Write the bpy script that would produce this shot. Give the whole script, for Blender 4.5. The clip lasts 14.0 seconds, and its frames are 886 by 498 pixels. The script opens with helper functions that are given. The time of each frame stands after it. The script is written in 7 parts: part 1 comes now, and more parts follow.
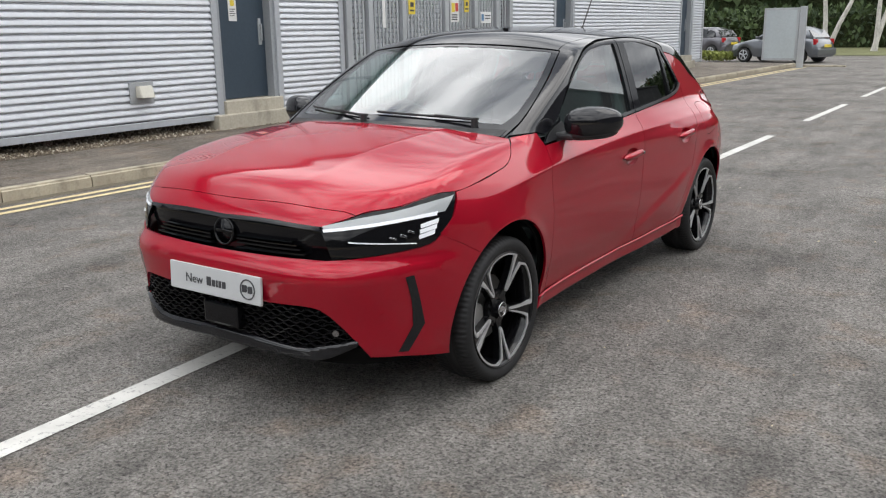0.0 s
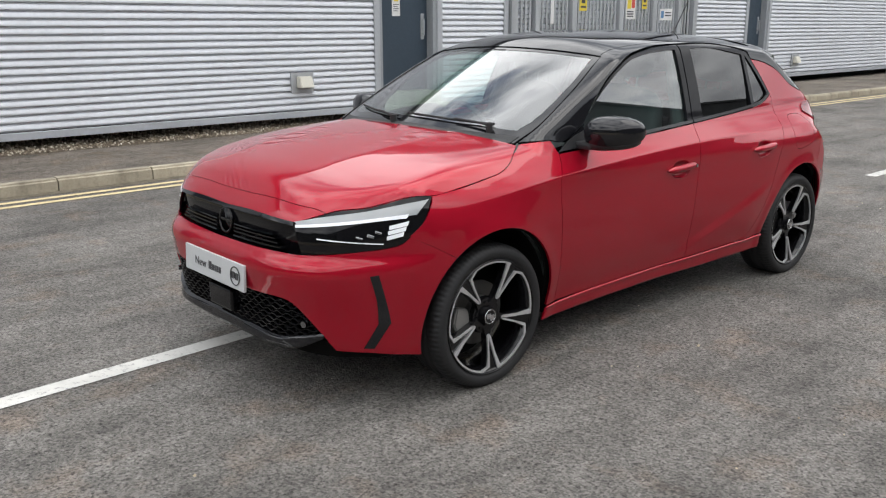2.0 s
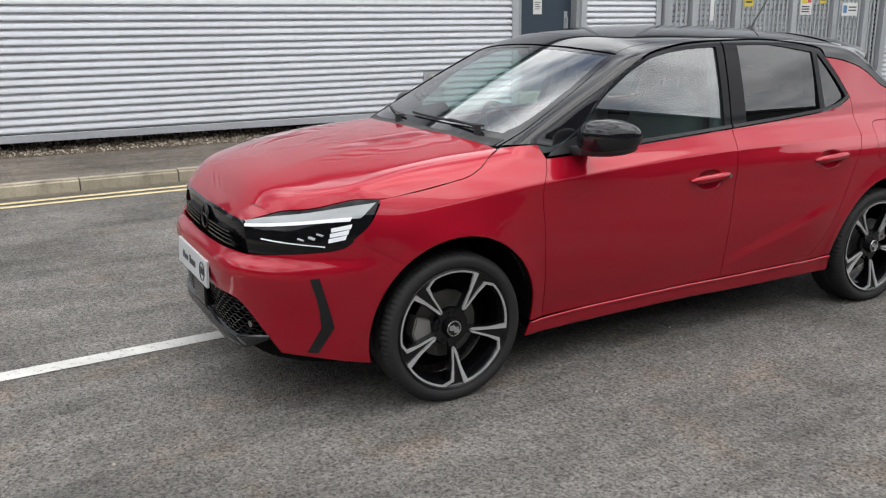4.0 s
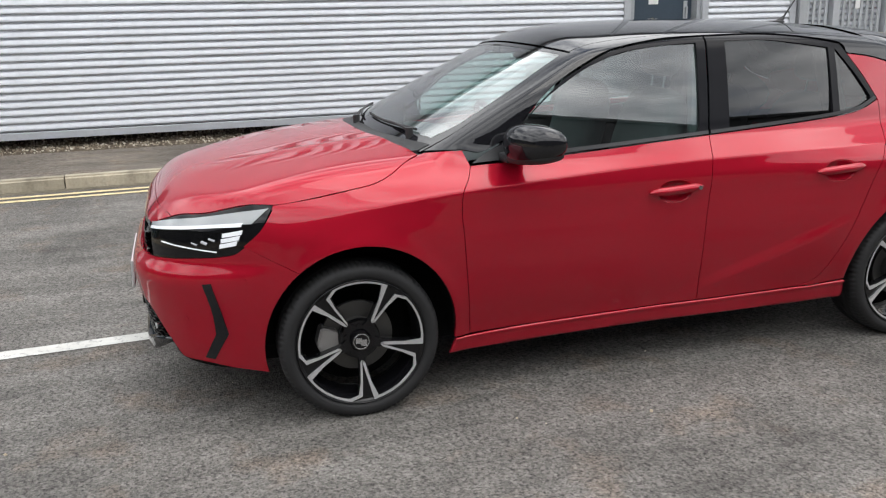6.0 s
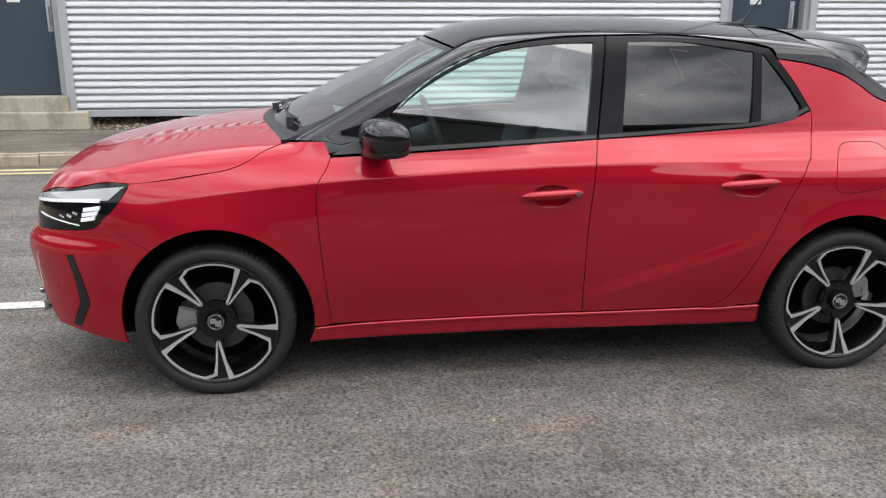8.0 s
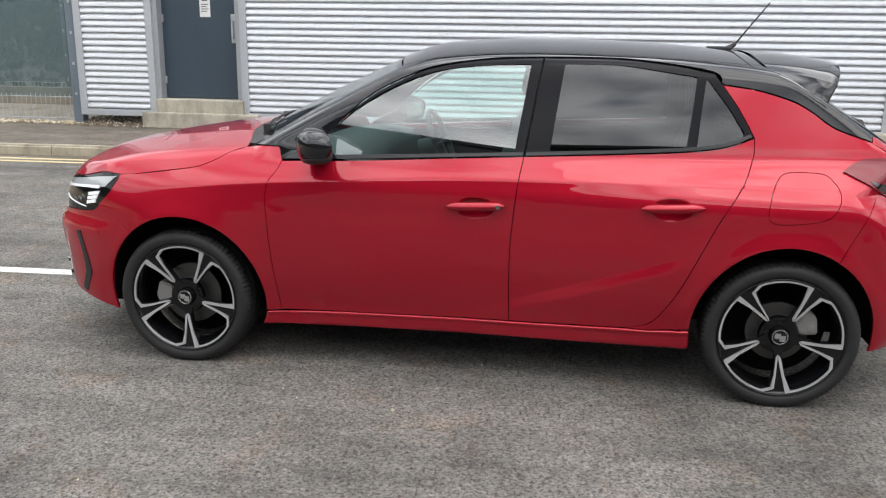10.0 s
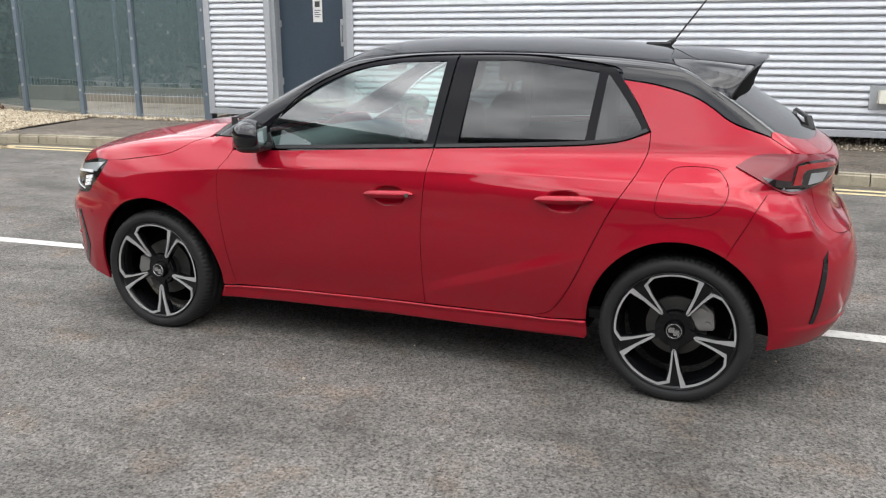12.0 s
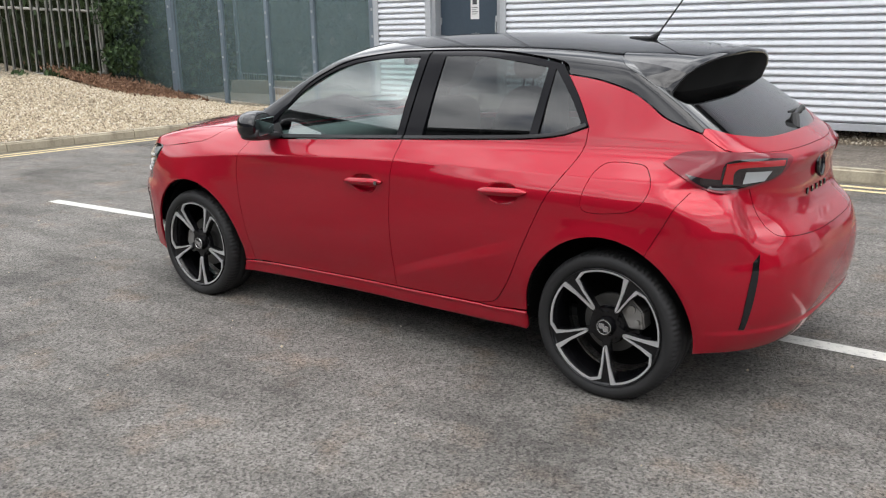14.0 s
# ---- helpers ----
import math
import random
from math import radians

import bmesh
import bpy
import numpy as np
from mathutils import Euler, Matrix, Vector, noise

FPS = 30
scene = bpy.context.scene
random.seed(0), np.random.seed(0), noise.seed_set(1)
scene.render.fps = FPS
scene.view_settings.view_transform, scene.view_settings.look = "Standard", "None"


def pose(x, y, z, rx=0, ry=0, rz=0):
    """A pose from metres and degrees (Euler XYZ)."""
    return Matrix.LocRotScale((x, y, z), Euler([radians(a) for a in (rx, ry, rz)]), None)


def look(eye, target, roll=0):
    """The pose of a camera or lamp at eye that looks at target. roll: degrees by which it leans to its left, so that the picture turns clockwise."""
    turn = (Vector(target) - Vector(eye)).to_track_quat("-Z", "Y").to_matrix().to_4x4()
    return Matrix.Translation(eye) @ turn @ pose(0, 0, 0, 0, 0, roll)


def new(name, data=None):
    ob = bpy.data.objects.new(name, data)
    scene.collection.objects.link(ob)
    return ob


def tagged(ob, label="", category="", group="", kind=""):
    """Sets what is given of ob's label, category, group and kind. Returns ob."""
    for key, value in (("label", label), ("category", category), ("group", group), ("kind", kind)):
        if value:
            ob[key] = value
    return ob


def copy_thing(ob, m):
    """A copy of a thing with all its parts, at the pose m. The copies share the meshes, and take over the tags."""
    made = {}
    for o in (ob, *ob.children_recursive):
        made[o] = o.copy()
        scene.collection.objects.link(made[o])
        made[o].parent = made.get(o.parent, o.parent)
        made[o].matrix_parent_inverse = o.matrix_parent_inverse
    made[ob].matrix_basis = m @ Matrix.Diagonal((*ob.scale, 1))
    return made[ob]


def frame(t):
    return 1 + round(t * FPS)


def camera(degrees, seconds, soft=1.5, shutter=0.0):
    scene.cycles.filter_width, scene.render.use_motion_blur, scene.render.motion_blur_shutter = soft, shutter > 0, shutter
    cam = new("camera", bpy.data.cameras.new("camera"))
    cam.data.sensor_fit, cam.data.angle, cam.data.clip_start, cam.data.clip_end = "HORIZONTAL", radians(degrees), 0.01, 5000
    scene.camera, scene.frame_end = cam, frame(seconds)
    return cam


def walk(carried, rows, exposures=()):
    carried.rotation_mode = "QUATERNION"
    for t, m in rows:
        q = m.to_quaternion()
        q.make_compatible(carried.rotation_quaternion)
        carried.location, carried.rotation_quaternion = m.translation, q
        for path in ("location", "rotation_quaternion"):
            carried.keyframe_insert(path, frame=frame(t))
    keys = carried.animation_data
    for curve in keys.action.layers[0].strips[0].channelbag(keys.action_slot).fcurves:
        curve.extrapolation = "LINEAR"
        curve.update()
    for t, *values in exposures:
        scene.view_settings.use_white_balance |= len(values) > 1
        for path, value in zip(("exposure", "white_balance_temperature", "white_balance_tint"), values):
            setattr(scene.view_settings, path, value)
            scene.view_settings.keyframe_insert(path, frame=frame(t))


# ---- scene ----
cam = camera(54.7, 14.0, 1.2)
METRES, EYE, TILT, LEAN, TURN = 7.653, 1.455, 0.0, 0.0, 32.6
ROWS = [
    (0.0, 0.0, 0.0, 0.0, -0.22, -14.37, 0.91),
    (0.5, 0.0311, -0.0029, 0.0014, 3.08, -13.86, 1.39),
    (1.0, 0.0553, 0.0013, 0.0021, 7.22, -14.01, 1.65),
    (1.5, 0.0805, 0.0091, 0.0042, 8.29, -14.32, -0.51),
    (2.0, 0.1142, 0.0108, 0.0051, 13.86, -14.67, 0.1),
    (2.5, 0.1487, 0.0162, 0.0049, 17.16, -14.61, 0.44),
    (3.0, 0.1755, 0.0338, 0.0034, 20.73, -14.61, 0.43),
    (5.5, 0.2907, 0.1366, 0.0026, 35.16, -14.84, 1.26),
    (6.0, 0.3168, 0.1641, 0.0041, 38.49, -15.0, 1.35),
    (6.5, 0.3355, 0.1949, 0.0006, 42.18, -15.03, 0.86),
    (7.0, 0.3605, 0.2199, 0.0026, 46.21, -15.14, 1.33),
    (7.5, 0.3993, 0.2441, 0.0042, 48.68, -15.31, 1.02),
    (8.0, 0.4238, 0.2704, 0.0016, 49.58, -15.21, -0.07),
    (10.5, 0.5651, 0.4163, 0.0071, 69.05, -14.27, -0.41),
    (11.0, 0.5864, 0.448, 0.0061, 71.36, -14.26, -0.31),
    (11.5, 0.5963, 0.4796, 0.0053, 72.9, -14.32, -0.64),
    (12.0, 0.6167, 0.5123, 0.0053, 76.92, -14.3, 0.15),
    (12.5, 0.6347, 0.546, 0.0062, 80.92, -14.54, 0.68),
    (13.0, 0.6391, 0.5826, 0.0036, 84.52, -14.43, 0.38),
    (13.5, 0.6431, 0.617, 0.0046, 88.45, -14.38, 0.71),
    (14.0, 0.657, 0.6628, 0.0047, 92.13, -14.43, 0.96),
]
walk(cam, [(t, pose(0, 0, EYE, TILT, LEAN, TURN) @ pose(METRES * x, METRES * y, METRES * z, 90 + pitch, roll, yaw)) for t, x, y, z, yaw, pitch, roll in ROWS], exposures=((0.0, -0.25), (3.0, -0.26), (5.5, -0.17), (6.5, -0.08), (8.0, 0.0), (11.0, 0.05), (14.0, 0.0)))
# ---- world, sun, exposure ----
SUN_DIR = Vector((0.35, 0.4, 1.0)).normalized()
world = bpy.data.worlds.new("sky")
scene.world = world
world.use_nodes = True
wn, wl = world.node_tree.nodes, world.node_tree.links
wn.clear()
w_out = wn.new("ShaderNodeOutputWorld")
w_bg = wn.new("ShaderNodeBackground")
w_sky = wn.new("ShaderNodeTexSky")
w_sky.sky_type = "NISHITA"
w_sky.sun_disc = False
w_sky.sun_elevation = math.asin(SUN_DIR.z)
w_sky.sun_rotation = math.atan2(SUN_DIR.x, SUN_DIR.y)
w_sky.air_density, w_sky.dust_density = 1.0, 2.0
w_geo = wn.new("ShaderNodeTexCoord")
w_map = wn.new("ShaderNodeMapping")
w_map.inputs["Scale"].default_value = (1.0, 1.0, 2.2)
w_noise = wn.new("ShaderNodeTexNoise")
w_noise.inputs["Scale"].default_value = 2.6
w_noise.inputs["Detail"].default_value = 7.0
w_noise.inputs["Roughness"].default_value = 0.55
w_ramp = wn.new("ShaderNodeValToRGB")
w_ramp.color_ramp.elements[0].position, w_ramp.color_ramp.elements[0].color = 0.26, (0.0, 0.0, 0.0, 1)
w_ramp.color_ramp.elements[1].position, w_ramp.color_ramp.elements[1].color = 0.40, (1, 1, 1, 1)
w_noise2 = wn.new("ShaderNodeTexNoise")
w_noise2.inputs["Scale"].default_value = 3.2
w_noise2.inputs["Detail"].default_value = 5.0
w_shade = wn.new("ShaderNodeValToRGB")
w_shade.color_ramp.elements[0].position, w_shade.color_ramp.elements[0].color = 0.34, (4.4, 4.75, 5.3, 1)
w_shade.color_ramp.elements[1].position, w_shade.color_ramp.elements[1].color = 0.64, (20.5, 20.7, 21.0, 1)
w_mix = wn.new("ShaderNodeMix")
w_mix.data_type = "RGBA"
wl.new(w_geo.outputs["Generated"], w_map.inputs["Vector"])
wl.new(w_map.outputs["Vector"], w_noise.inputs["Vector"])
wl.new(w_map.outputs["Vector"], w_noise2.inputs["Vector"])
wl.new(w_noise.outputs["Fac"], w_ramp.inputs["Fac"])
wl.new(w_noise2.outputs["Fac"], w_shade.inputs["Fac"])
wl.new(w_ramp.outputs["Color"], w_mix.inputs["Factor"])
wl.new(w_sky.outputs["Color"], w_mix.inputs["A"])
wl.new(w_shade.outputs["Color"], w_mix.inputs["B"])
# the broken cloud is somewhat brighter overhead than at the horizon
w_sep = wn.new("ShaderNodeSeparateXYZ")
w_up = wn.new("ShaderNodeMapRange")
w_up.inputs["From Min"].default_value, w_up.inputs["From Max"].default_value = 0.0, 1.0
w_up.inputs["To Min"].default_value, w_up.inputs["To Max"].default_value = 0.85, 1.55
w_mul = wn.new("ShaderNodeMix")
w_mul.data_type, w_mul.blend_type = "RGBA", "MULTIPLY"
w_mul.inputs["Factor"].default_value = 1.0
wl.new(w_geo.outputs["Generated"], w_sep.inputs["Vector"])
wl.new(w_sep.outputs["Z"], w_up.inputs["Value"])
wl.new(w_mix.outputs["Result"], w_mul.inputs["A"])
wl.new(w_up.outputs["Result"], w_mul.inputs["B"])
wl.new(w_mul.outputs["Result"], w_bg.inputs["Color"])
w_bg.inputs["Strength"].default_value = 0.13
wl.new(w_bg.outputs["Background"], w_out.inputs["Surface"])

sun = new("sun", bpy.data.lights.new("sun", "SUN"))
sun.data.energy, sun.data.angle, sun.data.color = 1.2, radians(48), (1.0, 0.96, 0.9)
sun.matrix_world = look(SUN_DIR * 50, (0, 0, 0))


# ---- materials ----
class Mat:
    """A node material with a principled shader and short helpers."""

    def __init__(self, name, colour=(0.5, 0.5, 0.5), rough=0.5, metal=0.0, **inputs):
        self.m = bpy.data.materials.new(name)
        self.m.use_nodes = True
        self.n, self.l = self.m.node_tree.nodes, self.m.node_tree.links
        self.b = self.n["Principled BSDF"]
        self.b.inputs["Base Color"].default_value = (*colour, 1)
        self.b.inputs["Roughness"].default_value = rough
        self.b.inputs["Metallic"].default_value = metal
        for key, value in inputs.items():
            self.b.inputs[key.replace("_", " ")].default_value = value
        self.coord = None

    def at(self, scale=(1, 1, 1)):
        if not self.coord:
            self.coord = self.n.new("ShaderNodeTexCoord")
        m = self.n.new("ShaderNodeMapping")
        m.inputs["Scale"].default_value = scale
        self.l.new(self.coord.outputs["Object"], m.inputs["Vector"])
        return m.outputs["Vector"]

    def noise(self, scale, detail=4.0, rough=0.55, stretch=(1, 1, 1)):
        t = self.n.new("ShaderNodeTexNoise")
        t.inputs["Scale"].default_value, t.inputs["Detail"].default_value, t.inputs["Roughness"].default_value = scale, detail, rough
        self.l.new(self.at(stretch), t.inputs["Vector"])
        return t.outputs["Fac"]

    def voronoi(self, scale, out="Distance", feature="F1", stretch=(1, 1, 1)):
        t = self.n.new("ShaderNodeTexVoronoi")
        t.feature = feature
        t.inputs["Scale"].default_value = scale
        self.l.new(self.at(stretch), t.inputs["Vector"])
        return t.outputs[out]

    def ramp(self, fac, *stops):
        r = self.n.new("ShaderNodeValToRGB")
        e = r.color_ramp.elements
        while len(e) < len(stops):
            e.new(0.5)
        for el, (p, c) in zip(e, stops):
            el.position = p
            el.color = (*c, 1) if isinstance(c, tuple) else (c, c, c, 1)
        self.l.new(fac, r.inputs["Fac"])
        return r.outputs["Color"]

    def mix(self, fac, a, b, mode="MIX"):
        m = self.n.new("ShaderNodeMix")
        m.data_type, m.blend_type = "RGBA", mode
        for socket, v in ((m.inputs["Factor"], fac), (m.inputs["A"], a), (m.inputs["B"], b)):
            if isinstance(v, (int, float)):
                socket.default_value = v
            elif isinstance(v, tuple):
                socket.default_value = (*v, 1)
            else:
                self.l.new(v, socket)
        return m.outputs["Result"]

    def colour(self, out):
        self.l.new(out, self.b.inputs["Base Color"])
        return self

    def rough(self, out):
        self.l.new(out, self.b.inputs["Roughness"])
        return self

    def bump(self, out, distance, strength=1.0):
        b = self.n.new("ShaderNodeBump")
        b.inputs["Distance"].default_value, b.inputs["Strength"].default_value = distance, strength
        self.l.new(out, b.inputs["Height"])
        self.l.new(b.outputs["Normal"], self.b.inputs["Normal"])
        return self

    def random(self):
        return self.n.new("ShaderNodeObjectInfo").outputs["Random"]


def asphalt(name, dark, mid, light, tint, grain=115):
    k = Mat(name, rough=0.82, Specular_IOR_Level=0.3)
    chips = k.ramp(k.voronoi(grain, "Color"), (0.05, dark), (0.4, mid), (0.9, tuple(0.55 * (p + q) for p, q in zip(mid, light))), (0.985, light))
    pits = k.ramp(k.noise(grain * 0.55, 3, 0.65), (0.34, 0.3), (0.44, 0.76), (0.52, 1.0))
    fine = k.ramp(k.noise(grain * 3.2, 3, 0.7), (0.32, 0.8), (0.7, 1.16))
    c = k.mix(1.0, k.mix(1.0, chips, pits, "MULTIPLY"), fine, "MULTIPLY")
    coarse = k.ramp(k.noise(grain * 0.22, 4, 0.7), (0.36, 0.64), (0.5, 1.0), (0.66, 1.2))
    c = k.mix(0.65, c, coarse, "MULTIPLY")
    clump = k.ramp(k.noise(9.0, 6, 0.72), (0.34, 0.72), (0.52, 1.0), (0.68, 1.16))
    c = k.mix(0.65, c, clump, "MULTIPLY")
    patch = k.ramp(k.noise(0.8, 7, 0.68), (0.34, 0.66), (0.48, 1.0), (0.66, 1.3))
    streak = k.ramp(k.noise(1.1, 6, 0.66, (3.0, 0.7, 1)), (0.36, 0.72), (0.5, 1.0), (0.66, 1.18))
    c = k.mix(1.0, c, patch, "MULTIPLY")
    c = k.mix(0.9, c, streak, "MULTIPLY")
    rusty = k.ramp(k.noise(3.1, 4, 0.6), (0.54, 0.0), (0.7, 0.85))
    k.colour(k.mix(rusty, c, k.mix(1.0, c, tint, "MULTIPLY")))
    k.bump(k.mix(0.4, k.voronoi(grain), k.noise(grain * 2.0, 3, 0.7)), 0.014, 1.0)
    return k.m


M_ROAD = asphalt("road_asphalt", (0.112, 0.104, 0.095), (0.19, 0.179, 0.165), (0.32, 0.303, 0.28), (1.14, 0.99, 0.88))
M_PAVE = asphalt("pavement_asphalt", (0.118, 0.1, 0.083), (0.21, 0.183, 0.153), (0.34, 0.3, 0.255), (1.1, 1.0, 0.9))


def concrete(name, a, b, scale=3.0):
    k = Mat(name, rough=0.88)
    c = k.mix(0.5, k.ramp(k.noise(scale, 6, 0.65), (0.3, a), (0.7, b)), k.ramp(k.noise(scale * 14, 3, 0.6), (0.3, a), (0.75, b)))
    stain = k.ramp(k.noise(scale * 1.7, 4, 0.6, (1, 1, 0.4)), (0.5, 1.0), (0.72, 0.6))
    tone = k.ramp(k.random(), (0.0, 0.86), (1.0, 1.08))
    k.colour(k.mix(1.0, k.mix(1.0, c, stain, "MULTIPLY"), tone, "MULTIPLY"))
    k.bump(k.noise(scale * 30, 4, 0.7), 0.004, 0.6)
    return k.m


M_KERB = concrete("kerb_concrete", (0.31, 0.27, 0.2), (0.5, 0.45, 0.35))
M_PLINTH = concrete("plinth_concrete", (0.34, 0.31, 0.245), (0.52, 0.48, 0.4), 2.0)
M_CONC = concrete("path_concrete", (0.3, 0.27, 0.22), (0.45, 0.41, 0.34), 1.0)


def worn_paint(name, colour, under, amount):
    k = Mat(name, rough=0.7)
    wear = k.ramp(k.noise(28, 6, 0.75), (amount - 0.05, 1.0), (amount + 0.06, 0.0))
    dirt = k.ramp(k.noise(5, 4, 0.6), (0.3, 0.78), (0.7, 1.05))
    k.colour(k.mix(wear, k.mix(1.0, colour, dirt, "MULTIPLY"), under))
    k.bump(k.noise(200, 2), 0.003, 0.5)
    return k.m


M_WHITE_LINE = worn_paint("white_road_paint", (0.6, 0.59, 0.555), (0.2, 0.2, 0.2), 0.39)
M_YELLOW_LINE = worn_paint("yellow_road_paint", (0.74, 0.6, 0.34), (0.4, 0.33, 0.2), 0.4)


def painted_metal(name, colour, rough=0.4, dirt=0.25, scale=1.2, metal=0.0, bump=0.0006):
    k = Mat(name, colour, rough, metal)
    lo = tuple(v * (1 - dirt) for v in colour)
    streaks = k.ramp(k.noise(scale, 5, 0.6, (1, 1, 0.3)), (0.35, lo), (0.62, colour))
    fine = k.ramp(k.noise(scale * 30, 3, 0.6), (0.3, 0.93), (0.7, 1.04))
    k.colour(k.mix(1.0, streaks, fine, "MULTIPLY"))
    k.rough(k.ramp(k.noise(scale * 9, 3), (0.3, rough * 0.85), (0.7, min(1, rough * 1.25))))
    k.bump(k.noise(scale * 60, 2), bump, 0.4)
    return k.m


M_CLAD = painted_metal("silver_cladding", (0.68, 0.7, 0.74), 0.42, 0.06, 0.5, 0.25, 0.0001)
M_TRIM = painted_metal("grey_metal_trim", (0.36, 0.38, 0.4), 0.45, 0.15, 0.8, 0.2)
M_FRAME = painted_metal("pale_grey_frame", (0.45, 0.47, 0.5), 0.45, 0.12, 0.8, 0.2)
M_DOOR = painted_metal("slate_blue_paint", (0.042, 0.064, 0.09), 0.4, 0.2, 0.9)
M_STEEL = painted_metal("galvanised_steel", (0.48, 0.5, 0.52), 0.5, 0.2, 2.0, 0.4)
M_PALE = painted_metal("weathered_pale", (0.4, 0.39, 0.36), 0.6, 0.25, 2.0)
M_POST = painted_metal("blue_grey_post", (0.17, 0.21, 0.25), 0.45, 0.2, 1.5)
M_DARKCLAD = painted_metal("dark_cladding", (0.055, 0.058, 0.062), 0.6, 0.3, 0.3)
M_GAP_SHADE = Mat("black_gap_shade", (0.006, 0.006, 0.006), 0.9).m
M_CREAM = painted_metal("cream_plastic", (0.62, 0.6, 0.52), 0.4, 0.15, 6.0)
M_SIGN_WHITE = painted_metal("white_sign", (0.75, 0.75, 0.74), 0.4, 0.06, 8.0)
M_SIGN_YELLOW = Mat("yellow_sign", (0.72, 0.56, 0.06), 0.4).m
M_SIGN_RED = Mat("red_print", (0.55, 0.08, 0.06), 0.45).m
M_SIGN_BLUE = Mat("blue_print", (0.1, 0.22, 0.4), 0.45).m
M_PRINT = Mat("dark_print", (0.05, 0.05, 0.055), 0.5).m


# ---- mesh helpers ----
def mesh_object(name, verts, faces, mat, parent=None, label="", smooth=False, mats=None, index=None):
    me = bpy.data.meshes.new(name)
    me.from_pydata([tuple(v) for v in verts], [], faces)
    for m in mats or [mat]:
        me.materials.append(m)
    if index is not None:
        me.polygons.foreach_set("material_index", index)
    if smooth:
        me.polygons.foreach_set("use_smooth", [True] * len(me.polygons))
    me.update()
    ob = new(name, me)
    if parent:
        ob.parent = parent
    if label:
        ob["label"] = label
    return ob


def part(name, bm, mat, parent=None, label="", smooth=False):
    me = bpy.data.meshes.new(name)
    bmesh.ops.recalc_face_normals(bm, faces=bm.faces)
    bm.to_mesh(me)
    bm.free()
    me.materials.append(mat)
    if smooth:
        me.polygons.foreach_set("use_smooth", [True] * len(me.polygons))
    ob = new(name, me)
    if parent:
        ob.parent = parent
    if label:
        ob["label"] = label
    return ob


def empty(name, m=None):
    ob = new(name)
    ob.empty_display_size = 0.1
    if m is not None:
        ob.matrix_world = m
    return ob


def add_box(bm, lo, hi, bevel=0.0, m=None):
    """A box from corner to corner, with bevelled edges, into bm."""
    lo, hi = Vector(lo), Vector(hi)
    made = bmesh.ops.create_cube(bm, size=1.0, matrix=Matrix.Translation((lo + hi) / 2) @ Matrix.Diagonal((*(hi - lo), 1)))
    vs = made["verts"]
    if bevel:
        es = list({e for v in vs for e in v.link_edges})
        out = bmesh.ops.bevel(bm, geom=es, offset=bevel, segments=2, affect="EDGES", profile=0.6)
        vs = list({v for f in out["faces"] for v in f.verts} | {v for v in vs if v.is_valid})
    if m is not None:
        bmesh.ops.transform(bm, matrix=m, verts=vs)
    return vs


def box(name, lo, hi, mat, parent=None, bevel=0.0, label=""):
    bm = bmesh.new()
    add_box(bm, lo, hi, bevel)
    return part(name, bm, mat, parent, label)


def add_rod(bm, a, b, r, n=10, r2=None):
    a, b = Vector(a), Vector(b)
    m = Matrix.Translation((a + b) / 2) @ (b - a).to_track_quat("Z", "Y").to_matrix().to_4x4()
    return bmesh.ops.create_cone(bm, cap_ends=True, segments=n, radius1=r, radius2=r if r2 is None else r2, depth=(b - a).length, matrix=m)["verts"]


# ---- ground, road, pavement ----
BEND = ((40.0, -9.0), (10.0, -5.6), (0.0, -4.75), (-4.4, -4.25), (-6.5, -3.99), (-7.0, -3.9))
RUN = ((-7.36, -3.6), (-7.45, -1.0), (-7.46, 1.0), (-7.42, 5.0), (-7.0, 13.0), (-6.5, 23.0), (-6.02, 32.6))


def smooth_line(points, step=0.15):
    """A polyline resampled at even steps by Catmull-Rom."""
    p = [np.array(q, float) for q in points]
    p = [2 * p[0] - p[1]] + p + [2 * p[-1] - p[-2]]
    out = []
    for a, b, c, d in zip(p, p[1:], p[2:], p[3:]):
        for t in np.arange(0, 1, 0.02):
            out.append(0.5 * (2 * b + (c - a) * t + (2 * a - 5 * b + 4 * c - d) * t**2 + (3 * b - a - 3 * c + d) * t**3))
    out.append(p[-2])
    out = np.array(out)
    along = np.r_[0, np.cumsum(np.linalg.norm(np.diff(out, axis=0), axis=1))]
    s = np.linspace(0, along[-1], max(2, int(along[-1] / step)))
    return np.stack([np.interp(s, along, out[:, 0]), np.interp(s, along, out[:, 1])], 1)


def offset_line(line, d):
    """The line moved d metres to its left."""
    t = np.gradient(line, axis=0)
    t /= np.linalg.norm(t, axis=1)[:, None]
    return line + d * np.stack([-t[:, 1], t[:, 0]], 1)


def ribbon(name, line, d0, d1, z0, z1, mat, parent=None, label=""):
    a, b = offset_line(line, d0), offset_line(line, d1)
    n = len(a)
    verts = [(*q, z0) for q in a] + [(*q, z1) for q in b]
    return mesh_object(name, verts, [(i, i + 1, n + i + 1, n + i) for i in range(n - 1)], mat, parent, label)


KERB_LINE = smooth_line(BEND + RUN)[::-1]    # runs down the road and round the corner along the bank; its left side is the road

g = 400.0
tagged(mesh_object("ground", [(-g, -g, 0), (g, -g, 0), (g, g, 0), (-g, g, 0)], [(0, 1, 2, 3)], M_ROAD),
       "worn dark grey asphalt yard surface with pale stone chips", "road", kind="structure")

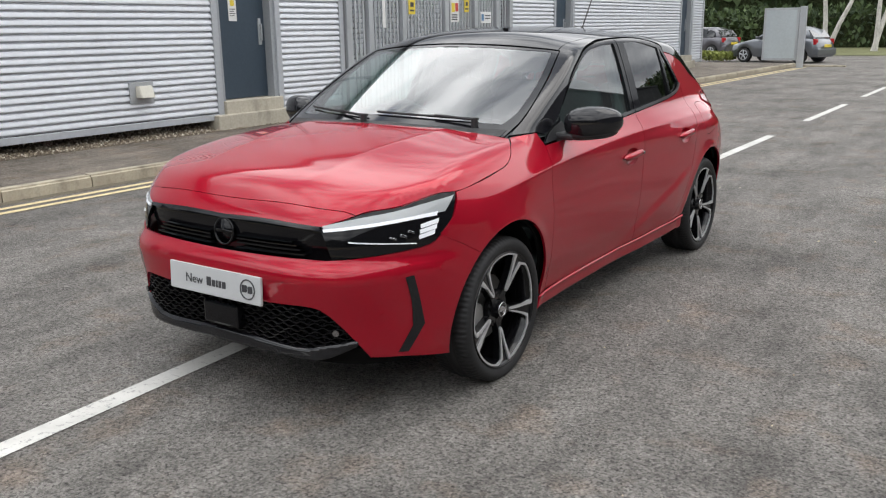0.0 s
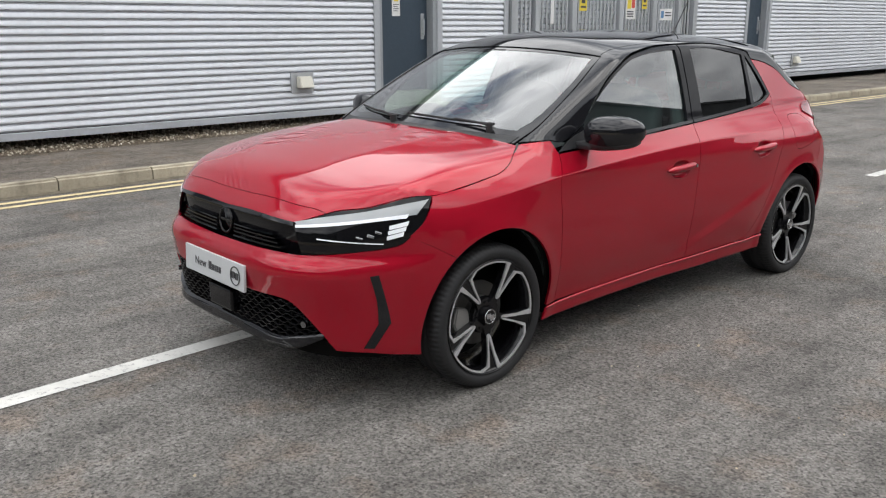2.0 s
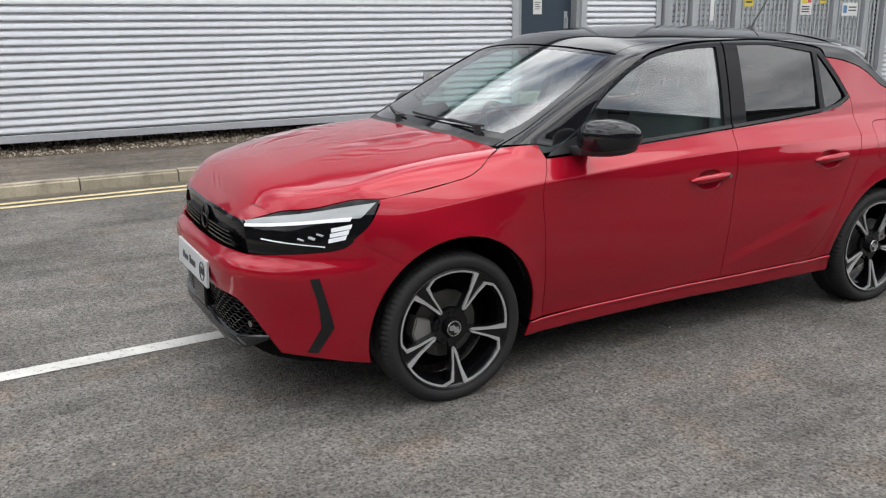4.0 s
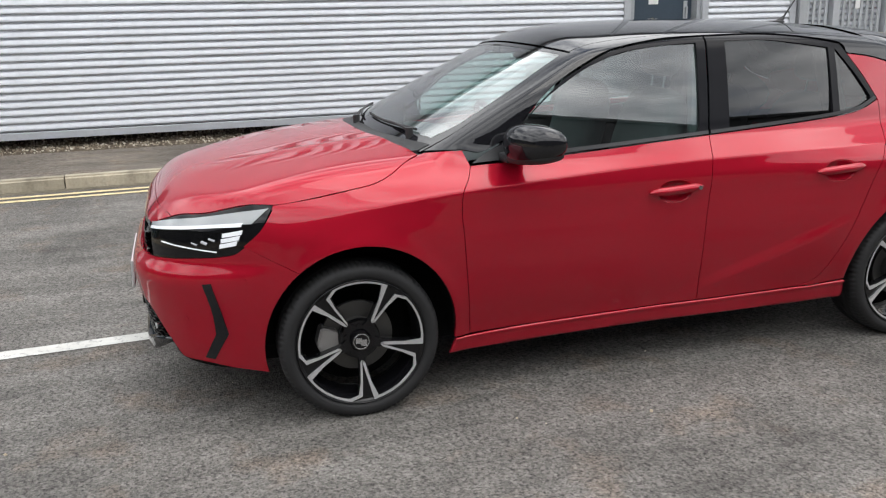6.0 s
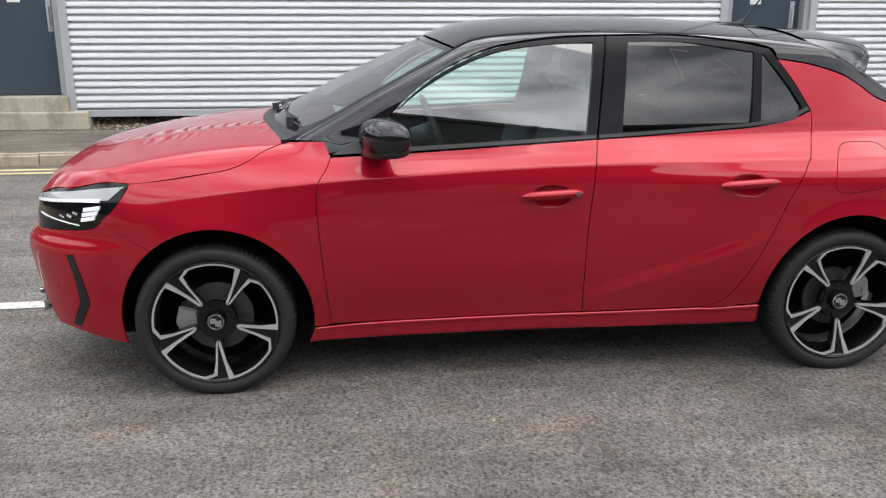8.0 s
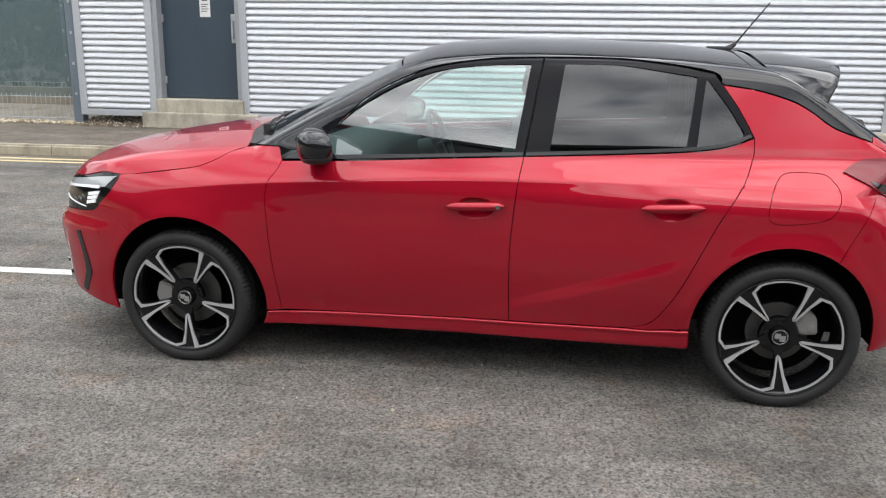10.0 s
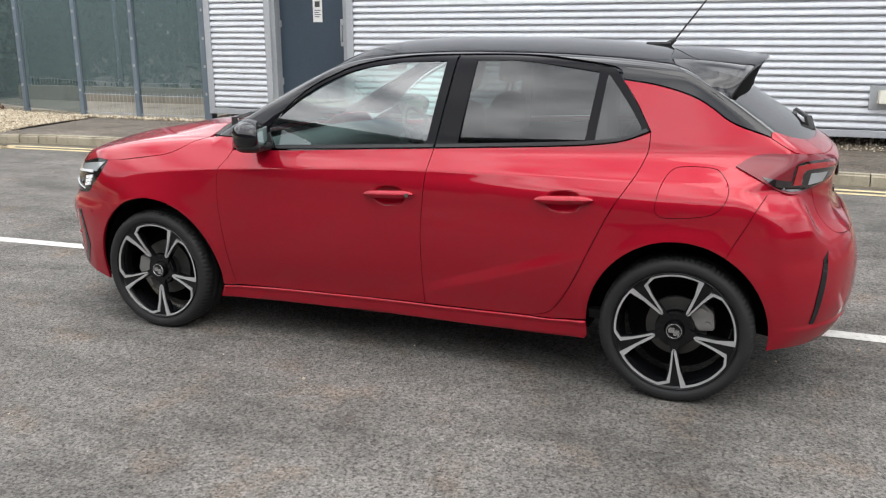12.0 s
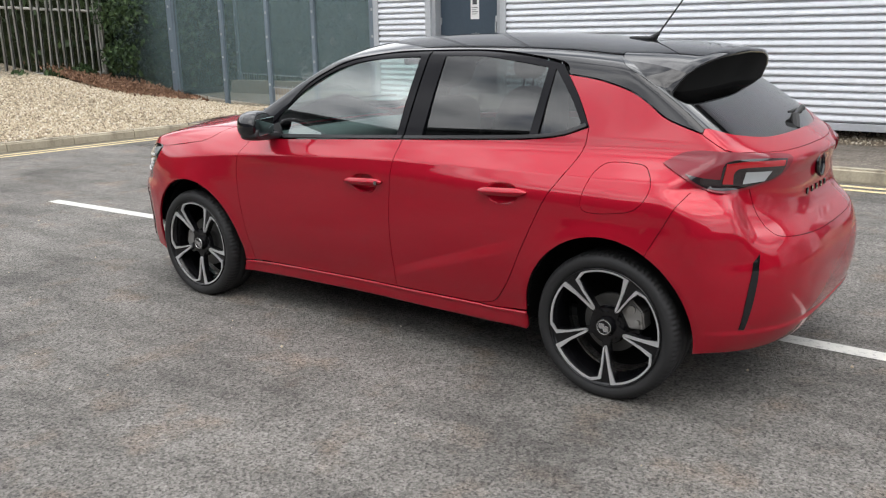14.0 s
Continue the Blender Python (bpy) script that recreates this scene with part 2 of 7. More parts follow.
# pavement: raised strip from the kerb's back to the wall
run_line = np.array([q for q in KERB_LINE if q[1] > -3.5 and q[0] < -5.9])
pv = [(*q, 0.118) for q in offset_line(run_line, -0.12)] + [(-7.42, -3.85, 0.118), (-7.24, -4.06, 0.118)]
n = len(pv)
pv += [(-9.9, q[1], 0.125) for q in run_line] + [(-9.9, -3.85, 0.125), (-9.9, -4.3, 0.125)]
tagged(mesh_object("pavement", pv, [(i, n + i, n + i + 1, i + 1) for i in range(n - 1)], M_PAVE),
       "brown-grey tarmac pavement along the metal building", "pavement", kind="structure")

kerb = tagged(empty("kerb"), "weathered sandy concrete kerb stones edging the road", "kerb", kind="structure")


def kerb_mesh(length):
    bm = bmesh.new()
    add_box(bm, (0.006, -0.125, -0.05), (length - 0.006, 0.0, 0.12))
    top = [e for e in bm.edges if all(v.co.z > 0.1 and v.co.y > -0.01 for v in e.verts)]
    bmesh.ops.bevel(bm, geom=top, offset=0.022, segments=3, affect="EDGES")
    bmesh.ops.recalc_face_normals(bm, faces=bm.faces)
    me = bpy.data.meshes.new("kerb_stone")
    bm.to_mesh(me)
    bm.free()
    me.materials.append(M_KERB)
    return me


KERB_STONE, KERB_SHORT = kerb_mesh(0.915), kerb_mesh(0.3)
along = np.r_[0, np.cumsum(np.linalg.norm(np.diff(KERB_LINE, axis=0), axis=1))]


def on_kerb(s):
    return np.array([np.interp(s, along, KERB_LINE[:, 0]), np.interp(s, along, KERB_LINE[:, 1])])


s = 0.0
while s < along[-1] - 22:
    near = on_kerb(s + 0.5)
    tight = abs(near[0] + 7.2) < 0.3 and near[1] < -3.2
    size = 0.3 if tight else 0.915
    a, b = on_kerb(s), on_kerb(s + size)
    ob = new("kerb_stone", KERB_SHORT if tight else KERB_STONE)
    ob.parent = kerb
    ob.matrix_world = Matrix.Translation((*a, random.uniform(-0.004, 0.004))) @ Matrix.Rotation(math.atan2(*(b - a)[::-1]), 4, "Z")
    s += size

near_line = np.array([on_kerb(q) for q in np.arange(0.6, along[-1] - 20, 0.12)])
lines = tagged(empty("double_yellow_lines"), "two faded yellow no-waiting lines painted beside the kerb", "road marking", kind="structure")
for d in (0.24, 0.43):
    ribbon("yellow_line", near_line, d, d + 0.085, 0.005, 0.005, M_YELLOW_LINE, lines)
gut = ribbon("gutter_dirt", near_line, 0.0, 0.13, 0.004, 0.003, concrete("gutter_dirt", (0.1, 0.085, 0.06), (0.2, 0.17, 0.12), 6.0))
tagged(gut, "gritty brown dirt gathered in the gutter", "dirt", kind="structure")


def centre_x(y):
    return -2.86 + 0.032 * y


for y0, y1, near in ((-0.47, 4.0, True), (5.4, 7.6, False), (9.6, 12.25, False), (14.2, 17.5, False), (19.4, 22.4, False), (24.4, 27.4, False)):
    ys = np.arange(y0, y1 + 0.01, 0.25)
    line = np.array([(-2.845 - 0.022 * (y + 0.47) if near else centre_x(y), y) for y in ys])
    tagged(ribbon("white_line", line, -0.055, 0.055, 0.004, 0.004, M_WHITE_LINE), "worn white centre line dash on the asphalt", "road marking", "centre line dashes", "structure")


# ---- the metal-clad building ----
SLOPE = 0.03


def wall_x(y):
    return -9.45 + SLOPE * y


WALL = Matrix.Translation((-9.45, 0, 0)) @ Matrix.Rotation(-math.atan(SLOPE), 4, "Z")     # local y runs along the wall, local x out of it
building = tagged(empty("building", WALL), "silver corrugated metal industrial building with slate blue doors", "building", kind="structure")
PITCH, HIGH = 0.0855, 6.0


def corrugated(name, y0, y1, z0, z1, mat=M_CLAD, x=0.0, depth=0.042, label=""):
    prof = []
    rib = ((0.0, 0.0), (0.13, 0.0), (0.20, 0.82), (0.25, 1.0), (0.45, 0.985), (0.80, 0.80), (0.95, 0.35))
    for i in range(int((z1 - z0) / PITCH)):
        prof += [(x - depth + depth * q, z0 + (i + f) * PITCH) for f, q in rib]
    k = len(prof)
    verts = [(a, y0, z) for a, z in prof] + [(a, y1, z) for a, z in prof]
    return mesh_object(name, verts, [(i, k + i, k + i + 1, i + 1) for i in range(k - 1)], mat, building, label)


DOORS = ((-0.9, 0.45), (8.62, 9.83), (18.9, 19.9), (27.6, 28.7))
PANELS = ((-1.95, -0.9), (0.45, 8.62), (9.83, 11.28), (16.85, 18.9), (19.9, 27.6), (28.7, 29.8))
GATE = (11.28, 16.85)
for y0, y1 in PANELS:
    corrugated("cladding_panel", y0 + 0.05, y1 - 0.05, 0.36, HIGH)
    box("base_flashing", (-0.03, y0 + 0.02, 0.27), (0.012, y1 - 0.02, 0.355), M_FRAME, building, 0.006)
    for y in (y0, y1):
        box("edge_trim", (-0.04, y - 0.05, 0.27), (0.016, y + 0.05, HIGH), M_FRAME, building, 0.008)
box("inner_wall", (-6.0, -1.9, 0.3), (-0.35, 29.75, HIGH - 0.05), M_DARKCLAD, building)
box("roof", (-6.2, -2.1, HIGH), (0.25, 30.0, HIGH + 0.12), M_TRIM, building, 0.02)
# near-black box in place of the shade in the gap below the cladding
box("under_gap", (-0.6, -1.9, 0.1), (-0.42, 29.7, 0.3), M_GAP_SHADE, building)
corrugated("gate_back_wall", GATE[0], GATE[1], 0.3, HIGH, M_CLAD, -0.22)


for k, (y0, y1) in enumerate(DOORS):
    door = empty("door_%d" % (k + 1))
    door.parent = building
    tagged(door, "closed slate blue steel fire door in a grey reveal", "door", kind="structure")
    deep = -0.16
    leaf = box("leaf", (deep - 0.05, y0 + 0.12, 0.53), (deep, y1 - 0.12, 2.62), M_DOOR, door, 0.006)
    for a, b in ((y0 + 0.05, y0 + 0.12), (y1 - 0.12, y1 - 0.05)):
        box("jamb", (-0.3, a, 0.5), (-0.02, b, 2.7), M_TRIM, door, 0.006)
    box("head", (-0.3, y0 + 0.05, 2.63), (-0.02, y1 - 0.05, 2.75), M_TRIM, door, 0.006)
    corrugated("overdoor_panel", y0 + 0.05, y1 - 0.05, 2.76, HIGH)
    yh = y1 - 0.22 if k else y1 - 0.2
    bm = bmesh.new()
    add_box(bm, (deep, yh - 0.03, 1.28), (deep + 0.012, yh + 0.03, 1.66), 0.005)
    add_box(bm, (deep + 0.03, yh - 0.012, 1.34), (deep + 0.055, yh + 0.012, 1.58), 0.006)
    add_box(bm, (deep + 0.01, yh - 0.01, 1.35), (deep + 0.04, yh + 0.01, 1.37))
    add_box(bm, (deep + 0.01, yh - 0.01, 1.55), (deep + 0.04, yh + 0.01, 1.57))
    part("pull_handle", bm, M_STEEL, door, "brushed steel pull handle on a back plate")
    for z in (0.72, 1.55, 2.4):
        box("hinge", (deep, y0 + 0.115, z), (deep + 0.02, y0 + 0.145, z + 0.1), M_STEEL, door, 0.004)
    if k < 2:
        yn = (y0 + y1) / 2 + (0.08 if k == 0 else -0.12)
        sheet = box("notice", (deep + 0.002, yn - 0.075, 1.62), (deep + 0.006, yn + 0.075, 1.95), M_SIGN_WHITE, door, label="white safety notice with small print")
        box("notice_symbol", (deep + 0.007, yn - 0.04, 1.83), (deep + 0.009, yn + 0.04, 1.91), M_PRINT if k == 0 else M_SIGN_YELLOW, sheet)
        for i in range(4):
            box("print_line", (deep + 0.007, yn - 0.05, 1.78 - i * 0.03), (deep + 0.009, yn + 0.05 - 0.02 * (i % 2), 1.79 - i * 0.03), M_PRINT, sheet)
    plinth = empty("door_plinth")
    plinth.parent = building
    plinth["label"] = "stained sandy concrete doorstep"
    box("upper_step", (-0.3, y0 + 0.06, 0.12), (0.06, y1 - 0.02, 0.52), M_PLINTH, plinth, 0.015)
    box("lower_step", (-0.3, y0 - 0.14, 0.1), (0.1, y1 + 0.2, 0.34), M_PLINTH, plinth, 0.02)

# flue vents low on the wall
vent = empty("wall_vent")
vent.parent = building
vent["label"] = "small cream boiler vent on a galvanised plate"
box("back_plate", (0.0, 7.14, 0.6), (0.02, 7.5, 0.87), M_STEEL, vent, 0.004)
bm = bmesh.new()
hood = [bm.verts.new(q) for q in ((0.02, 7.22, 0.67), (0.02, 7.46, 0.67), (0.02, 7.46, 0.82), (0.02, 7.22, 0.82), (0.13, 7.24, 0.67), (0.13, 7.44, 0.67), (0.07, 7.44, 0.82), (0.07, 7.24, 0.82))]
for f in ((0, 1, 2, 3), (4, 5, 6, 7), (0, 1, 5, 4), (1, 2, 6, 5), (2, 3, 7, 6), (3, 0, 4, 7)):
    bm.faces.new([hood[i] for i in f])
bmesh.ops.bevel(bm, geom=list(bm.edges), offset=0.008, segments=2, affect="EDGES")
part("hood", bm, M_CREAM, vent, "cream plastic vent hood")
vent2 = copy_thing(vent, Matrix.Translation((0, 13.97, -0.08)))

# steel compound gates in the recess
gate = empty("palisade_gate")
gate.parent = building
gate["label"] = "tall galvanised steel palisade gates before corrugated cladding"
for y in (11.42, 12.0, 12.95, 14.3, 15.35, 16.2, 16.75):
    box("post", (-0.06, y - 0.06, 0.1), (0.06, y + 0.06, 3.4), M_STEEL, gate, 0.01)
y = 11.54
while y < 16.7:
    if not any(abs(y - q) < 0.1 for q in (11.42, 12.0, 12.95, 14.3, 15.35, 16.2, 16.75)):
        bm = bmesh.new()
        add_box(bm, (-0.01, y - 0.023, 0.2), (0.012, y + 0.023, 3.2), 0.008)
        part("pale", bm, M_STEEL, gate)
    y += 0.105
for z in (0.55, 2.9):
    box("rail", (-0.05, 11.4, z), (-0.012, 16.8, z + 0.06), M_STEEL, gate)
for y, z, w, h, mat, lab in ((13.22, 1.86, 0.2, 0.26, M_SIGN_YELLOW, "yellow warning sign"), (14.62, 1.8, 0.28, 0.42, M_SIGN_WHITE, "white sign with yellow and red print"),
                             (15.05, 1.9, 0.16, 0.24, M_SIGN_YELLOW, "yellow warning sign"), (15.78, 1.68, 0.42, 0.22, M_SIGN_WHITE, "white and blue information sign"),
                             (12.4, 1.75, 0.08, 0.5, M_SIGN_WHITE, "narrow white notice strip")):
    sg = box("sign", (0.014, y - w / 2, z - h / 2), (0.02, y + w / 2, z + h / 2), mat, gate, label=lab)
    if mat is M_SIGN_YELLOW:
        box("symbol", (0.021, y - w * 0.25, z), (0.023, y + w * 0.25, z + h * 0.3), M_PRINT, sg)
        box("print_line", (0.021, y - w * 0.35, z - h * 0.3), (0.023, y + w * 0.35, z - h * 0.18), M_PRINT, sg)
    elif h > 0.3 and w > 0.2:
        box("symbol", (0.021, y - w * 0.4, z - h * 0.05), (0.023, y + w * 0.02, z + h * 0.35), M_SIGN_YELLOW, sg)
        box("symbol", (0.021, y + w * 0.08, z - h * 0.02), (0.023, y + w * 0.42, z + h * 0.35), M_SIGN_RED, sg)
        for i in range(3):
            box("print_line", (0.021, y - w * 0.4, z - h * (0.2 + 0.1 * i)), (0.023, y + w * 0.3, z - h * (0.15 + 0.1 * i)), M_PRINT, sg)
    elif w > 0.3:
        box("symbol", (0.021, y - w * 0.42, z - h * 0.3), (0.023, y - w * 0.2, z + h * 0.3), M_SIGN_BLUE, sg)
        for i in range(2):
            box("print_line", (0.021, y - w * 0.1, z + h * (0.12 - 0.25 * i)), (0.023, y + w * 0.4, z + h * (0.22 - 0.25 * i)), M_PRINT, sg)


# ---- foliage ----
def leaf_material(name, dark, light, rough=0.55):
    k = Mat(name, light, rough)
    isl = k.n.new("ShaderNodeNewGeometry").outputs["Random Per Island"]
    k.colour(k.mix(k.ramp(isl, (0.0, 0.0), (1.0, 1.0)), dark, light))
    k.b.inputs["Specular IOR Level"].default_value = 0.25
    k.b.inputs["Transmission Weight"].default_value = 0.0
    return k.m


M_HEDGE = leaf_material("hedge_leaves", (0.02, 0.036, 0.015), (0.09, 0.13, 0.05))
M_IVY = leaf_material("ivy_leaves", (0.016, 0.032, 0.014), (0.075, 0.12, 0.045))
M_DEAD = leaf_material("dead_leaves", (0.1, 0.055, 0.035), (0.34, 0.2, 0.13), 0.8)
M_LIME = leaf_material("pale_leaves", (0.12, 0.15, 0.03), (0.33, 0.36, 0.1))
M_BARK = concrete("birch_bark", (0.35, 0.33, 0.3), (0.78, 0.76, 0.72), 4.0)
M_DARKBARK = concrete("dark_bark", (0.03, 0.025, 0.02), (0.09, 0.07, 0.055), 6.0)
M_GRASS = concrete("rough_grass", (0.09, 0.1, 0.04), (0.23, 0.23, 0.1), 2.0)
M_SOIL = concrete("bare_soil", (0.06, 0.045, 0.03), (0.17, 0.13, 0.09), 5.0)


def leaf_mass(centre_fn, count, size, rng):
    """Verts and faces of many small folded leaves; centre_fn gives a place for each."""
    verts, faces = [], []
    for i in range(count):
        c = Vector(centre_fn(rng))
        q = Euler((rng.uniform(0, 6.3), rng.uniform(0, 6.3), rng.uniform(0, 6.3))).to_matrix()
        s = size * rng.uniform(0.6, 1.4)
        b = len(verts)
        for p in ((-0.5, 0, 0), (0, -0.32, 0.1), (0.55, 0, 0), (0, 0.32, 0.1)):
            verts.append(c + q @ (Vector(p) * s))
        faces += [(b, b + 1, b + 2), (b, b + 2, b + 3)]
    return verts, faces


def shrub(name, centre_fn, count, size, mat, label, category, kind="", seed=1, parent=None):
    v, f = leaf_mass(centre_fn, count, size, random.Random(seed))
    ob = mesh_object(name, v, f, mat, parent)
    return tagged(ob, label, category, kind=kind) if not parent else ob


def in_box(lo, hi, lump=0.5):
    """Places in a long box whose upper and front faces swell unevenly, most of them near the outside."""

    def place(r):
        x, y = r.uniform(lo[0], hi[0]), r.uniform(lo[1], hi[1])
        top = hi[2] * (1 + 0.22 * noise.noise((x * lump, y * lump, 3.1)) + 0.1 * noise.noise((x * lump * 4, y * lump * 4, 7.0)))
        k = r.random() ** 0.6
        return (x, y, lo[2] + (top - lo[2]) * k)

    return place


def in_balls(balls):
    def place(r):
        x, y, z, rad = r.choice(balls)
        v = Vector((r.gauss(0, 1), r.gauss(0, 1), r.gauss(0, 1))).normalized() * rad * r.random() ** 0.4
        return (x + v.x, y + v.y, z + v.z * 0.8)

    return place


# ---- gravel bank, mesh fence and palisade at the road's end ----
def bank_z(x, y):
    back = np.clip((-4.25 - 0.03 * (x + 4.4) - y) / 4.2, 0, 1.6)
    side = np.clip((x + 10.2) / 3.2, 0, 1)
    side = side * side * (3 - 2 * side)
    return 0.1 + back * (0.14 + 0.56 * side) + 0.02 * noise.noise((x * 0.9, y * 0.9, 0.0))


k = Mat("gravel_bed", rough=0.9)
tones = k.ramp(k.voronoi(28, "Color"), (0.1, (0.2, 0.15, 0.1)), (0.5, (0.46, 0.38, 0.27)), (0.9, (0.62, 0.55, 0.43)))
# colour darkens towards the cell edges: painted shade between the stones
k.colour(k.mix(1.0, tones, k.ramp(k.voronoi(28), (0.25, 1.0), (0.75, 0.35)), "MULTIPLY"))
k.bump(k.voronoi(28), 0.03, 1.0)
M_GRAVEL = k.m
k = Mat("gravel_stone", rough=0.85)
isl = k.n.new("ShaderNodeNewGeometry").outputs["Random Per Island"]
k.colour(k.ramp(isl, (0.0, (0.2, 0.15, 0.1)), (0.35, (0.48, 0.4, 0.29)), (0.75, (0.56, 0.48, 0.35)), (1.0, (0.68, 0.62, 0.52))))
M_STONE = k.m


def kerb_back(x):
    """The y of the kerb's back edge at x, along the road's end."""
    q = KERB_LINE[KERB_LINE[:, 0] > -7.3]
    q = q[q[:, 1] < -3.6]
    return float(np.interp(x, q[:, 0], q[:, 1])) - 0.13


xs, steps = np.linspace(-10.2, 24, 115), np.linspace(0, 1, 34)
verts, faces = [], []
for x in xs:
    y0 = kerb_back(x) if x > -7.2 else -4.15 - 0.12 * (-7.2 - x)
    for t in steps:
        y = y0 + (-16 - y0) * t**1.6
        verts.append((x, y, bank_z(x, y)))
m = len(steps)
faces = [(i * m + j, (i + 1) * m + j, (i + 1) * m + j + 1, i * m + j + 1) for i in range(len(xs) - 1) for j in range(m - 1)]
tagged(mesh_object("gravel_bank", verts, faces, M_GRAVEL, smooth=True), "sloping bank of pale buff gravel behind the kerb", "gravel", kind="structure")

rng = random.Random(5)
sv, sf = [], []
OCTA = ((1, 0, 0), (0, 1, 0), (-1, 0, 0), (0, -1, 0), (0.1, 0.1, 1), (0, 0, -1))
OCTF = ((0, 1, 4), (1, 2, 4), (2, 3, 4), (3, 0, 4), (1, 0, 5), (2, 1, 5), (3, 2, 5), (0, 3, 5))
for i in range(36000):
    x = rng.uniform(-9.7, 1.5)
    y0 = kerb_back(x) if x > -7.2 else -4.15 - 0.12 * (-7.2 - x)
    y = y0 - 0.02 - rng.random() ** 1.2 * (4.2 if x > -8.3 else 3.3)
    if x < -8.4 and y > -4.3:
        continue
    s = rng.uniform(0.011, 0.025)
    q = Euler((rng.uniform(0, 6.3), rng.uniform(0, 6.3), rng.uniform(0, 6.3))).to_matrix()
    b = len(sv)
    c = Vector((x, y, bank_z(x, y) + s * 0.3))
    sv += [c + q @ Vector((p[0] * s * rng.uniform(0.8, 1.5), p[1] * s, p[2] * s * 0.8)) for p in OCTA]
    sf += [tuple(b + j for j in f) for f in OCTF]
for i in range(500):                        # stones strayed along the fence's foot
    y = rng.uniform(-5.0, -2.0)
    x = -9.62 + 0.03 * y + rng.gauss(0.08, 0.07)
    s = rng.uniform(0.012, 0.03)
    q = Euler((rng.uniform(0, 6.3), rng.uniform(0, 6.3), rng.uniform(0, 6.3))).to_matrix()
    b = len(sv)
    sv += [Vector((x, y, 0.13 + s * 0.4)) + q @ (Vector(p) * s) for p in OCTA]
    sf += [tuple(b + j for j in f) for f in OCTF]
tagged(mesh_object("gravel", sv, sf, M_STONE), "loose pale buff and white gravel stones", "gravel", kind="stuff")

tv, tf = [], []
for i in range(7000):                       # dirty fine gravel along the wall's foot
    y = rng.uniform(-2.0, 12.0)
    r = rng.random()
    x = wall_x(y) + 0.12 - 0.5 * r
    s = rng.uniform(0.007, 0.019)
    q = Euler((rng.uniform(0, 6.3), rng.uniform(0, 6.3), rng.uniform(0, 6.3))).to_matrix()
    b = len(tv)
    tv += [Vector((x, y, 0.125 + 0.09 * r + s * 0.4)) + q @ (Vector(p) * s) for p in OCTA]
    tf += [tuple(b + j for j in f) for f in OCTF]
k = Mat("dirty_gravel", rough=0.9)
isl = k.n.new("ShaderNodeNewGeometry").outputs["Random Per Island"]
k.colour(k.ramp(isl, (0.0, (0.09, 0.07, 0.05)), (0.4, (0.22, 0.18, 0.13)), (0.8, (0.4, 0.35, 0.28)), (1.0, (0.62, 0.58, 0.5))))
tagged(mesh_object("gravel_strip", tv, tf, k.m), "dirty brown gravel along the foot of the metal wall", "gravel", kind="stuff")
strip = [(wall_x(y) + d, y, z) for y in (-2.0, 12.0) for d, z in ((0.13, 0.126), (-0.1, 0.165), (-0.45, 0.215))]
tagged(mesh_object("soil_strip", strip, [(0, 3, 4, 1), (1, 4, 5, 2)], M_SOIL), "brown soil under the gravel at the wall", "soil", kind="structure")
gv, gf = [], []
spots = [(-1.26, 4.08), (-2.44, 6.43), (-0.9, 6.2)] + [(rng.uniform(-2.4, 2.2), rng.uniform(-0.5, 8.5)) for _ in range(60)]
for i, (x, y) in enumerate(spots):          # grit on the road
    s = rng.uniform(0.009, 0.014) if i < 3 else rng.uniform(0.003, 0.008)
    q = Euler((rng.uniform(0, 6.3), rng.uniform(0, 6.3), rng.uniform(0, 6.3))).to_matrix()
    b = len(gv)
    gv += [Vector((x, y, s * 0.5)) + q @ (Vector(p) * s) for p in OCTA]
    gf += [tuple(b + j for j in f) for f in OCTF]
tagged(mesh_object("road_grit", gv, gf, M_STONE), "small pale stones and grit scattered on the asphalt", "grit", kind="stuff")

yard = mesh_object("compound_path", [(-14.5, -9.0, 0.13), (-9.85, -9.0, 0.13), (-9.7, -1.9, 0.13), (-14.5, -1.9, 0.13)], [(0, 1, 2, 3)], M_CONC)
tagged(yard, "pale concrete path inside the fenced compound", "path", kind="structure")

k = Mat("fine_mesh", (0.1, 0.148, 0.155), 0.6)
k.b.inputs["Alpha"].default_value = 0.62
M_MESH = k.m


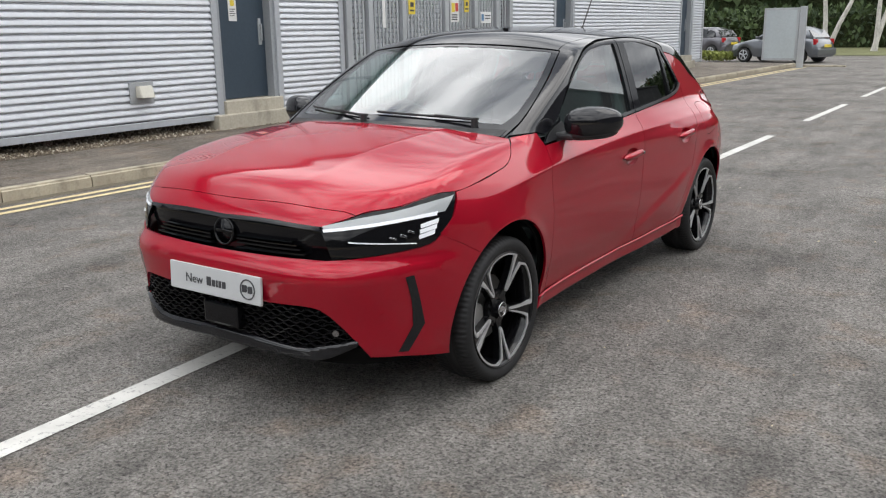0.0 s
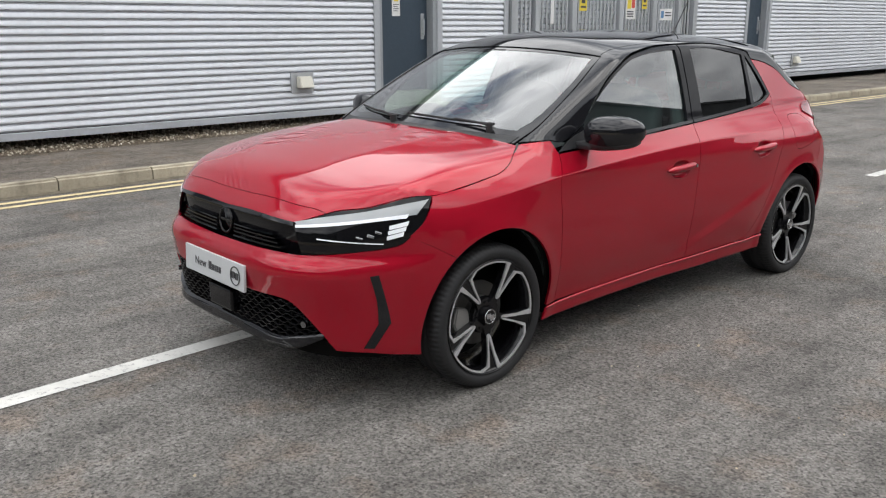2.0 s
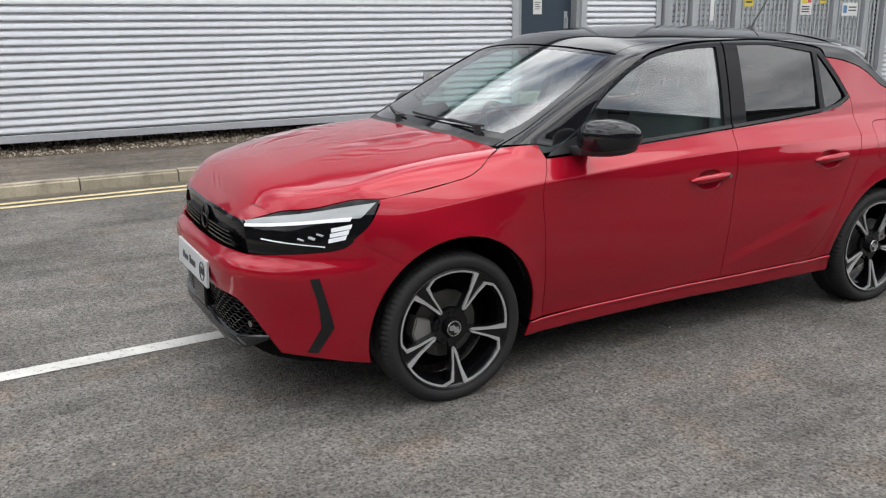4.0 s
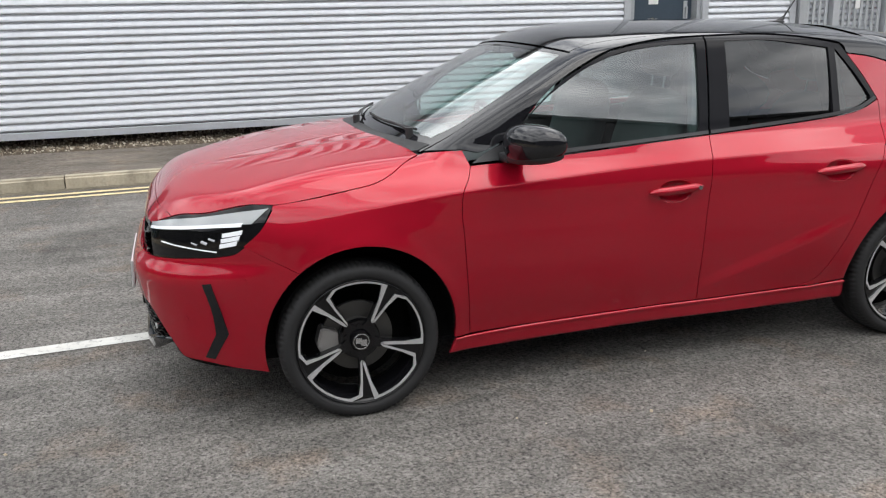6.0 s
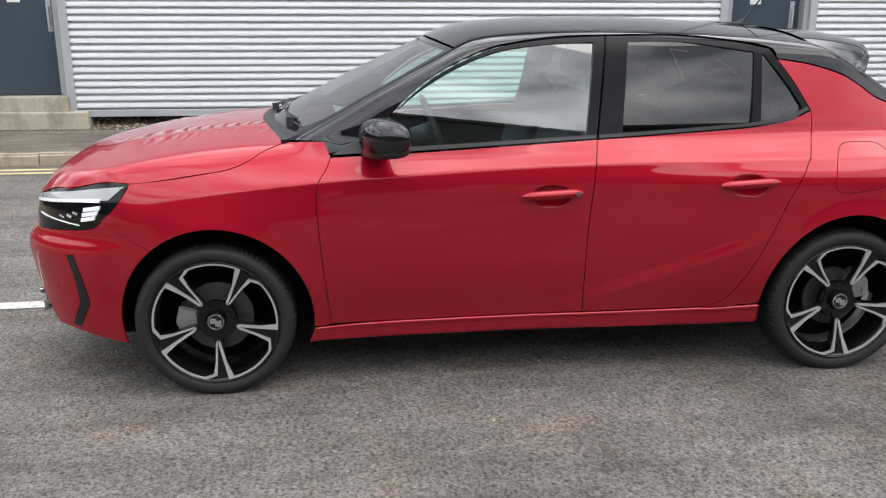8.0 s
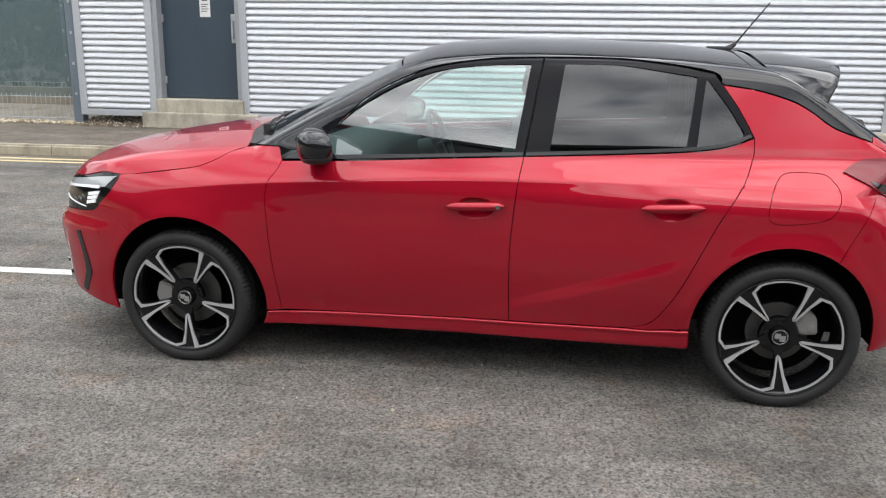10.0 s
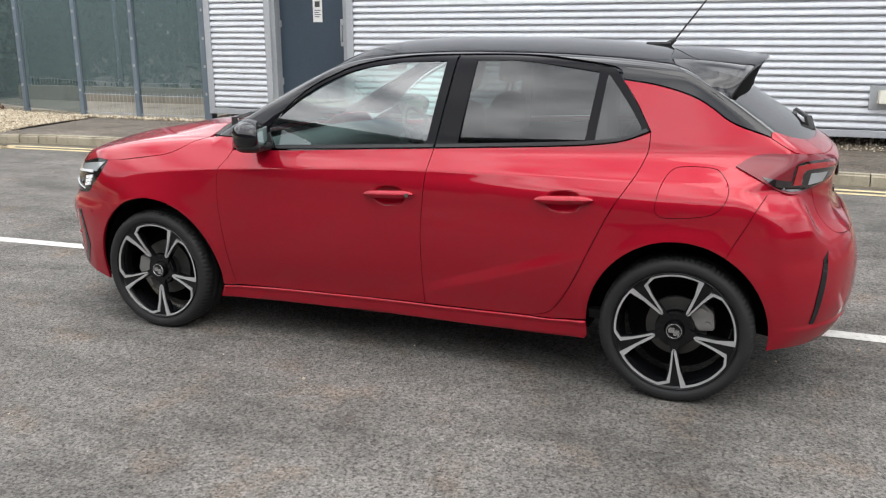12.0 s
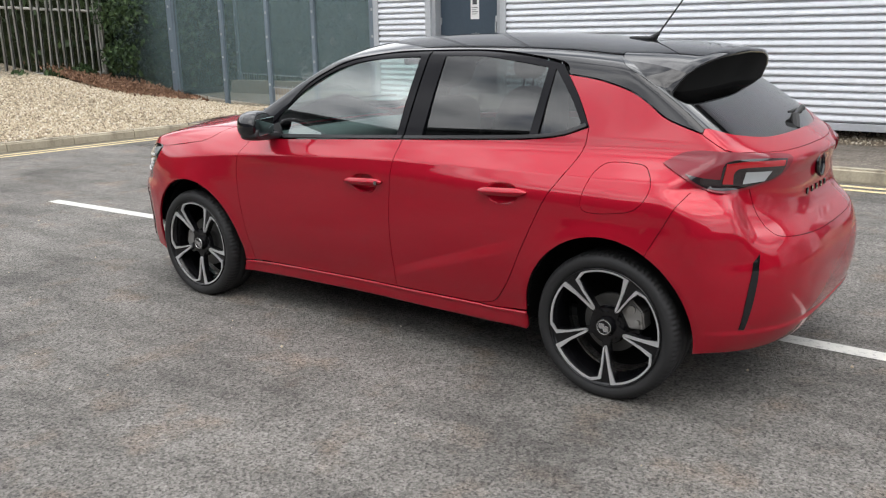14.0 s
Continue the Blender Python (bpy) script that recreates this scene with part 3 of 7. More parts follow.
def mesh_fence(name, points, big, high, label, bare):
    """Posts at the points, with a fine-mesh panel in each bay and a bare bar strip at its foot."""
    fence = tagged(empty(name), label, "fence")
    for i, (x, y, z) in enumerate(points):
        r = 0.07 if i in big else 0.04
        bm = bmesh.new()
        add_box(bm, (x - r, y - r, z - 0.1), (x + r, y + r, high), 0.008)
        part("post", bm, M_POST, fence)
        for zz in np.arange(z + 0.4, high, 0.42):
            box("clip", (x + r, y - 0.015, zz), (x + r + 0.012, y + 0.015, zz + 0.04), M_STEEL, fence)
    for i, ((x0, y0, z0), (x1, y1, z1)) in enumerate(zip(points, points[1:])):
        low = 0.36 if i < bare else 0.04
        panel = mesh_object("mesh_panel", [(x0, y0, z0 + low), (x1, y1, z1 + low), (x1, y1, high - 0.05), (x0, y0, high - 0.05)], [(0, 1, 2, 3)], M_MESH, fence, "fine dark welded mesh")
        if i >= bare:
            continue
        bm = bmesh.new()
        count = max(2, int(math.hypot(x1 - x0, y1 - y0) / 0.075))
        for i in range(1, count):
            t = i / count
            add_rod(bm, (x0 + (x1 - x0) * t, y0 + (y1 - y0) * t, z0 + (z1 - z0) * t + 0.02), (x0 + (x1 - x0) * t, y0 + (y1 - y0) * t, z0 + (z1 - z0) * t + low + 0.04), 0.004, 5)
        for h in (0.06, low):
            add_rod(bm, (x0, y0, z0 + h), (x1, y1, z1 + h), 0.006, 5)
        part("bar_strip", bm, M_STEEL, fence)
    return fence


mesh_fence("mesh_fence", [(-9.69, -2.12, 0.13), (-9.73, -3.5, 0.13), (-9.76, -4.65, 0.14), (-9.8, -5.9, 0.2), (-9.85, -7.4, 0.32), (-10.3, -10.5, 0.5)], (0, 4), 3.2,
           "tall blue-grey security fence with fine mesh panels", 2)
mesh_fence("mesh_fence", [(-12.6, -1.8, 0.13), (-12.6, -4.0, 0.13), (-12.6, -6.2, 0.13), (-12.6, -8.6, 0.2)], (), 3.2,
           "inner blue-grey security fence with fine mesh panels", 3)
box_wall = box("compound_upstand", (-12.5, -8.6, 0.0), (-12.3, -1.8, 0.42), M_CONC)
tagged(box_wall, "low pale concrete upstand wall", "wall", kind="structure")

pal = tagged(empty("palisade_fence"), "grey galvanised palisade fence above the gravel bank", "fence")
PA, PB = Vector((-9.3, -8.9)), Vector((2.5, -8.1))
count = int((PB - PA).length / 0.155)
for i in range(count):
    q = PA.lerp(PB, i / count)
    z = bank_z(q.x, q.y) + 0.02 + rng.uniform(-0.02, 0.02)
    bm = bmesh.new()
    vs = [bm.verts.new(p) for p in ((-0.034, -0.012, 0), (-0.012, 0.012, 0), (0.012, 0.012, 0), (0.034, -0.012, 0))]
    up = [bm.verts.new((v.co.x, v.co.y, 1.85)) for v in vs]
    tip = [bm.verts.new((v.co.x * 0.15, v.co.y, 1.98)) for v in vs]
    for a, b in ((vs, up), (up, tip)):
        for j in range(3):
            bm.faces.new((a[j], a[j + 1], b[j + 1], b[j]))
    geo = bmesh.ops.solidify(bm, geom=list(bm.faces), thickness=0.004)
    ob = part("pale", bm, M_PALE, pal)
    ob.matrix_world = Matrix.Translation((q.x, q.y, z)) @ Matrix.Rotation(rng.gauss(0, 0.012), 4, "Y")
for h in (0.35, 1.55):
    bm = bmesh.new()
    za, zb = bank_z(*PA) + h, bank_z(*PB) + h
    add_rod(bm, (PA.x, PA.y - 0.03, za), (PB.x, PB.y - 0.03, zb), 0.025, 6)
    part("rail", bm, M_PALE, pal)
for i in range(0, count, 17):
    q = PA.lerp(PB, i / count)
    z = bank_z(q.x, q.y)
    box("post", (q.x - 0.05, q.y - 0.1, z - 0.1), (q.x + 0.05, q.y - 0.045, z + 1.9), M_PALE, pal)

shrub("ivy", in_balls([(-9.3, -8.4, 1.05, 0.4), (-9.4, -8.6, 1.9, 0.5), (-8.5, -8.5, 0.75, 0.24), (-7.9, -8.5, 0.72, 0.22), (-9.25, -8.7, 2.7, 0.4), (-7.2, -8.5, 0.72, 0.2)]),
      2300, 0.09, M_IVY, "dark glossy ivy climbing over the fence end", "ivy", "stuff", 3)
shrub("hedge", in_box((-16, -12.5, 0.3), (6, -9.6, 3.4)), 15000, 0.2, M_HEDGE, "dark dense shrubs behind the palisade fence", "hedge", "stuff", 4)
shrub("hedge", in_box((-17.5, -11.5, 0.2), (-13.0, -1.0, 3.3)), 13000, 0.2, M_HEDGE, "dark green shrubs behind the mesh fence", "hedge", "stuff", 5)
shrub("ivy", in_box((-10.6, -10.2, 0.4), (-9.95, -7.5, 3.2), 1.5), 3000, 0.12, M_IVY, "ivy and brambles grown through the mesh fence", "ivy", "stuff", 6)


def mulch(r):
    t = r.random()
    x = -9.65 + t * 1.7 + r.gauss(0, 0.1)
    y = -7.2 - t * 0.9 + r.gauss(0, 0.4)
    return (x, y, bank_z(x, y) + 0.03 + (0.05 + 0.32 * max(0.0, (-6.9 - y) / 1.6)) * r.random() ** 0.5 * (1 - 0.6 * t))


shrub("dead_leaves", mulch, 6500, 0.06, M_DEAD, "heap of red-brown dead leaves on the bank", "leaves", "stuff", 8)



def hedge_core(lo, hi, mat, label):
    """A dark, lumpy inner mass that closes the gaps between the leaves, standing in for shade."""
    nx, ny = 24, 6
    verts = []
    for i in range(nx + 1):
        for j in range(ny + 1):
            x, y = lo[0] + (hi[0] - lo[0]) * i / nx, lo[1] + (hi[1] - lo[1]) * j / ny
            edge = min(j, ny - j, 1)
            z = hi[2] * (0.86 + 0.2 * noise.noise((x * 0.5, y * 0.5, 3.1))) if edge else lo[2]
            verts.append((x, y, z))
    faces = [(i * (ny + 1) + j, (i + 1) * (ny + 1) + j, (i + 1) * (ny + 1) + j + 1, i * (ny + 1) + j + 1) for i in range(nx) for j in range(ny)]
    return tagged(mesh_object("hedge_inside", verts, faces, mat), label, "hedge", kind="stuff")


# shade deep in the foliage, put into a near-black green colour
k = Mat("foliage_shade", rough=0.95, Specular_IOR_Level=0.05)
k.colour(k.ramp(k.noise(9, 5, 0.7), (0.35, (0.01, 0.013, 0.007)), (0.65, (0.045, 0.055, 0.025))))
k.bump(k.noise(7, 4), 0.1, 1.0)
M_LEAF_SHADE = k.m
hedge_core((-16, -13.0, 0.2), (6, -9.9, 4.2), M_LEAF_SHADE, "dark filler mass standing in for shade inside the shrubs")
hedge_core((-18.5, -13.5, 0.1), (-13.4, -0.5, 4.4), M_LEAF_SHADE, "dark filler mass standing in for shade inside the shrubs")

# ---- the far end of the road ----
verge = mesh_object("grass_verge", [(-40, 46, 0.02), (-3.5, 43.5, 0.02), (14, 43, 0.02), (14, 70, 0.6), (-40, 75, 0.6)], [(0, 1, 2, 3, 4)], M_GRASS)
tagged(verge, "rough dull green grass verge", "grass", kind="structure")
shrub("hedge", in_box((-40, 51, 0.1), (14, 55, 2.3), 0.35), 16000, 0.34, M_HEDGE, "long dark green clipped hedge", "hedge", "stuff", 11)
shrub("hedge", in_box((-45, 57, 0.5), (20, 66, 9.0), 0.12), 22000, 0.75, M_HEDGE, "tall dark trees massed behind the hedge", "trees", "stuff", 12)
hedge_core((-40, 51.4, 0.05), (14, 54.6, 2.2), M_LEAF_SHADE, "dark filler mass standing in for shade inside the long hedge")
hedge_core((-45, 57.5, 0.3), (20, 66, 10.0), M_LEAF_SHADE, "dark filler mass standing in for shade among the far trees")
shrub("low_shrub", in_box((-10.4, 35.8, 0.05), (-9.1, 37.0, 0.4), 1.5), 1100, 0.12, M_LIME, "low pale yellow-green shrub by the building corner", "shrub", "", 13)


def birch(x, y, seed, stems):
    r = random.Random(seed)
    tree = tagged(empty("birch_tree", Matrix.Translation((x, y, 0))), "white-barked birch tree on the verge", "tree")
    balls = []
    for dx, lean in stems:
        bm = bmesh.new()
        p, d, rad = Vector((dx, 0, 0.0)), Vector((lean, r.uniform(-0.05, 0.05), 1)).normalized(), 0.135
        for i in range(8):
            q = p + d * 0.8
            add_rod(bm, p, q, rad, 9, rad * 0.9)
            p, rad = q, rad * 0.9
            d = (d + Vector((r.gauss(0, 0.05), r.gauss(0, 0.05), 0.02))).normalized()
            if i > 2:
                e = (d + Vector((r.uniform(-1, 1), r.uniform(-1, 1), 0.3))).normalized()
                add_rod(bm, q, q + e * 1.3, rad * 0.4, 6, rad * 0.15)
                balls.append((*(q + e * 1.4), 0.7))
        part("trunk", bm, M_BARK, tree, "white peeling bark trunk")
        balls.append((*p, 0.9))
    v, f = leaf_mass(in_balls(balls), 1300, 0.16, r)
    mesh_object("crown", v, f, M_IVY, tree)


birch(-7.4, 47.0, 21, ((0.0, -0.02), (0.12, 0.3)))
birch(-5.3, 47.6, 22, ((0.0, 0.22), (0.1, 0.02)))

gate_leaf = tagged(empty("steel_gate_leaf", Matrix.Translation((-5.68, 31.4, 0))), "open grey sheet-steel gate leaf on a square post", "gate")
box("post", (-0.1, -0.1, 0), (0.1, 0.1, 2.02), M_STEEL, gate_leaf, 0.01)
box("sheet", (-1.2, -0.03, 0.3), (-0.14, 0.0, 1.92), painted_metal("pale_steel_sheet", (0.5, 0.55, 0.57), 0.5, 0.12, 0.7), gate_leaf, 0.005)
for lo, hi in (((-1.25, -0.045, 0.26), (-1.18, 0.015, 1.98)), ((-1.24, -0.043, 1.91), (-0.12, 0.013, 1.98)), ((-1.24, -0.043, 0.26), (-0.12, 0.013, 0.33)), ((-0.2, -0.045, 0.26), (-0.12, 0.015, 1.98))):
    box("frame_bar", lo, hi, M_STEEL, gate_leaf, 0.006)
stub = box("kerb_stub", (-6.0, 32.45, -0.02), (-4.4, 32.7, 0.06), M_KERB, bevel=0.02)
tagged(stub, "short low kerb across the entrance", "kerb", kind="structure")


def parked_car(m, colour, label, rear_tilt):
    """A small hatchback seen from far off; local y runs to its rear, x to its left."""
    paint = Mat("parked_car_paint", colour, 0.3, 0.5, Coat_Weight=1.0, Coat_Roughness=0.05).m
    dark = Mat("parked_car_glass", (0.012, 0.014, 0.016), 0.08, 0.0, Coat_Weight=1.0).m
    black = Mat("parked_car_trim", (0.02, 0.02, 0.02), 0.6).m
    it = tagged(empty("car", m), label, "car")
    us = np.linspace(-0.78, 3.22, 41)
    top = np.interp(us, (-0.78, -0.7, 0.2, 0.45, 2.75, 3.1, 3.22), (0.55, 0.72, 0.92, 0.96, 0.98, 0.93, 0.6))
    half = np.interp(us, (-0.78, -0.6, -0.2, 2.6, 3.0, 3.22), (0.55, 0.72, 0.82, 0.83, 0.76, 0.62))
    rows = []
    for u, t, h in zip(us, top, half):
        low = 0.24
        for hub in (0.0, 2.5):
            if abs(u - hub) < 0.34:
                low = max(low, 0.3 + math.sqrt(0.34**2 - (u - hub) ** 2))
        low = min(low, t - 0.05)
        prof = [(h * 0.93, low), (h, (low * 0.6 + t * 0.4)), (h * 0.985, t - 0.16 * (t - low)), (h * 0.9, t - 0.02), (h * 0.6, t + 0.02), (0, t + 0.03)]
        rows.append([(a, u, z) for a, z in prof] + [(-a, u, z) for a, z in prof[-2::-1]])
    n = len(rows[0])
    mesh_object("body", [q for r in rows for q in r], [(i * n + j, i * n + j + 1, (i + 1) * n + j + 1, (i + 1) * n + j) for i in range(40) for j in range(n - 1)], paint, it, smooth=True)
    for r in (rows[0], rows[-1]):
        mesh_object("end_panel", r, [tuple(range(n))], paint, it)
    cab = []
    for u, z, h in ((0.42, 0.96, 0.72), (0.75, 1.22, 0.66), (1.05, 1.40, 0.58), (1.7, 1.46, 0.57), (2.35, 1.43, 0.56), (2.75, 1.30 - rear_tilt, 0.58), (3.0, 0.98, 0.64)):
        cab.append([(h + (z - 0.96) * 0.22, u, 0.95), (h + 0.03, u, z - 0.06), (h * 0.8, u, z), (0, u, z + 0.02), (-h * 0.8, u, z), (-h - 0.03, u, z - 0.06), (-h - (z - 0.96) * 0.22, u, 0.95)])
    mesh_object("roof", [q for r in cab for q in r], [(i * 7 + j, i * 7 + j + 1, (i + 1) * 7 + j + 1, (i + 1) * 7 + j) for i in range(6) for j in range(6)], paint, it, smooth=True)
    for s in (1, -1):
        for y0, y1, z0, z1 in ((0.72, 1.42, 1.16, 1.37), (1.5, 2.2, 1.37, 1.36), (2.27, 2.62, 1.34, 1.22)):
            p = [(s * 0.755, y0 - 0.12, 0.99), (s * 0.755, y1, 0.99), (s * 0.66, y1, z1), (s * 0.66, y0 + 0.05, z0)]
            ob = mesh_object("window", p + [(q[0] - s * 0.02, q[1], q[2]) for q in p], [(0, 1, 2, 3), (4, 7, 6, 5), (0, 3, 7, 4), (1, 5, 6, 2), (3, 2, 6, 7), (0, 4, 5, 1)], dark, it)
        for hub in (0.0, 2.5):
            wh = empty("wheel")
            wh.parent = it
            bm = bmesh.new()
            add_rod(bm, (s * 0.62, hub, 0.3), (s * 0.82, hub, 0.3), 0.3, 28)
            part("tyre", bm, black, wh)
            bm = bmesh.new()
            for a in range(5):
                d = radians(72 * a)
                add_rod(bm, (s * 0.825, hub, 0.3), (s * 0.825, hub + 0.19 * math.sin(d), 0.3 + 0.19 * math.cos(d)), 0.03, 6)
            ring(bm, (s * 0.823, hub, 0.3), 0.195, 0.015, (1, 0, 0), 24)
            part("rim", bm, M_STEEL, wh)
        box("tail_lamp", (min(s * 0.5, s * 0.72), 3.02, 0.72), (max(s * 0.5, s * 0.72), 3.14, 0.95), Mat("parked_red_lens", (0.4, 0.015, 0.02), 0.2).m, it, 0.03, "red tail lamp")
        box("door_mirror", (min(s * 0.8, s * 0.95), 0.6, 0.95), (max(s * 0.8, s * 0.95), 0.72, 1.06), paint, it, 0.02)
    back = [(0.56, 2.72, 1.30), (0.62, 2.98, 1.0), (-0.62, 2.98, 1.0), (-0.56, 2.72, 1.30)]
    mesh_object("rear_window", [(x, y + 0.02, z + 0.01) for x, y, z in back] + [(x, y - 0.01, z) for x, y, z in back], [(0, 1, 2, 3), (4, 7, 6, 5), (0, 4, 5, 1), (1, 5, 6, 2), (2, 6, 7, 3), (3, 7, 4, 0)], dark, it)
    box("bumper", (-0.72, 3.0, 0.3), (0.72, 3.27, 0.58), paint, it, 0.06)
    box("number_plate", (-0.26, 3.272, 0.62), (0.26, 3.28, 0.73), M_SIGN_YELLOW, it, label="plain yellow plate")
    return it


def ring(bm, c, r, thick, ax, n=28):
    """A round ring about the axis ax."""
    q = Vector(ax).to_track_quat("Z", "Y").to_matrix()
    rows = []
    for i in range(n):
        a = 2 * math.pi * i / n
        rows.append([bm.verts.new(Vector(c) + q @ Vector((math.cos(a) * (r + thick * math.cos(b)), math.sin(a) * (r + thick * math.cos(b)), thick * math.sin(b)))) for b in np.linspace(0, 2 * math.pi, 7)[:-1]])
    for i in range(n):
        for j in range(6):
            bm.faces.new((rows[i][j], rows[(i + 1) % n][j], rows[(i + 1) % n][(j + 1) % 6], rows[i][(j + 1) % 6]))


FACING = Matrix.Rotation(radians(-110), 4, "Z") @ Matrix.Diagonal((0.94, 0.94, 0.94, 1))
parked_car(Matrix.Translation((-8.4, 36.75, 0)) @ FACING, (0.13, 0.14, 0.155), "dark silver-grey three-door hatchback parked by the entrance", 0.0)
parked_car(Matrix.Translation((-13.3, 42.5, 0)) @ FACING, (0.09, 0.088, 0.1), "dark grey hatchback parked before the hedge", 0.1)

# dark industrial building across the yard
far = tagged(empty("dark_building"), "long dark metal-clad warehouse across the yard, with pale blocks added for reflections", "building", kind="structure")
box("wall", (9.5, -30, 0), (10.5, 45, 6.0), M_DARKCLAD, far)
box("roof_edge", (9.4, -30.2, 6.0), (10.7, 45.2, 6.2), M_DARKCLAD, far, 0.02)
# unseen pale blocks, added so that the car's doors mirror broken pale streaks
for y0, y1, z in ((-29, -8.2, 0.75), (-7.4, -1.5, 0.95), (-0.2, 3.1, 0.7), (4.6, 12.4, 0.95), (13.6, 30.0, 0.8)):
    box("plinth", (9.38, y0, 0), (9.5, y1, z), M_CONC, far, 0.01, "unseen pale block added for the streaks mirrored in the car doors")


# ---- the red car: one smooth body form, cut into panels ----
# u runs back from the front axle, v out from the middle, w up from the road
FORM_U = np.array((-0.6, 0.0, 0.45, 1.5, 2.3, 2.8, 3.1))
FORM_W = np.array((0.18, 0.29, 0.42, 0.58, 0.74, 0.86, 0.95, 1.0, 1.06, 1.2, 1.4))
FORM_V = np.array((
    (0.745, 0.765, 0.785, 0.79, 0.78, 0.74, 0.68, 0.6, 0.567, 0.45, 0.3),
    (0.80, 0.815, 0.845, 0.866, 0.862, 0.815, 0.745, 0.68, 0.64, 0.5, 0.35),
    (0.775, 0.79, 0.822, 0.842, 0.842, 0.822, 0.763, 0.737, 0.718, 0.661, 0.57),
    (0.775, 0.79, 0.82, 0.84, 0.843, 0.838, 0.797, 0.768, 0.748, 0.698, 0.615),
    (0.795, 0.81, 0.842, 0.866, 0.864, 0.848, 0.778, 0.737, 0.715, 0.663, 0.585),
    (0.785, 0.80, 0.83, 0.852, 0.85, 0.828, 0.752, 0.705, 0.678, 0.62, 0.55),
    (0.74, 0.75, 0.78, 0.80, 0.802, 0.782, 0.708, 0.672, 0.645, 0.58, 0.5)))


def slopes(x, y):
    """Gentle slopes for a curve through the points, along the first axis of y."""
    h = np.diff(x)
    h = h.reshape((-1,) + (1,) * (y.ndim - 1))
    d = np.diff(y, axis=0) / h
    m = np.empty_like(y)
    m[1:-1] = (d[:-1] * h[1:] + d[1:] * h[:-1]) / (h[1:] + h[:-1])
    m[0], m[-1] = d[0], d[-1]
    return m


def curve(x, xs, ys):
    """A smooth curve through the points (xs, ys), straight beyond the ends."""
    xs, ys = np.asarray(xs, float), np.asarray(ys, float)
    m = slopes(xs, ys)
    x = np.asarray(x, float)
    i = np.clip(np.searchsorted(xs, x) - 1, 0, len(xs) - 2)
    h = xs[i + 1] - xs[i]
    t = np.clip((x - xs[i]) / h, 0, 1)
    y = (2 * t**3 - 3 * t**2 + 1) * ys[i] + (t**3 - 2 * t**2 + t) * h * m[i] + (3 * t**2 - 2 * t**3) * ys[i + 1] + (t**3 - t**2) * h * m[i + 1]
    return y + np.minimum(x - xs[0], 0) * m[0] + np.maximum(x - xs[-1], 0) * m[-1]


def step(a, b, x):
    t = np.clip((x - a) / (b - a), 0, 1)
    return t * t * (3 - 2 * t)


def crease_w(u):
    """The height of the line along the doors."""
    return curve(u, (-0.2, 0.4, 0.9, 1.5, 2.4, 2.8), (0.80, 0.852, 0.885, 0.906, 0.914, 0.912))


FORM_MU = slopes(FORM_U, FORM_V)


def body_side(u, w):
    """How far the body reaches out at a place along it and a height."""
    u, w = np.broadcast_arrays(np.asarray(u, float), np.asarray(w, float))
    uc = np.clip(u, FORM_U[0], FORM_U[-1])
    i = np.clip(np.searchsorted(FORM_U, uc) - 1, 0, len(FORM_U) - 2)
    h = FORM_U[i + 1] - FORM_U[i]
    t = (uc - FORM_U[i]) / h
    cols = []
    for k in range(len(FORM_W)):
        y = FORM_V[:, k]
        m = FORM_MU[:, k]
        cols.append((2 * t**3 - 3 * t**2 + 1) * y[i] + (t**3 - 2 * t**2 + t) * h * m[i] + (3 * t**2 - 2 * t**3) * y[i + 1] + (t**3 - t**2) * h * m[i + 1])
    cols = np.stack(cols)
    mw = slopes(FORM_W, cols)
    wc = np.clip(w, FORM_W[0], FORM_W[-1])
    j = np.clip(np.searchsorted(FORM_W, wc) - 1, 0, len(FORM_W) - 2)
    hw = FORM_W[j + 1] - FORM_W[j]
    s = (wc - FORM_W[j]) / hw
    pick = lambda a, q: np.take_along_axis(a, q[None], 0)[0]
    v = (2 * s**3 - 3 * s**2 + 1) * pick(cols, j) + (s**3 - 2 * s**2 + s) * hw * pick(mw, j) + (3 * s**2 - 2 * s**3) * pick(cols, j + 1) + (s**3 - s**2) * hw * pick(mw, j + 1)
    v = v + (w - wc) * -0.38
    # crease along the doors
    d = w - crease_w(u)
    v = v + 0.012 * np.exp(-np.sqrt(d * d + 0.009**2) / np.where(d > 0, 0.04, 0.02)) * step(-0.3, 0.3, u) * (1 - step(2.72, 2.98, u))
    # the low fold of the rear door
    low = 0.335 + 0.34 * (u - 1.4) - w
    v = v + 0.013 * step(-0.035, 0.03, low) * step(1.25, 1.65, u) * (1 - step(2.0, 2.35, u))
    # lips of the wheel arches
    for hub in (0.012, 2.588):
        r = np.hypot(u - hub, w - 0.305)
        v = v + 0.008 * np.exp(-(((r - 0.378) / 0.04) ** 2))
    return v


def bonnet_top(u, v):
    mid = curve(u, (-0.86, -0.80, -0.72, -0.6, -0.45, -0.2, 0.1, 0.3), (0.73, 0.80, 0.858, 0.915, 0.952, 0.995, 1.030, 1.045))
    drop = curve(u, (-0.7, -0.2, 0.25), (0.16, 0.105, 0.12)) * v * v
    line = 0.36 + 0.10 * (u + 0.2)
    folds = 0.007 * np.exp(-np.sqrt((np.abs(v) - line) ** 2 + 0.015**2) / 0.11)
    return mid - drop + folds * step(-0.85, -0.25, u) - 2.0 * step(0.55, 1.2, u)


def softmin(k, *f):
    f = np.stack(np.broadcast_arrays(*f))
    low = f.min(0)
    return low - k * np.log(np.exp(-(f - low) / k).sum(0))


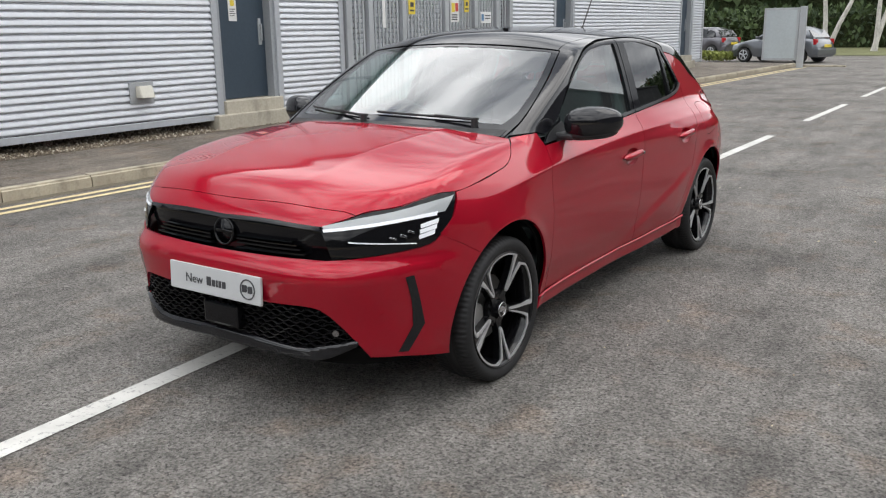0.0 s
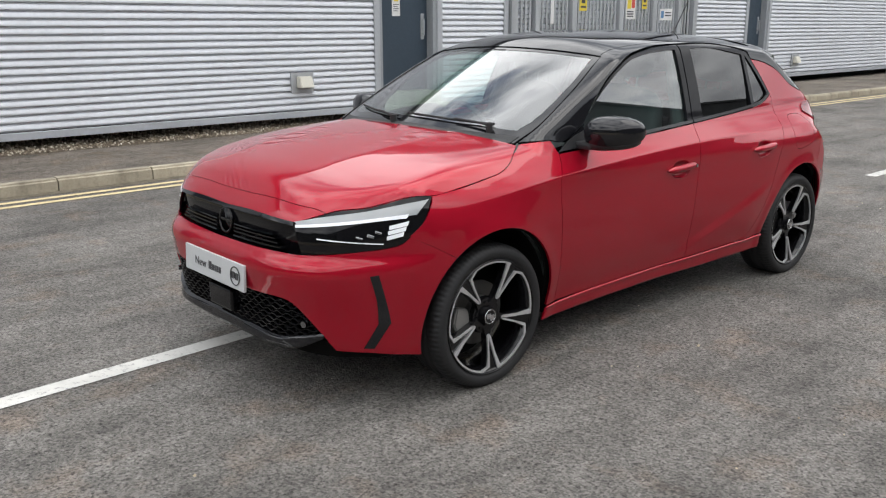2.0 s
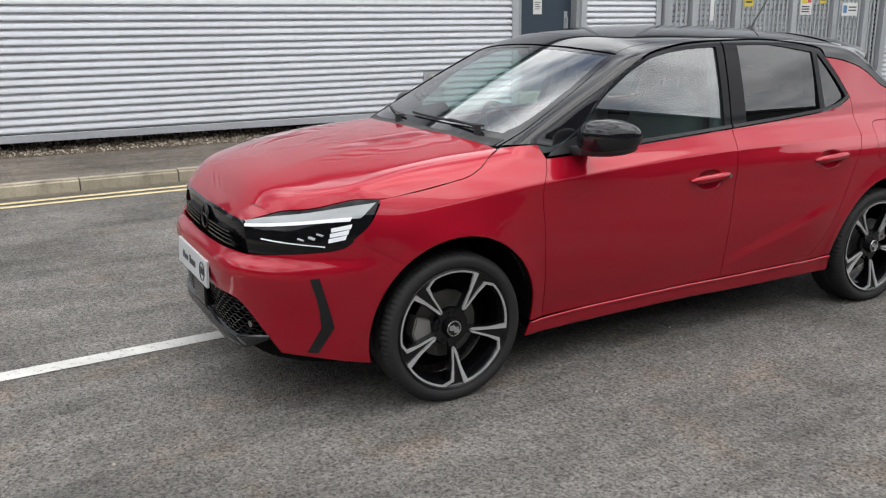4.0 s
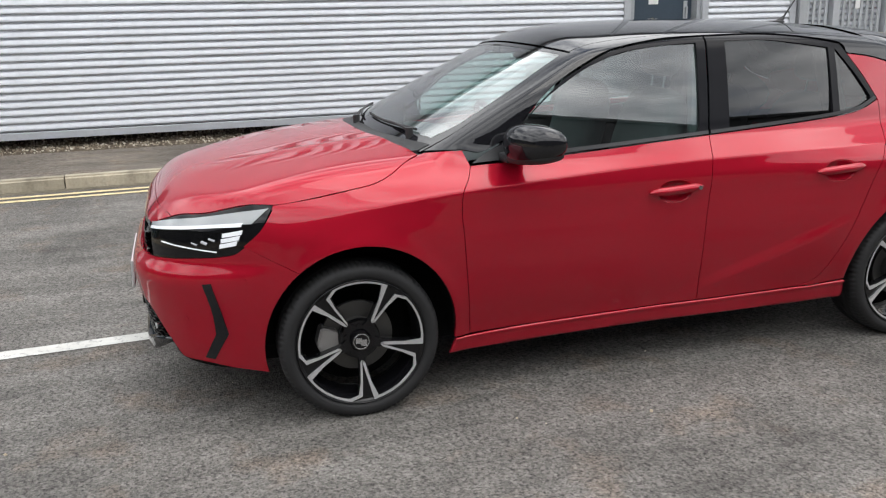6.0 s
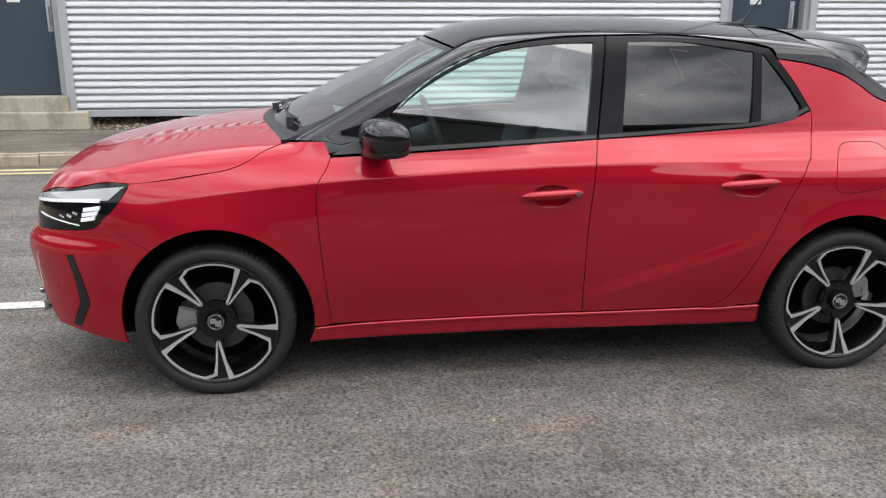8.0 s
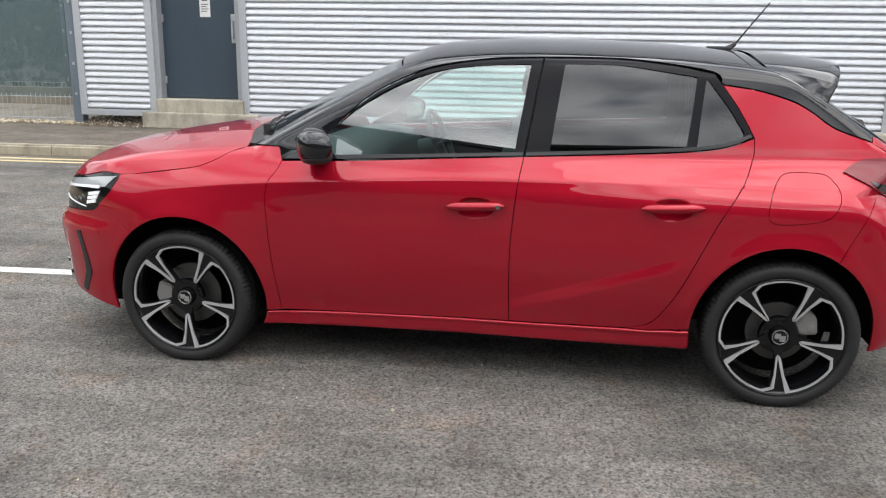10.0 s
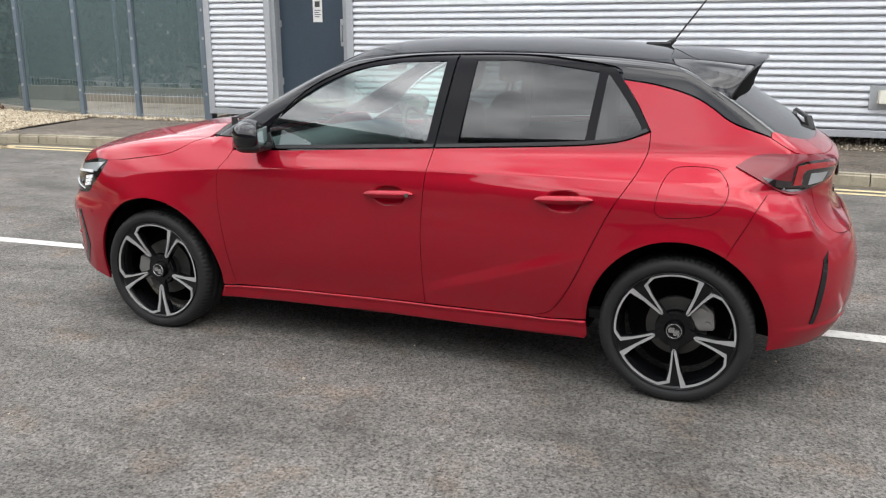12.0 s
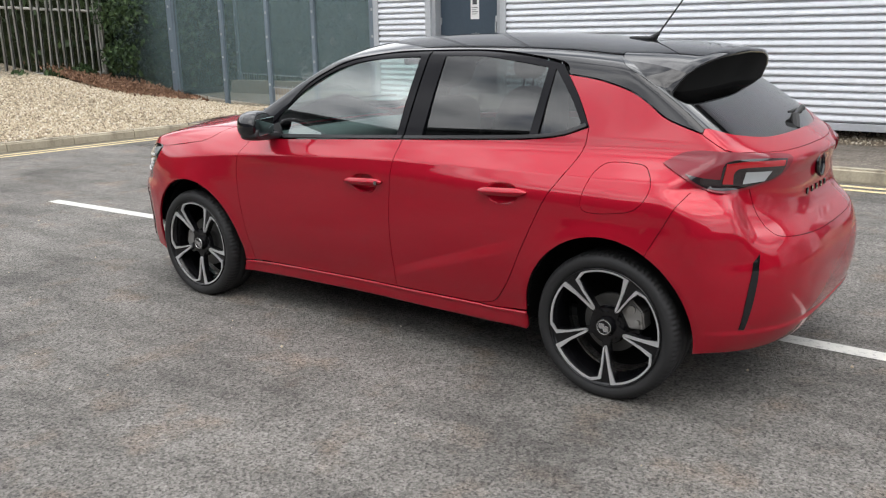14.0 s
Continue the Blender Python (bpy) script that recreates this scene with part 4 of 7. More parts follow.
def screen_top(u, v):
    d = u - (0.12 + 0.45 * v * v)
    return 1.0 + 0.555 * d - 0.075 * d * d


def roof_top(u, v):
    mid = curve(u, (0.6, 0.95, 1.3, 1.8, 2.2, 2.5, 2.8), (1.385, 1.432, 1.461, 1.464, 1.445, 1.415, 1.375))
    return mid - 0.075 * (np.abs(v) / 0.6) ** 2.4


def hatch_top(u, v):
    d = 3.085 - 0.22 * v * v - u
    return 1.045 + 0.70 * d - 0.10 * d * d


def body_top(u, v):
    return np.maximum(bonnet_top(u, v), softmin(0.012, screen_top(u, v), roof_top(u, v), hatch_top(u, v)))


def nose_u(v, w):
    lean = curve(w, (0.18, 0.28, 0.42, 0.53, 0.57, 0.60, 0.638, 0.70, 0.78, 0.86), (0.075, 0.042, 0.022, 0.004, 0.0, 0.008, 0.036, 0.046, 0.075, 0.14))
    return -0.822 + lean + 1.13 * np.abs(v) ** 4.86


def tail_u(v, w):
    back = curve(w, (0.2, 0.28, 0.36, 0.5, 0.62, 0.69, 0.75, 0.9, 0.985, 1.03, 1.09), (3.14, 3.215, 3.26, 3.283, 3.27, 3.24, 3.185, 3.162, 3.178, 3.165, 3.11))
    back = back + 0.012 * (1 - step(0.335, 0.36, w))
    a = np.abs(v)
    # the hollow below the tail lamps runs out before the body's corner
    fill = np.clip(curve(w, (0.5, 0.62, 0.69, 0.75, 0.81, 0.85, 0.89, 0.95, 1.09), (0.0, 0.0, 0.024, 0.07, 0.075, 0.045, 0.0, 0.0, 0.0)), 0, 1)
    return back + fill * step(0.60, 0.735, a) - 0.652 * a**3.94 - 0.12 * step(0.7, 1.0, w) * a**2


def body(u, v, w):
    """Below nought inside the body, above it outside."""
    k = 0.012
    f = np.stack(np.broadcast_arrays(np.abs(v) - body_side(u, w), w - body_top(u, v), nose_u(v, w) - u, u - tail_u(v, w)))
    top = f.max(0)
    return top + k * np.log(np.exp((f - top) / k).sum(0))


def meet(inside, outside, *args):
    """Bisection between two functions of args that give points inside and outside."""
    a, b = np.zeros(np.shape(args[0])), np.ones(np.shape(args[0]))
    pa, pb = inside, outside
    for _ in range(23):
        m = (a + b) / 2
        q = pa * (1 - m)[..., None] + pb * m[..., None]
        out = body(q[..., 0], q[..., 1], q[..., 2]) > 0
        b, a = np.where(out, m, b), np.where(out, a, m)
    return pa * (1 - a)[..., None] + pb * a[..., None]


def pts(*cols):
    return np.stack(np.broadcast_arrays(*[np.asarray(c, float) for c in cols]), -1)


AXIS_F, AXIS_R, TURN_R = 0.25, 2.35, 1.0


def on_side(a, b):
    return meet(pts(a, 0.0, b), pts(a, 1.1, b), a)


def on_top(a, b):
    return meet(pts(a, b, 0.35), pts(a, b, 1.7), a)


def on_front(a, b):
    """a: the way round from the middle, in metres on a circle of one metre; b: height."""
    return meet(pts(AXIS_F, 0.0, b), pts(AXIS_F - 1.6 * np.cos(a), 1.6 * np.sin(a), b), a)


def on_rear(a, b):
    return meet(pts(AXIS_R, 0.0, b), pts(AXIS_R + 1.6 * np.cos(a), 1.6 * np.sin(a), b), a)


def round_front(u, v):
    return np.arctan2(v, AXIS_F - np.asarray(u))


def round_rear(u, v):
    return np.arctan2(v, np.asarray(u) - AXIS_R)


def from_front(v, w):
    """The way round the nose at which it reaches out to v at height w."""
    p = meet(pts(AXIS_F, v, w), pts(-1.6, v, w), np.asarray(v, float) + 0 * np.asarray(w))
    return round_front(p[..., 0], p[..., 1])


def from_rear(v, w):
    p = meet(pts(AXIS_R, v, w), pts(4.2, v, w), np.asarray(v, float) + 0 * np.asarray(w))
    return round_rear(p[..., 0], p[..., 1])


def normals(p):
    h, g = 0.0015, []
    for i in range(3):
        d = np.zeros(3)
        d[i] = h
        g.append(body(*np.moveaxis(p + d, -1, 0)) - body(*np.moveaxis(p - d, -1, 0)))
    g = np.stack(g, -1)
    return g / np.linalg.norm(g, axis=-1, keepdims=True)


def on_arc(a, b):
    """a: place along the car; b: angle round the cabin's middle line, from level up, in quarter-scale metres."""
    phi = np.asarray(b, float) / 0.7
    return meet(pts(a, 0.0, 0.9), pts(a, 1.6 * np.cos(phi), 0.9 + 1.6 * np.sin(phi)), a)


def arc(v, w):
    return 0.7 * float(np.arctan2(w - 0.9, v))


def spline(points, size):
    """Points at even steps of about size along a smooth curve through the points; the last is left out."""
    p = np.array(points, float)
    if len(p) == 2:
        fine = p
    else:
        q = np.vstack([2 * p[0] - p[1], p, 2 * p[-1] - p[-2]])
        fine = []
        for a, b, c, d in zip(q, q[1:], q[2:], q[3:]):
            for t in np.linspace(0, 1, 16, endpoint=False):
                fine.append(0.5 * (2 * b + (c - a) * t + (2 * a - 5 * b + 4 * c - d) * t**2 + (3 * b - a - 3 * c + d) * t**3))
        fine = np.array(fine + [p[-1]])
    far = np.r_[0, np.cumsum(np.linalg.norm(np.diff(fine, axis=0), axis=1))]
    s = np.linspace(0, far[-1], max(2, int(round(far[-1] / size)) + 1))[:-1]
    return np.stack([np.interp(s, far, fine[:, 0]), np.interp(s, far, fine[:, 1])], 1)


def closed(segments, size):
    return np.vstack([spline(s, size) for s in segments])


def inside(poly, p):
    x, y = p[:, 0], p[:, 1]
    hit = np.zeros(len(p), bool)
    for (x0, y0), (x1, y1) in zip(poly, np.roll(poly, -1, 0)):
        cross = (y0 > y) != (y1 > y)
        with np.errstate(divide="ignore", invalid="ignore"):
            hit ^= cross & (x < (x1 - x0) * (y - y0) / (y1 - y0) + x0)
    return hit


def shrunk(poly, d):
    """The outline moved inwards by d."""
    area = 0.5 * np.sum(poly[:, 0] * np.roll(poly[:, 1], -1) - np.roll(poly[:, 0], -1) * poly[:, 1])
    t = np.roll(poly, -1, 0) - np.roll(poly, 1, 0)
    t /= np.linalg.norm(t, axis=1)[:, None] + 1e-9
    return poly + d * np.sign(area) * np.stack([-t[:, 1], t[:, 0]], 1)


from mathutils.geometry import delaunay_2d_cdt


SIDE_PANE = (1, ((0, 0), (1, 0), (0, 1), (2, 0), (1, 1), (0, 2)), 0.0)
REAR_PANE = (*SIDE_PANE[:2], 0.03)
TOP_PANE = (2, ((0, 0), (1, 0), (2, 0), (0, 2), (1, 2), (0, 4)), 0.0)


def panel(name, segments, onto, mat, parent, sgn=1, gap=0.0017, lift=0.0, deep=0.012, cell=0.016, holes=(), label="", relief=None, ridge=False, fair=None):
    """A sheet cut from the body's form: an outline in the plane of one projection, laid on the form, with a turned-in edge."""
    rim = shrunk(closed(segments, cell), gap)
    cuts = [shrunk(closed(h, cell), -gap) for h in holes]
    lo, hi = rim.min(0), rim.max(0)
    gx, gy = np.meshgrid(np.arange(lo[0], hi[0], cell), np.arange(lo[1], hi[1], cell))
    gx = gx + (np.arange(gx.shape[0]) % 2)[:, None] * cell / 2
    grid = np.stack([gx.ravel(), gy.ravel()], 1)
    if ridge:       # rows of points that follow the line along the doors
        grid = grid[np.abs(grid[:, 1] - crease_w(grid[:, 0])) > 0.03]
        us = np.arange(lo[0], hi[0], cell)
        grid = np.vstack([grid] + [np.stack([us, crease_w(us) + o], 1) for o in (-0.025, -0.016, -0.009, -0.003, 0.003, 0.009, 0.016, 0.025)])
    grid = grid[inside(rim, grid)]
    loops = [rim, *cuts]
    for loop in loops:
        grid = grid[np.concatenate([(np.linalg.norm(g[:, None] - loop[None], axis=2).min(1) > 0.55 * cell) for g in np.array_split(grid, max(1, len(grid) // 400))])] if len(grid) else grid
    for c in cuts:
        grid = grid[~inside(c, grid)]
    flat = np.vstack(loops + [grid])
    edges, b = [], 0
    for loop in loops:
        n = len(loop)
        edges += [(b + i, b + (i + 1) % n) for i in range(n)]
        b += n
    out = delaunay_2d_cdt([Vector(p) for p in flat], edges, [], 1, 1e-7)
    flat2, tris = np.array([tuple(v) for v in out[0]]), np.array([f for f in out[2] if len(f) == 3])
    mid = flat2[tris].mean(1)
    keep = inside(rim, mid)
    for c in cuts:
        keep &= ~inside(c, mid)
    tris = tris[keep]
    p = onto(flat2[:, 0], flat2[:, 1])
    nrm = normals(p)
    if fair:        # a pane: one low-order curved surface over its whole area
        axis, powers, ease = fair
        o = flat2.mean(0)
        a, b = flat2[:, 0] - o[0], flat2[:, 1] - (o[1] if axis == 1 else 0.0)
        terms = np.stack([a**i * b**j for i, j in powers], 1)
        best = np.linalg.lstsq(terms, p[:, axis], rcond=None)[0]
        best = best * np.array([0.5 if (axis == 1 and i == j == 1) else 1.0 for i, j in powers])
        best[2] += ease
        p[:, axis] = terms @ best
        da = np.stack([i * a ** max(i - 1, 0) * b**j for i, j in powers], 1) @ best
        db = np.stack([j * a**i * b ** max(j - 1, 0) for i, j in powers], 1) @ best
        nrm = np.stack([-da, np.ones_like(da), -db] if axis == 1 else [-da, -db, np.ones_like(da)], 1)
        nrm /= np.linalg.norm(nrm, axis=1, keepdims=True)
    p = p + nrm * lift
    if relief is not None:
        p = p + nrm * relief(flat2)[:, None]
    # wind all faces outwards
    tn = np.cross(p[tris[:, 1]] - p[tris[:, 0]], p[tris[:, 2]] - p[tris[:, 0]])
    flip = (tn * nrm[tris].mean(1)).sum(1) < 0
    tris[flip] = tris[flip][:, ::-1]
    count = {}
    for f in tris:
        for i in range(3):
            e = (f[i], f[(i + 1) % 3])
            count[e] = 1
    border = [e for e in count if (e[1], e[0]) not in count]
    bv = sorted({i for e in border for i in e})
    n0 = len(p)
    row = {v: n0 + k for k, v in enumerate(bv)}
    inner = p[bv] - nrm[bv] * deep
    verts = np.vstack([p, inner]) if deep else p
    verts = np.stack([verts[:, 1] * sgn, verts[:, 0], verts[:, 2]], 1)
    faces = [tuple(f) for f in tris] + ([(a, row[a], row[c], c) for a, c in border] if deep else [])
    if sgn > 0:
        faces = [f[::-1] for f in faces]
    me = bpy.data.meshes.new(name)
    me.from_pydata(verts.tolist(), [], [tuple(int(i) for i in f) for f in faces])
    me.polygons.foreach_set("use_smooth", [True] * len(me.polygons))
    me.materials.append(mat)
    local = np.stack([nrm[:, 1] * sgn, nrm[:, 0], nrm[:, 2]], 1)
    if relief is None:
        loops_n = []
        for poly in me.polygons:
            for v in poly.vertices:
                loops_n.append(tuple(local[v]) if poly.index < len(tris) else tuple(poly.normal))
        me.normals_split_custom_set(loops_n)
    me.update()
    ob = new(name, me)
    ob.parent = parent
    if label:
        ob["label"] = label
    return ob


# ---- the car's materials ----
k = Mat("red_metallic_paint", (0.56, 0.005, 0.008), 0.4, 0.4, Specular_IOR_Level=0.0, Coat_Weight=1.0, Coat_Roughness=0.006, Coat_IOR=1.5)
k.colour(k.mix(k.ramp(k.noise(900, 2), (0.35, 0.0), (0.7, 1.0)), (0.325, 0.003, 0.0145), (0.425, 0.006, 0.025)))
M_RED = k.m
M_GLOSS = Mat("gloss_black", (0.008, 0.008, 0.01), 0.3, 0.0, Coat_Weight=1.0, Coat_Roughness=0.01, Coat_IOR=1.52, Specular_IOR_Level=0.0).m
M_SURROUND = Mat("window_surround_black", (0.008, 0.008, 0.01), 0.14, Specular_IOR_Level=0.13).m
M_GRILLE = Mat("dark_gloss_grille", (0.004, 0.004, 0.005), 0.09, Specular_IOR_Level=0.3).m
M_SATIN = Mat("satin_black_plastic", (0.018, 0.018, 0.02), 0.42).m
k = Mat("textured_black_plastic", (0.02, 0.02, 0.021), 0.6)
k.bump(k.noise(700, 2), 0.001, 0.5)
M_PLASTIC = k.m
M_MATT = Mat("matt_black_liner", (0.007, 0.007, 0.007), 0.95, Specular_IOR_Level=0.1).m
M_CLOTH = Mat("dark_seat_cloth", (0.06, 0.06, 0.064), 0.9).m
M_DASH = Mat("dashboard_plastic", (0.075, 0.076, 0.08), 0.6).m
M_LINING = Mat("pale_headlining", (0.4, 0.4, 0.39), 0.9).m
k = Mat("tyre_rubber", (0.017, 0.017, 0.018), 0.62, Specular_IOR_Level=0.4)
k.bump(k.noise(260, 3), 0.0015, 0.4)
M_TYRE = k.m
M_ALLOY = Mat("machined_alloy", (0.62, 0.62, 0.635), 0.3, 0.6).m
M_RIM_BLACK = Mat("gloss_black_alloy", (0.005, 0.005, 0.006), 0.2, 0.0, Specular_IOR_Level=0.25, Coat_Weight=0.25).m
M_DISC = Mat("brake_disc_steel", (0.1, 0.098, 0.095), 0.45, 0.7).m
M_CALIPER = Mat("brake_caliper_metal", (0.33, 0.32, 0.31), 0.5, 0.6).m
M_CHROME = Mat("dark_chrome", (0.3, 0.3, 0.31), 0.15, 1.0).m
M_SILVER = Mat("silver_badge", (0.55, 0.55, 0.56), 0.25, 0.9).m
M_LAMP_BLACK = Mat("lamp_inner_black", (0.005, 0.005, 0.006), 0.04, 0.0, Specular_IOR_Level=0.35).m
M_LAMP_CLEAR = Mat("lamp_clear_plastic", (0.36, 0.38, 0.39), 0.18, 0.0, Coat_Weight=1.0).m
k = Mat("daytime_lamp_white", (0.85, 0.87, 0.9), 0.2, 0.0, Coat_Weight=1.0)
k.b.inputs["Emission Color"].default_value = (0.9, 0.95, 1.0, 1)
k.b.inputs["Emission Strength"].default_value = 0.15
M_DRL = k.m
M_TAIL_SMOKE = Mat("smoked_red_lens", (0.19, 0.02, 0.03), 0.12, 0.0, Specular_IOR_Level=0.2, Coat_Weight=0.4, Coat_Roughness=0.0).m
M_TAIL_RED = Mat("bright_red_lens", (0.34, 0.008, 0.014), 0.1, 0.0, Coat_Weight=1.0).m
M_TAIL_DARK = Mat("black_tail_lens", (0.014, 0.008, 0.01), 0.06, 0.0, Coat_Weight=1.0).m
M_PLATE = painted_metal("white_plate", (0.56, 0.57, 0.58), 0.35, 0.05, 9.0)


def glass(name, tint, plain):
    """Thin glass: clear, with a mirror share that grows from plain towards grazing views, alike from both sides."""
    m = bpy.data.materials.new(name)
    m.use_nodes = True
    n, l = m.node_tree.nodes, m.node_tree.links
    n.clear()
    out, mix, clear, shine, lw = (n.new("ShaderNode" + q) for q in ("OutputMaterial", "MixShader", "BsdfTransparent", "BsdfGlossy", "LayerWeight"))
    clear.inputs["Color"].default_value = (*tint, 1)
    shine.inputs["Roughness"].default_value = 0.0
    lw.inputs["Blend"].default_value = 0.5
    power, share = n.new("ShaderNodeMath"), n.new("ShaderNodeMath")
    power.operation, power.inputs[1].default_value = "POWER", 4.0
    share.operation, share.inputs[1].default_value, share.inputs[2].default_value = "MULTIPLY_ADD", 1 - plain, plain
    l.new(lw.outputs["Facing"], power.inputs[0])
    l.new(power.outputs["Value"], share.inputs[0])
    l.new(share.outputs["Value"], mix.inputs["Fac"])
    l.new(clear.outputs["BSDF"], mix.inputs[1])
    l.new(shine.outputs["BSDF"], mix.inputs[2])
    l.new(mix.outputs["Shader"], out.inputs["Surface"])
    return m


M_SCREEN = glass("windscreen_glass", (0.8, 0.92, 0.89), 0.27)
M_GLASS = glass("green_tinted_glass", (0.68, 0.9, 0.85), 0.2)
M_REAR = glass("smoked_rear_glass", (0.05, 0.053, 0.056), 0.13)
M_PRIVACY = glass("dark_privacy_glass", (0.115, 0.122, 0.126), 0.09)

# ---- the car ----
CAR = Matrix.Translation((-2.4725, 3.066, 0)) @ Matrix.Rotation(-0.0335, 4, "Z")
car = tagged(empty("car", CAR), "glossy red five-door hatchback with black roof and alloy wheels", "car")
HUBS, HUB_W = (0.0, 2.59), 0.304


def arch_points(front, a0, a1):
    """Points on a wheel arch from angle to angle, in degrees from straight back, over the top."""
    mid, wide, high = (0.012, 0.372, 0.385) if front else (2.588, 0.36, 0.383)
    return [(mid + wide * math.cos(radians(a)), 0.305 + high * math.sin(radians(a))) for a in np.linspace(a0, a1, 15)]


def top_to_side(u, v):
    p = on_top(np.array([u]), np.array([v]))[0]
    return (u, float(p[2]))


SHUT = [(-0.648, 0.585), (-0.535, 0.684), (-0.40, 0.753), (-0.29, 0.787), (-0.15, 0.797), (0.0, 0.797), (0.09, 0.79), (0.16, 0.768), (0.215, 0.735), (0.28, 0.69)]
half = [[(-0.710, 0.0), (-0.707, 0.18), (-0.692, 0.43), (-0.648, 0.585)], SHUT, [(0.28, 0.69), (0.262, 0.60), (0.215, 0.45), (0.165, 0.22), (0.155, 0.0)]]


def both_halves(segs):
    """A closed outline from its half on one side of the middle line, in which the second number is the way out."""
    return segs + [[(a, -b) for a, b in s[::-1]] for s in segs[::-1]]


panel("bonnet", both_halves(half), on_top, M_RED, car)
panel("engine_bay_shell", both_halves([[(-0.70, 0.0), (-0.66, 0.5)], [(-0.66, 0.5), (-0.25, 0.74), (0.2, 0.70)], [(0.2, 0.70), (0.4, 0.0)]]), on_top, M_MATT, car, lift=-0.03, cell=0.05)

SCREEN = [[(0.150, 0.0), (0.165, 0.25), (0.22, 0.48), (0.30, 0.655)], [(0.30, 0.655), (0.45, 0.672), (0.70, 0.645), (0.965, 0.585)], [(0.965, 0.585), (0.925, 0.42), (0.895, 0.2), (0.888, 0.0)]]
CLEAR = [[(0.25, 0.0), (0.266, 0.25), (0.315, 0.47), (0.362, 0.605)], [(0.362, 0.605), (0.48, 0.628), (0.70, 0.608), (0.928, 0.556)], [(0.928, 0.556), (0.885, 0.36), (0.862, 0.15), (0.858, 0.0)]]
screen = panel("windscreen", both_halves(SCREEN), on_top, M_GLOSS, car, lift=-0.004, holes=[both_halves(CLEAR)], gap=0.003, label="black printed border of the windscreen")
panel("pane", both_halves(CLEAR), on_top, M_SCREEN, screen, lift=-0.005, gap=-0.002, deep=0.004, label="clear windscreen glass", fair=TOP_PANE)
DITCH = [(0.965, 0.575), (1.15, 0.565), (1.6, 0.555), (2.1, 0.535), (2.40, 0.50), (2.47, 0.475)]
panel("roof", both_halves([[(0.892, 0.0), (0.90, 0.2), (0.93, 0.42), (0.965, 0.575)], DITCH, [(2.47, 0.475), (2.455, 0.25), (2.45, 0.0)]]), on_top, M_GLOSS, car, label="gloss black roof panel")
panel("headlining", both_halves([[(0.92, 0.0), (0.98, 0.54)], [(0.98, 0.54), (2.4, 0.48)], [(2.4, 0.48), (2.42, 0.0)]]), on_top, M_LINING, car, lift=-0.035, cell=0.06)

# rear window
HATCH = [(2.475, 0.478), (2.53, 0.575), (2.62, 0.597), (2.765, 0.613), (2.893, 0.640)]
GLASS_FOOT = [(2.893, 0.640), (2.94, 0.59), (2.98, 0.527), (3.025, 0.42), (3.055, 0.30), (3.07, 0.15), (3.074, 0.0)]
rear_glass = [[(2.47, 0.0), (2.472, 0.25), (2.475, 0.478)], HATCH, GLASS_FOOT]
hatch = panel("rear_window", both_halves(rear_glass), on_top, M_REAR, car, deep=0.006, lift=-0.002, label="dark tinted rear window")
REAR_CLEAR = [[(2.60, 0.0), (2.62, 0.45)], [(2.62, 0.45), (2.80, 0.51), (2.90, 0.50)], [(2.90, 0.50), (2.985, 0.36), (3.015, 0.2), (3.025, 0.0)]]
panel("printed_border", both_halves([[(2.44, 0.0), (2.45, 0.47)], [(2.45, 0.47), (2.52, 0.59), (2.765, 0.63), (2.90, 0.648)], [(2.90, 0.646), (2.945, 0.598), (2.985, 0.534), (3.03, 0.425), (3.06, 0.30), (3.08, 0.0)]]), on_top, M_GLOSS, hatch, lift=-0.007, gap=0.0, deep=0.002, holes=[both_halves(REAR_CLEAR)], label="black printed border of the rear glass")
bm = bmesh.new()
add_rod(bm, (-0.02, 3.055, 1.05), (-0.06, 3.035, 1.105), 0.018, 8)
add_rod(bm, (-0.06, 3.035, 1.105), (-0.36, 2.985, 1.115), 0.010, 8)
add_box(bm, (-0.4, 2.972, 1.095), (-0.14, 2.99, 1.112))
part("rear_wiper", bm, M_PLASTIC, hatch, "black plastic rear wiper")

SEAM = [(2.91, 0.897), (2.866, 0.828), (2.832, 0.76), (2.80, 0.70)]      # between the quarter panel and the rear bumper, down from the tail lamp
GRIPS = {"front_door": (1.205, 0.795), "rear_door": (2.0, 0.826)}


def cup_outline(u0, w0):
    """The finger recess behind a door handle."""
    um = u0 + 0.1225
    return [[(um - 0.075, w0 - 0.025), (um - 0.05, w0 - 0.05), (um, w0 - 0.056), (um + 0.05, w0 - 0.05), (um + 0.075, w0 - 0.025)],
            [(um + 0.075, w0 - 0.025), (um + 0.07, w0 + 0.02), (um + 0.04, w0 + 0.034), (um - 0.04, w0 + 0.034), (um - 0.07, w0 + 0.02), (um - 0.075, w0 - 0.025)]]


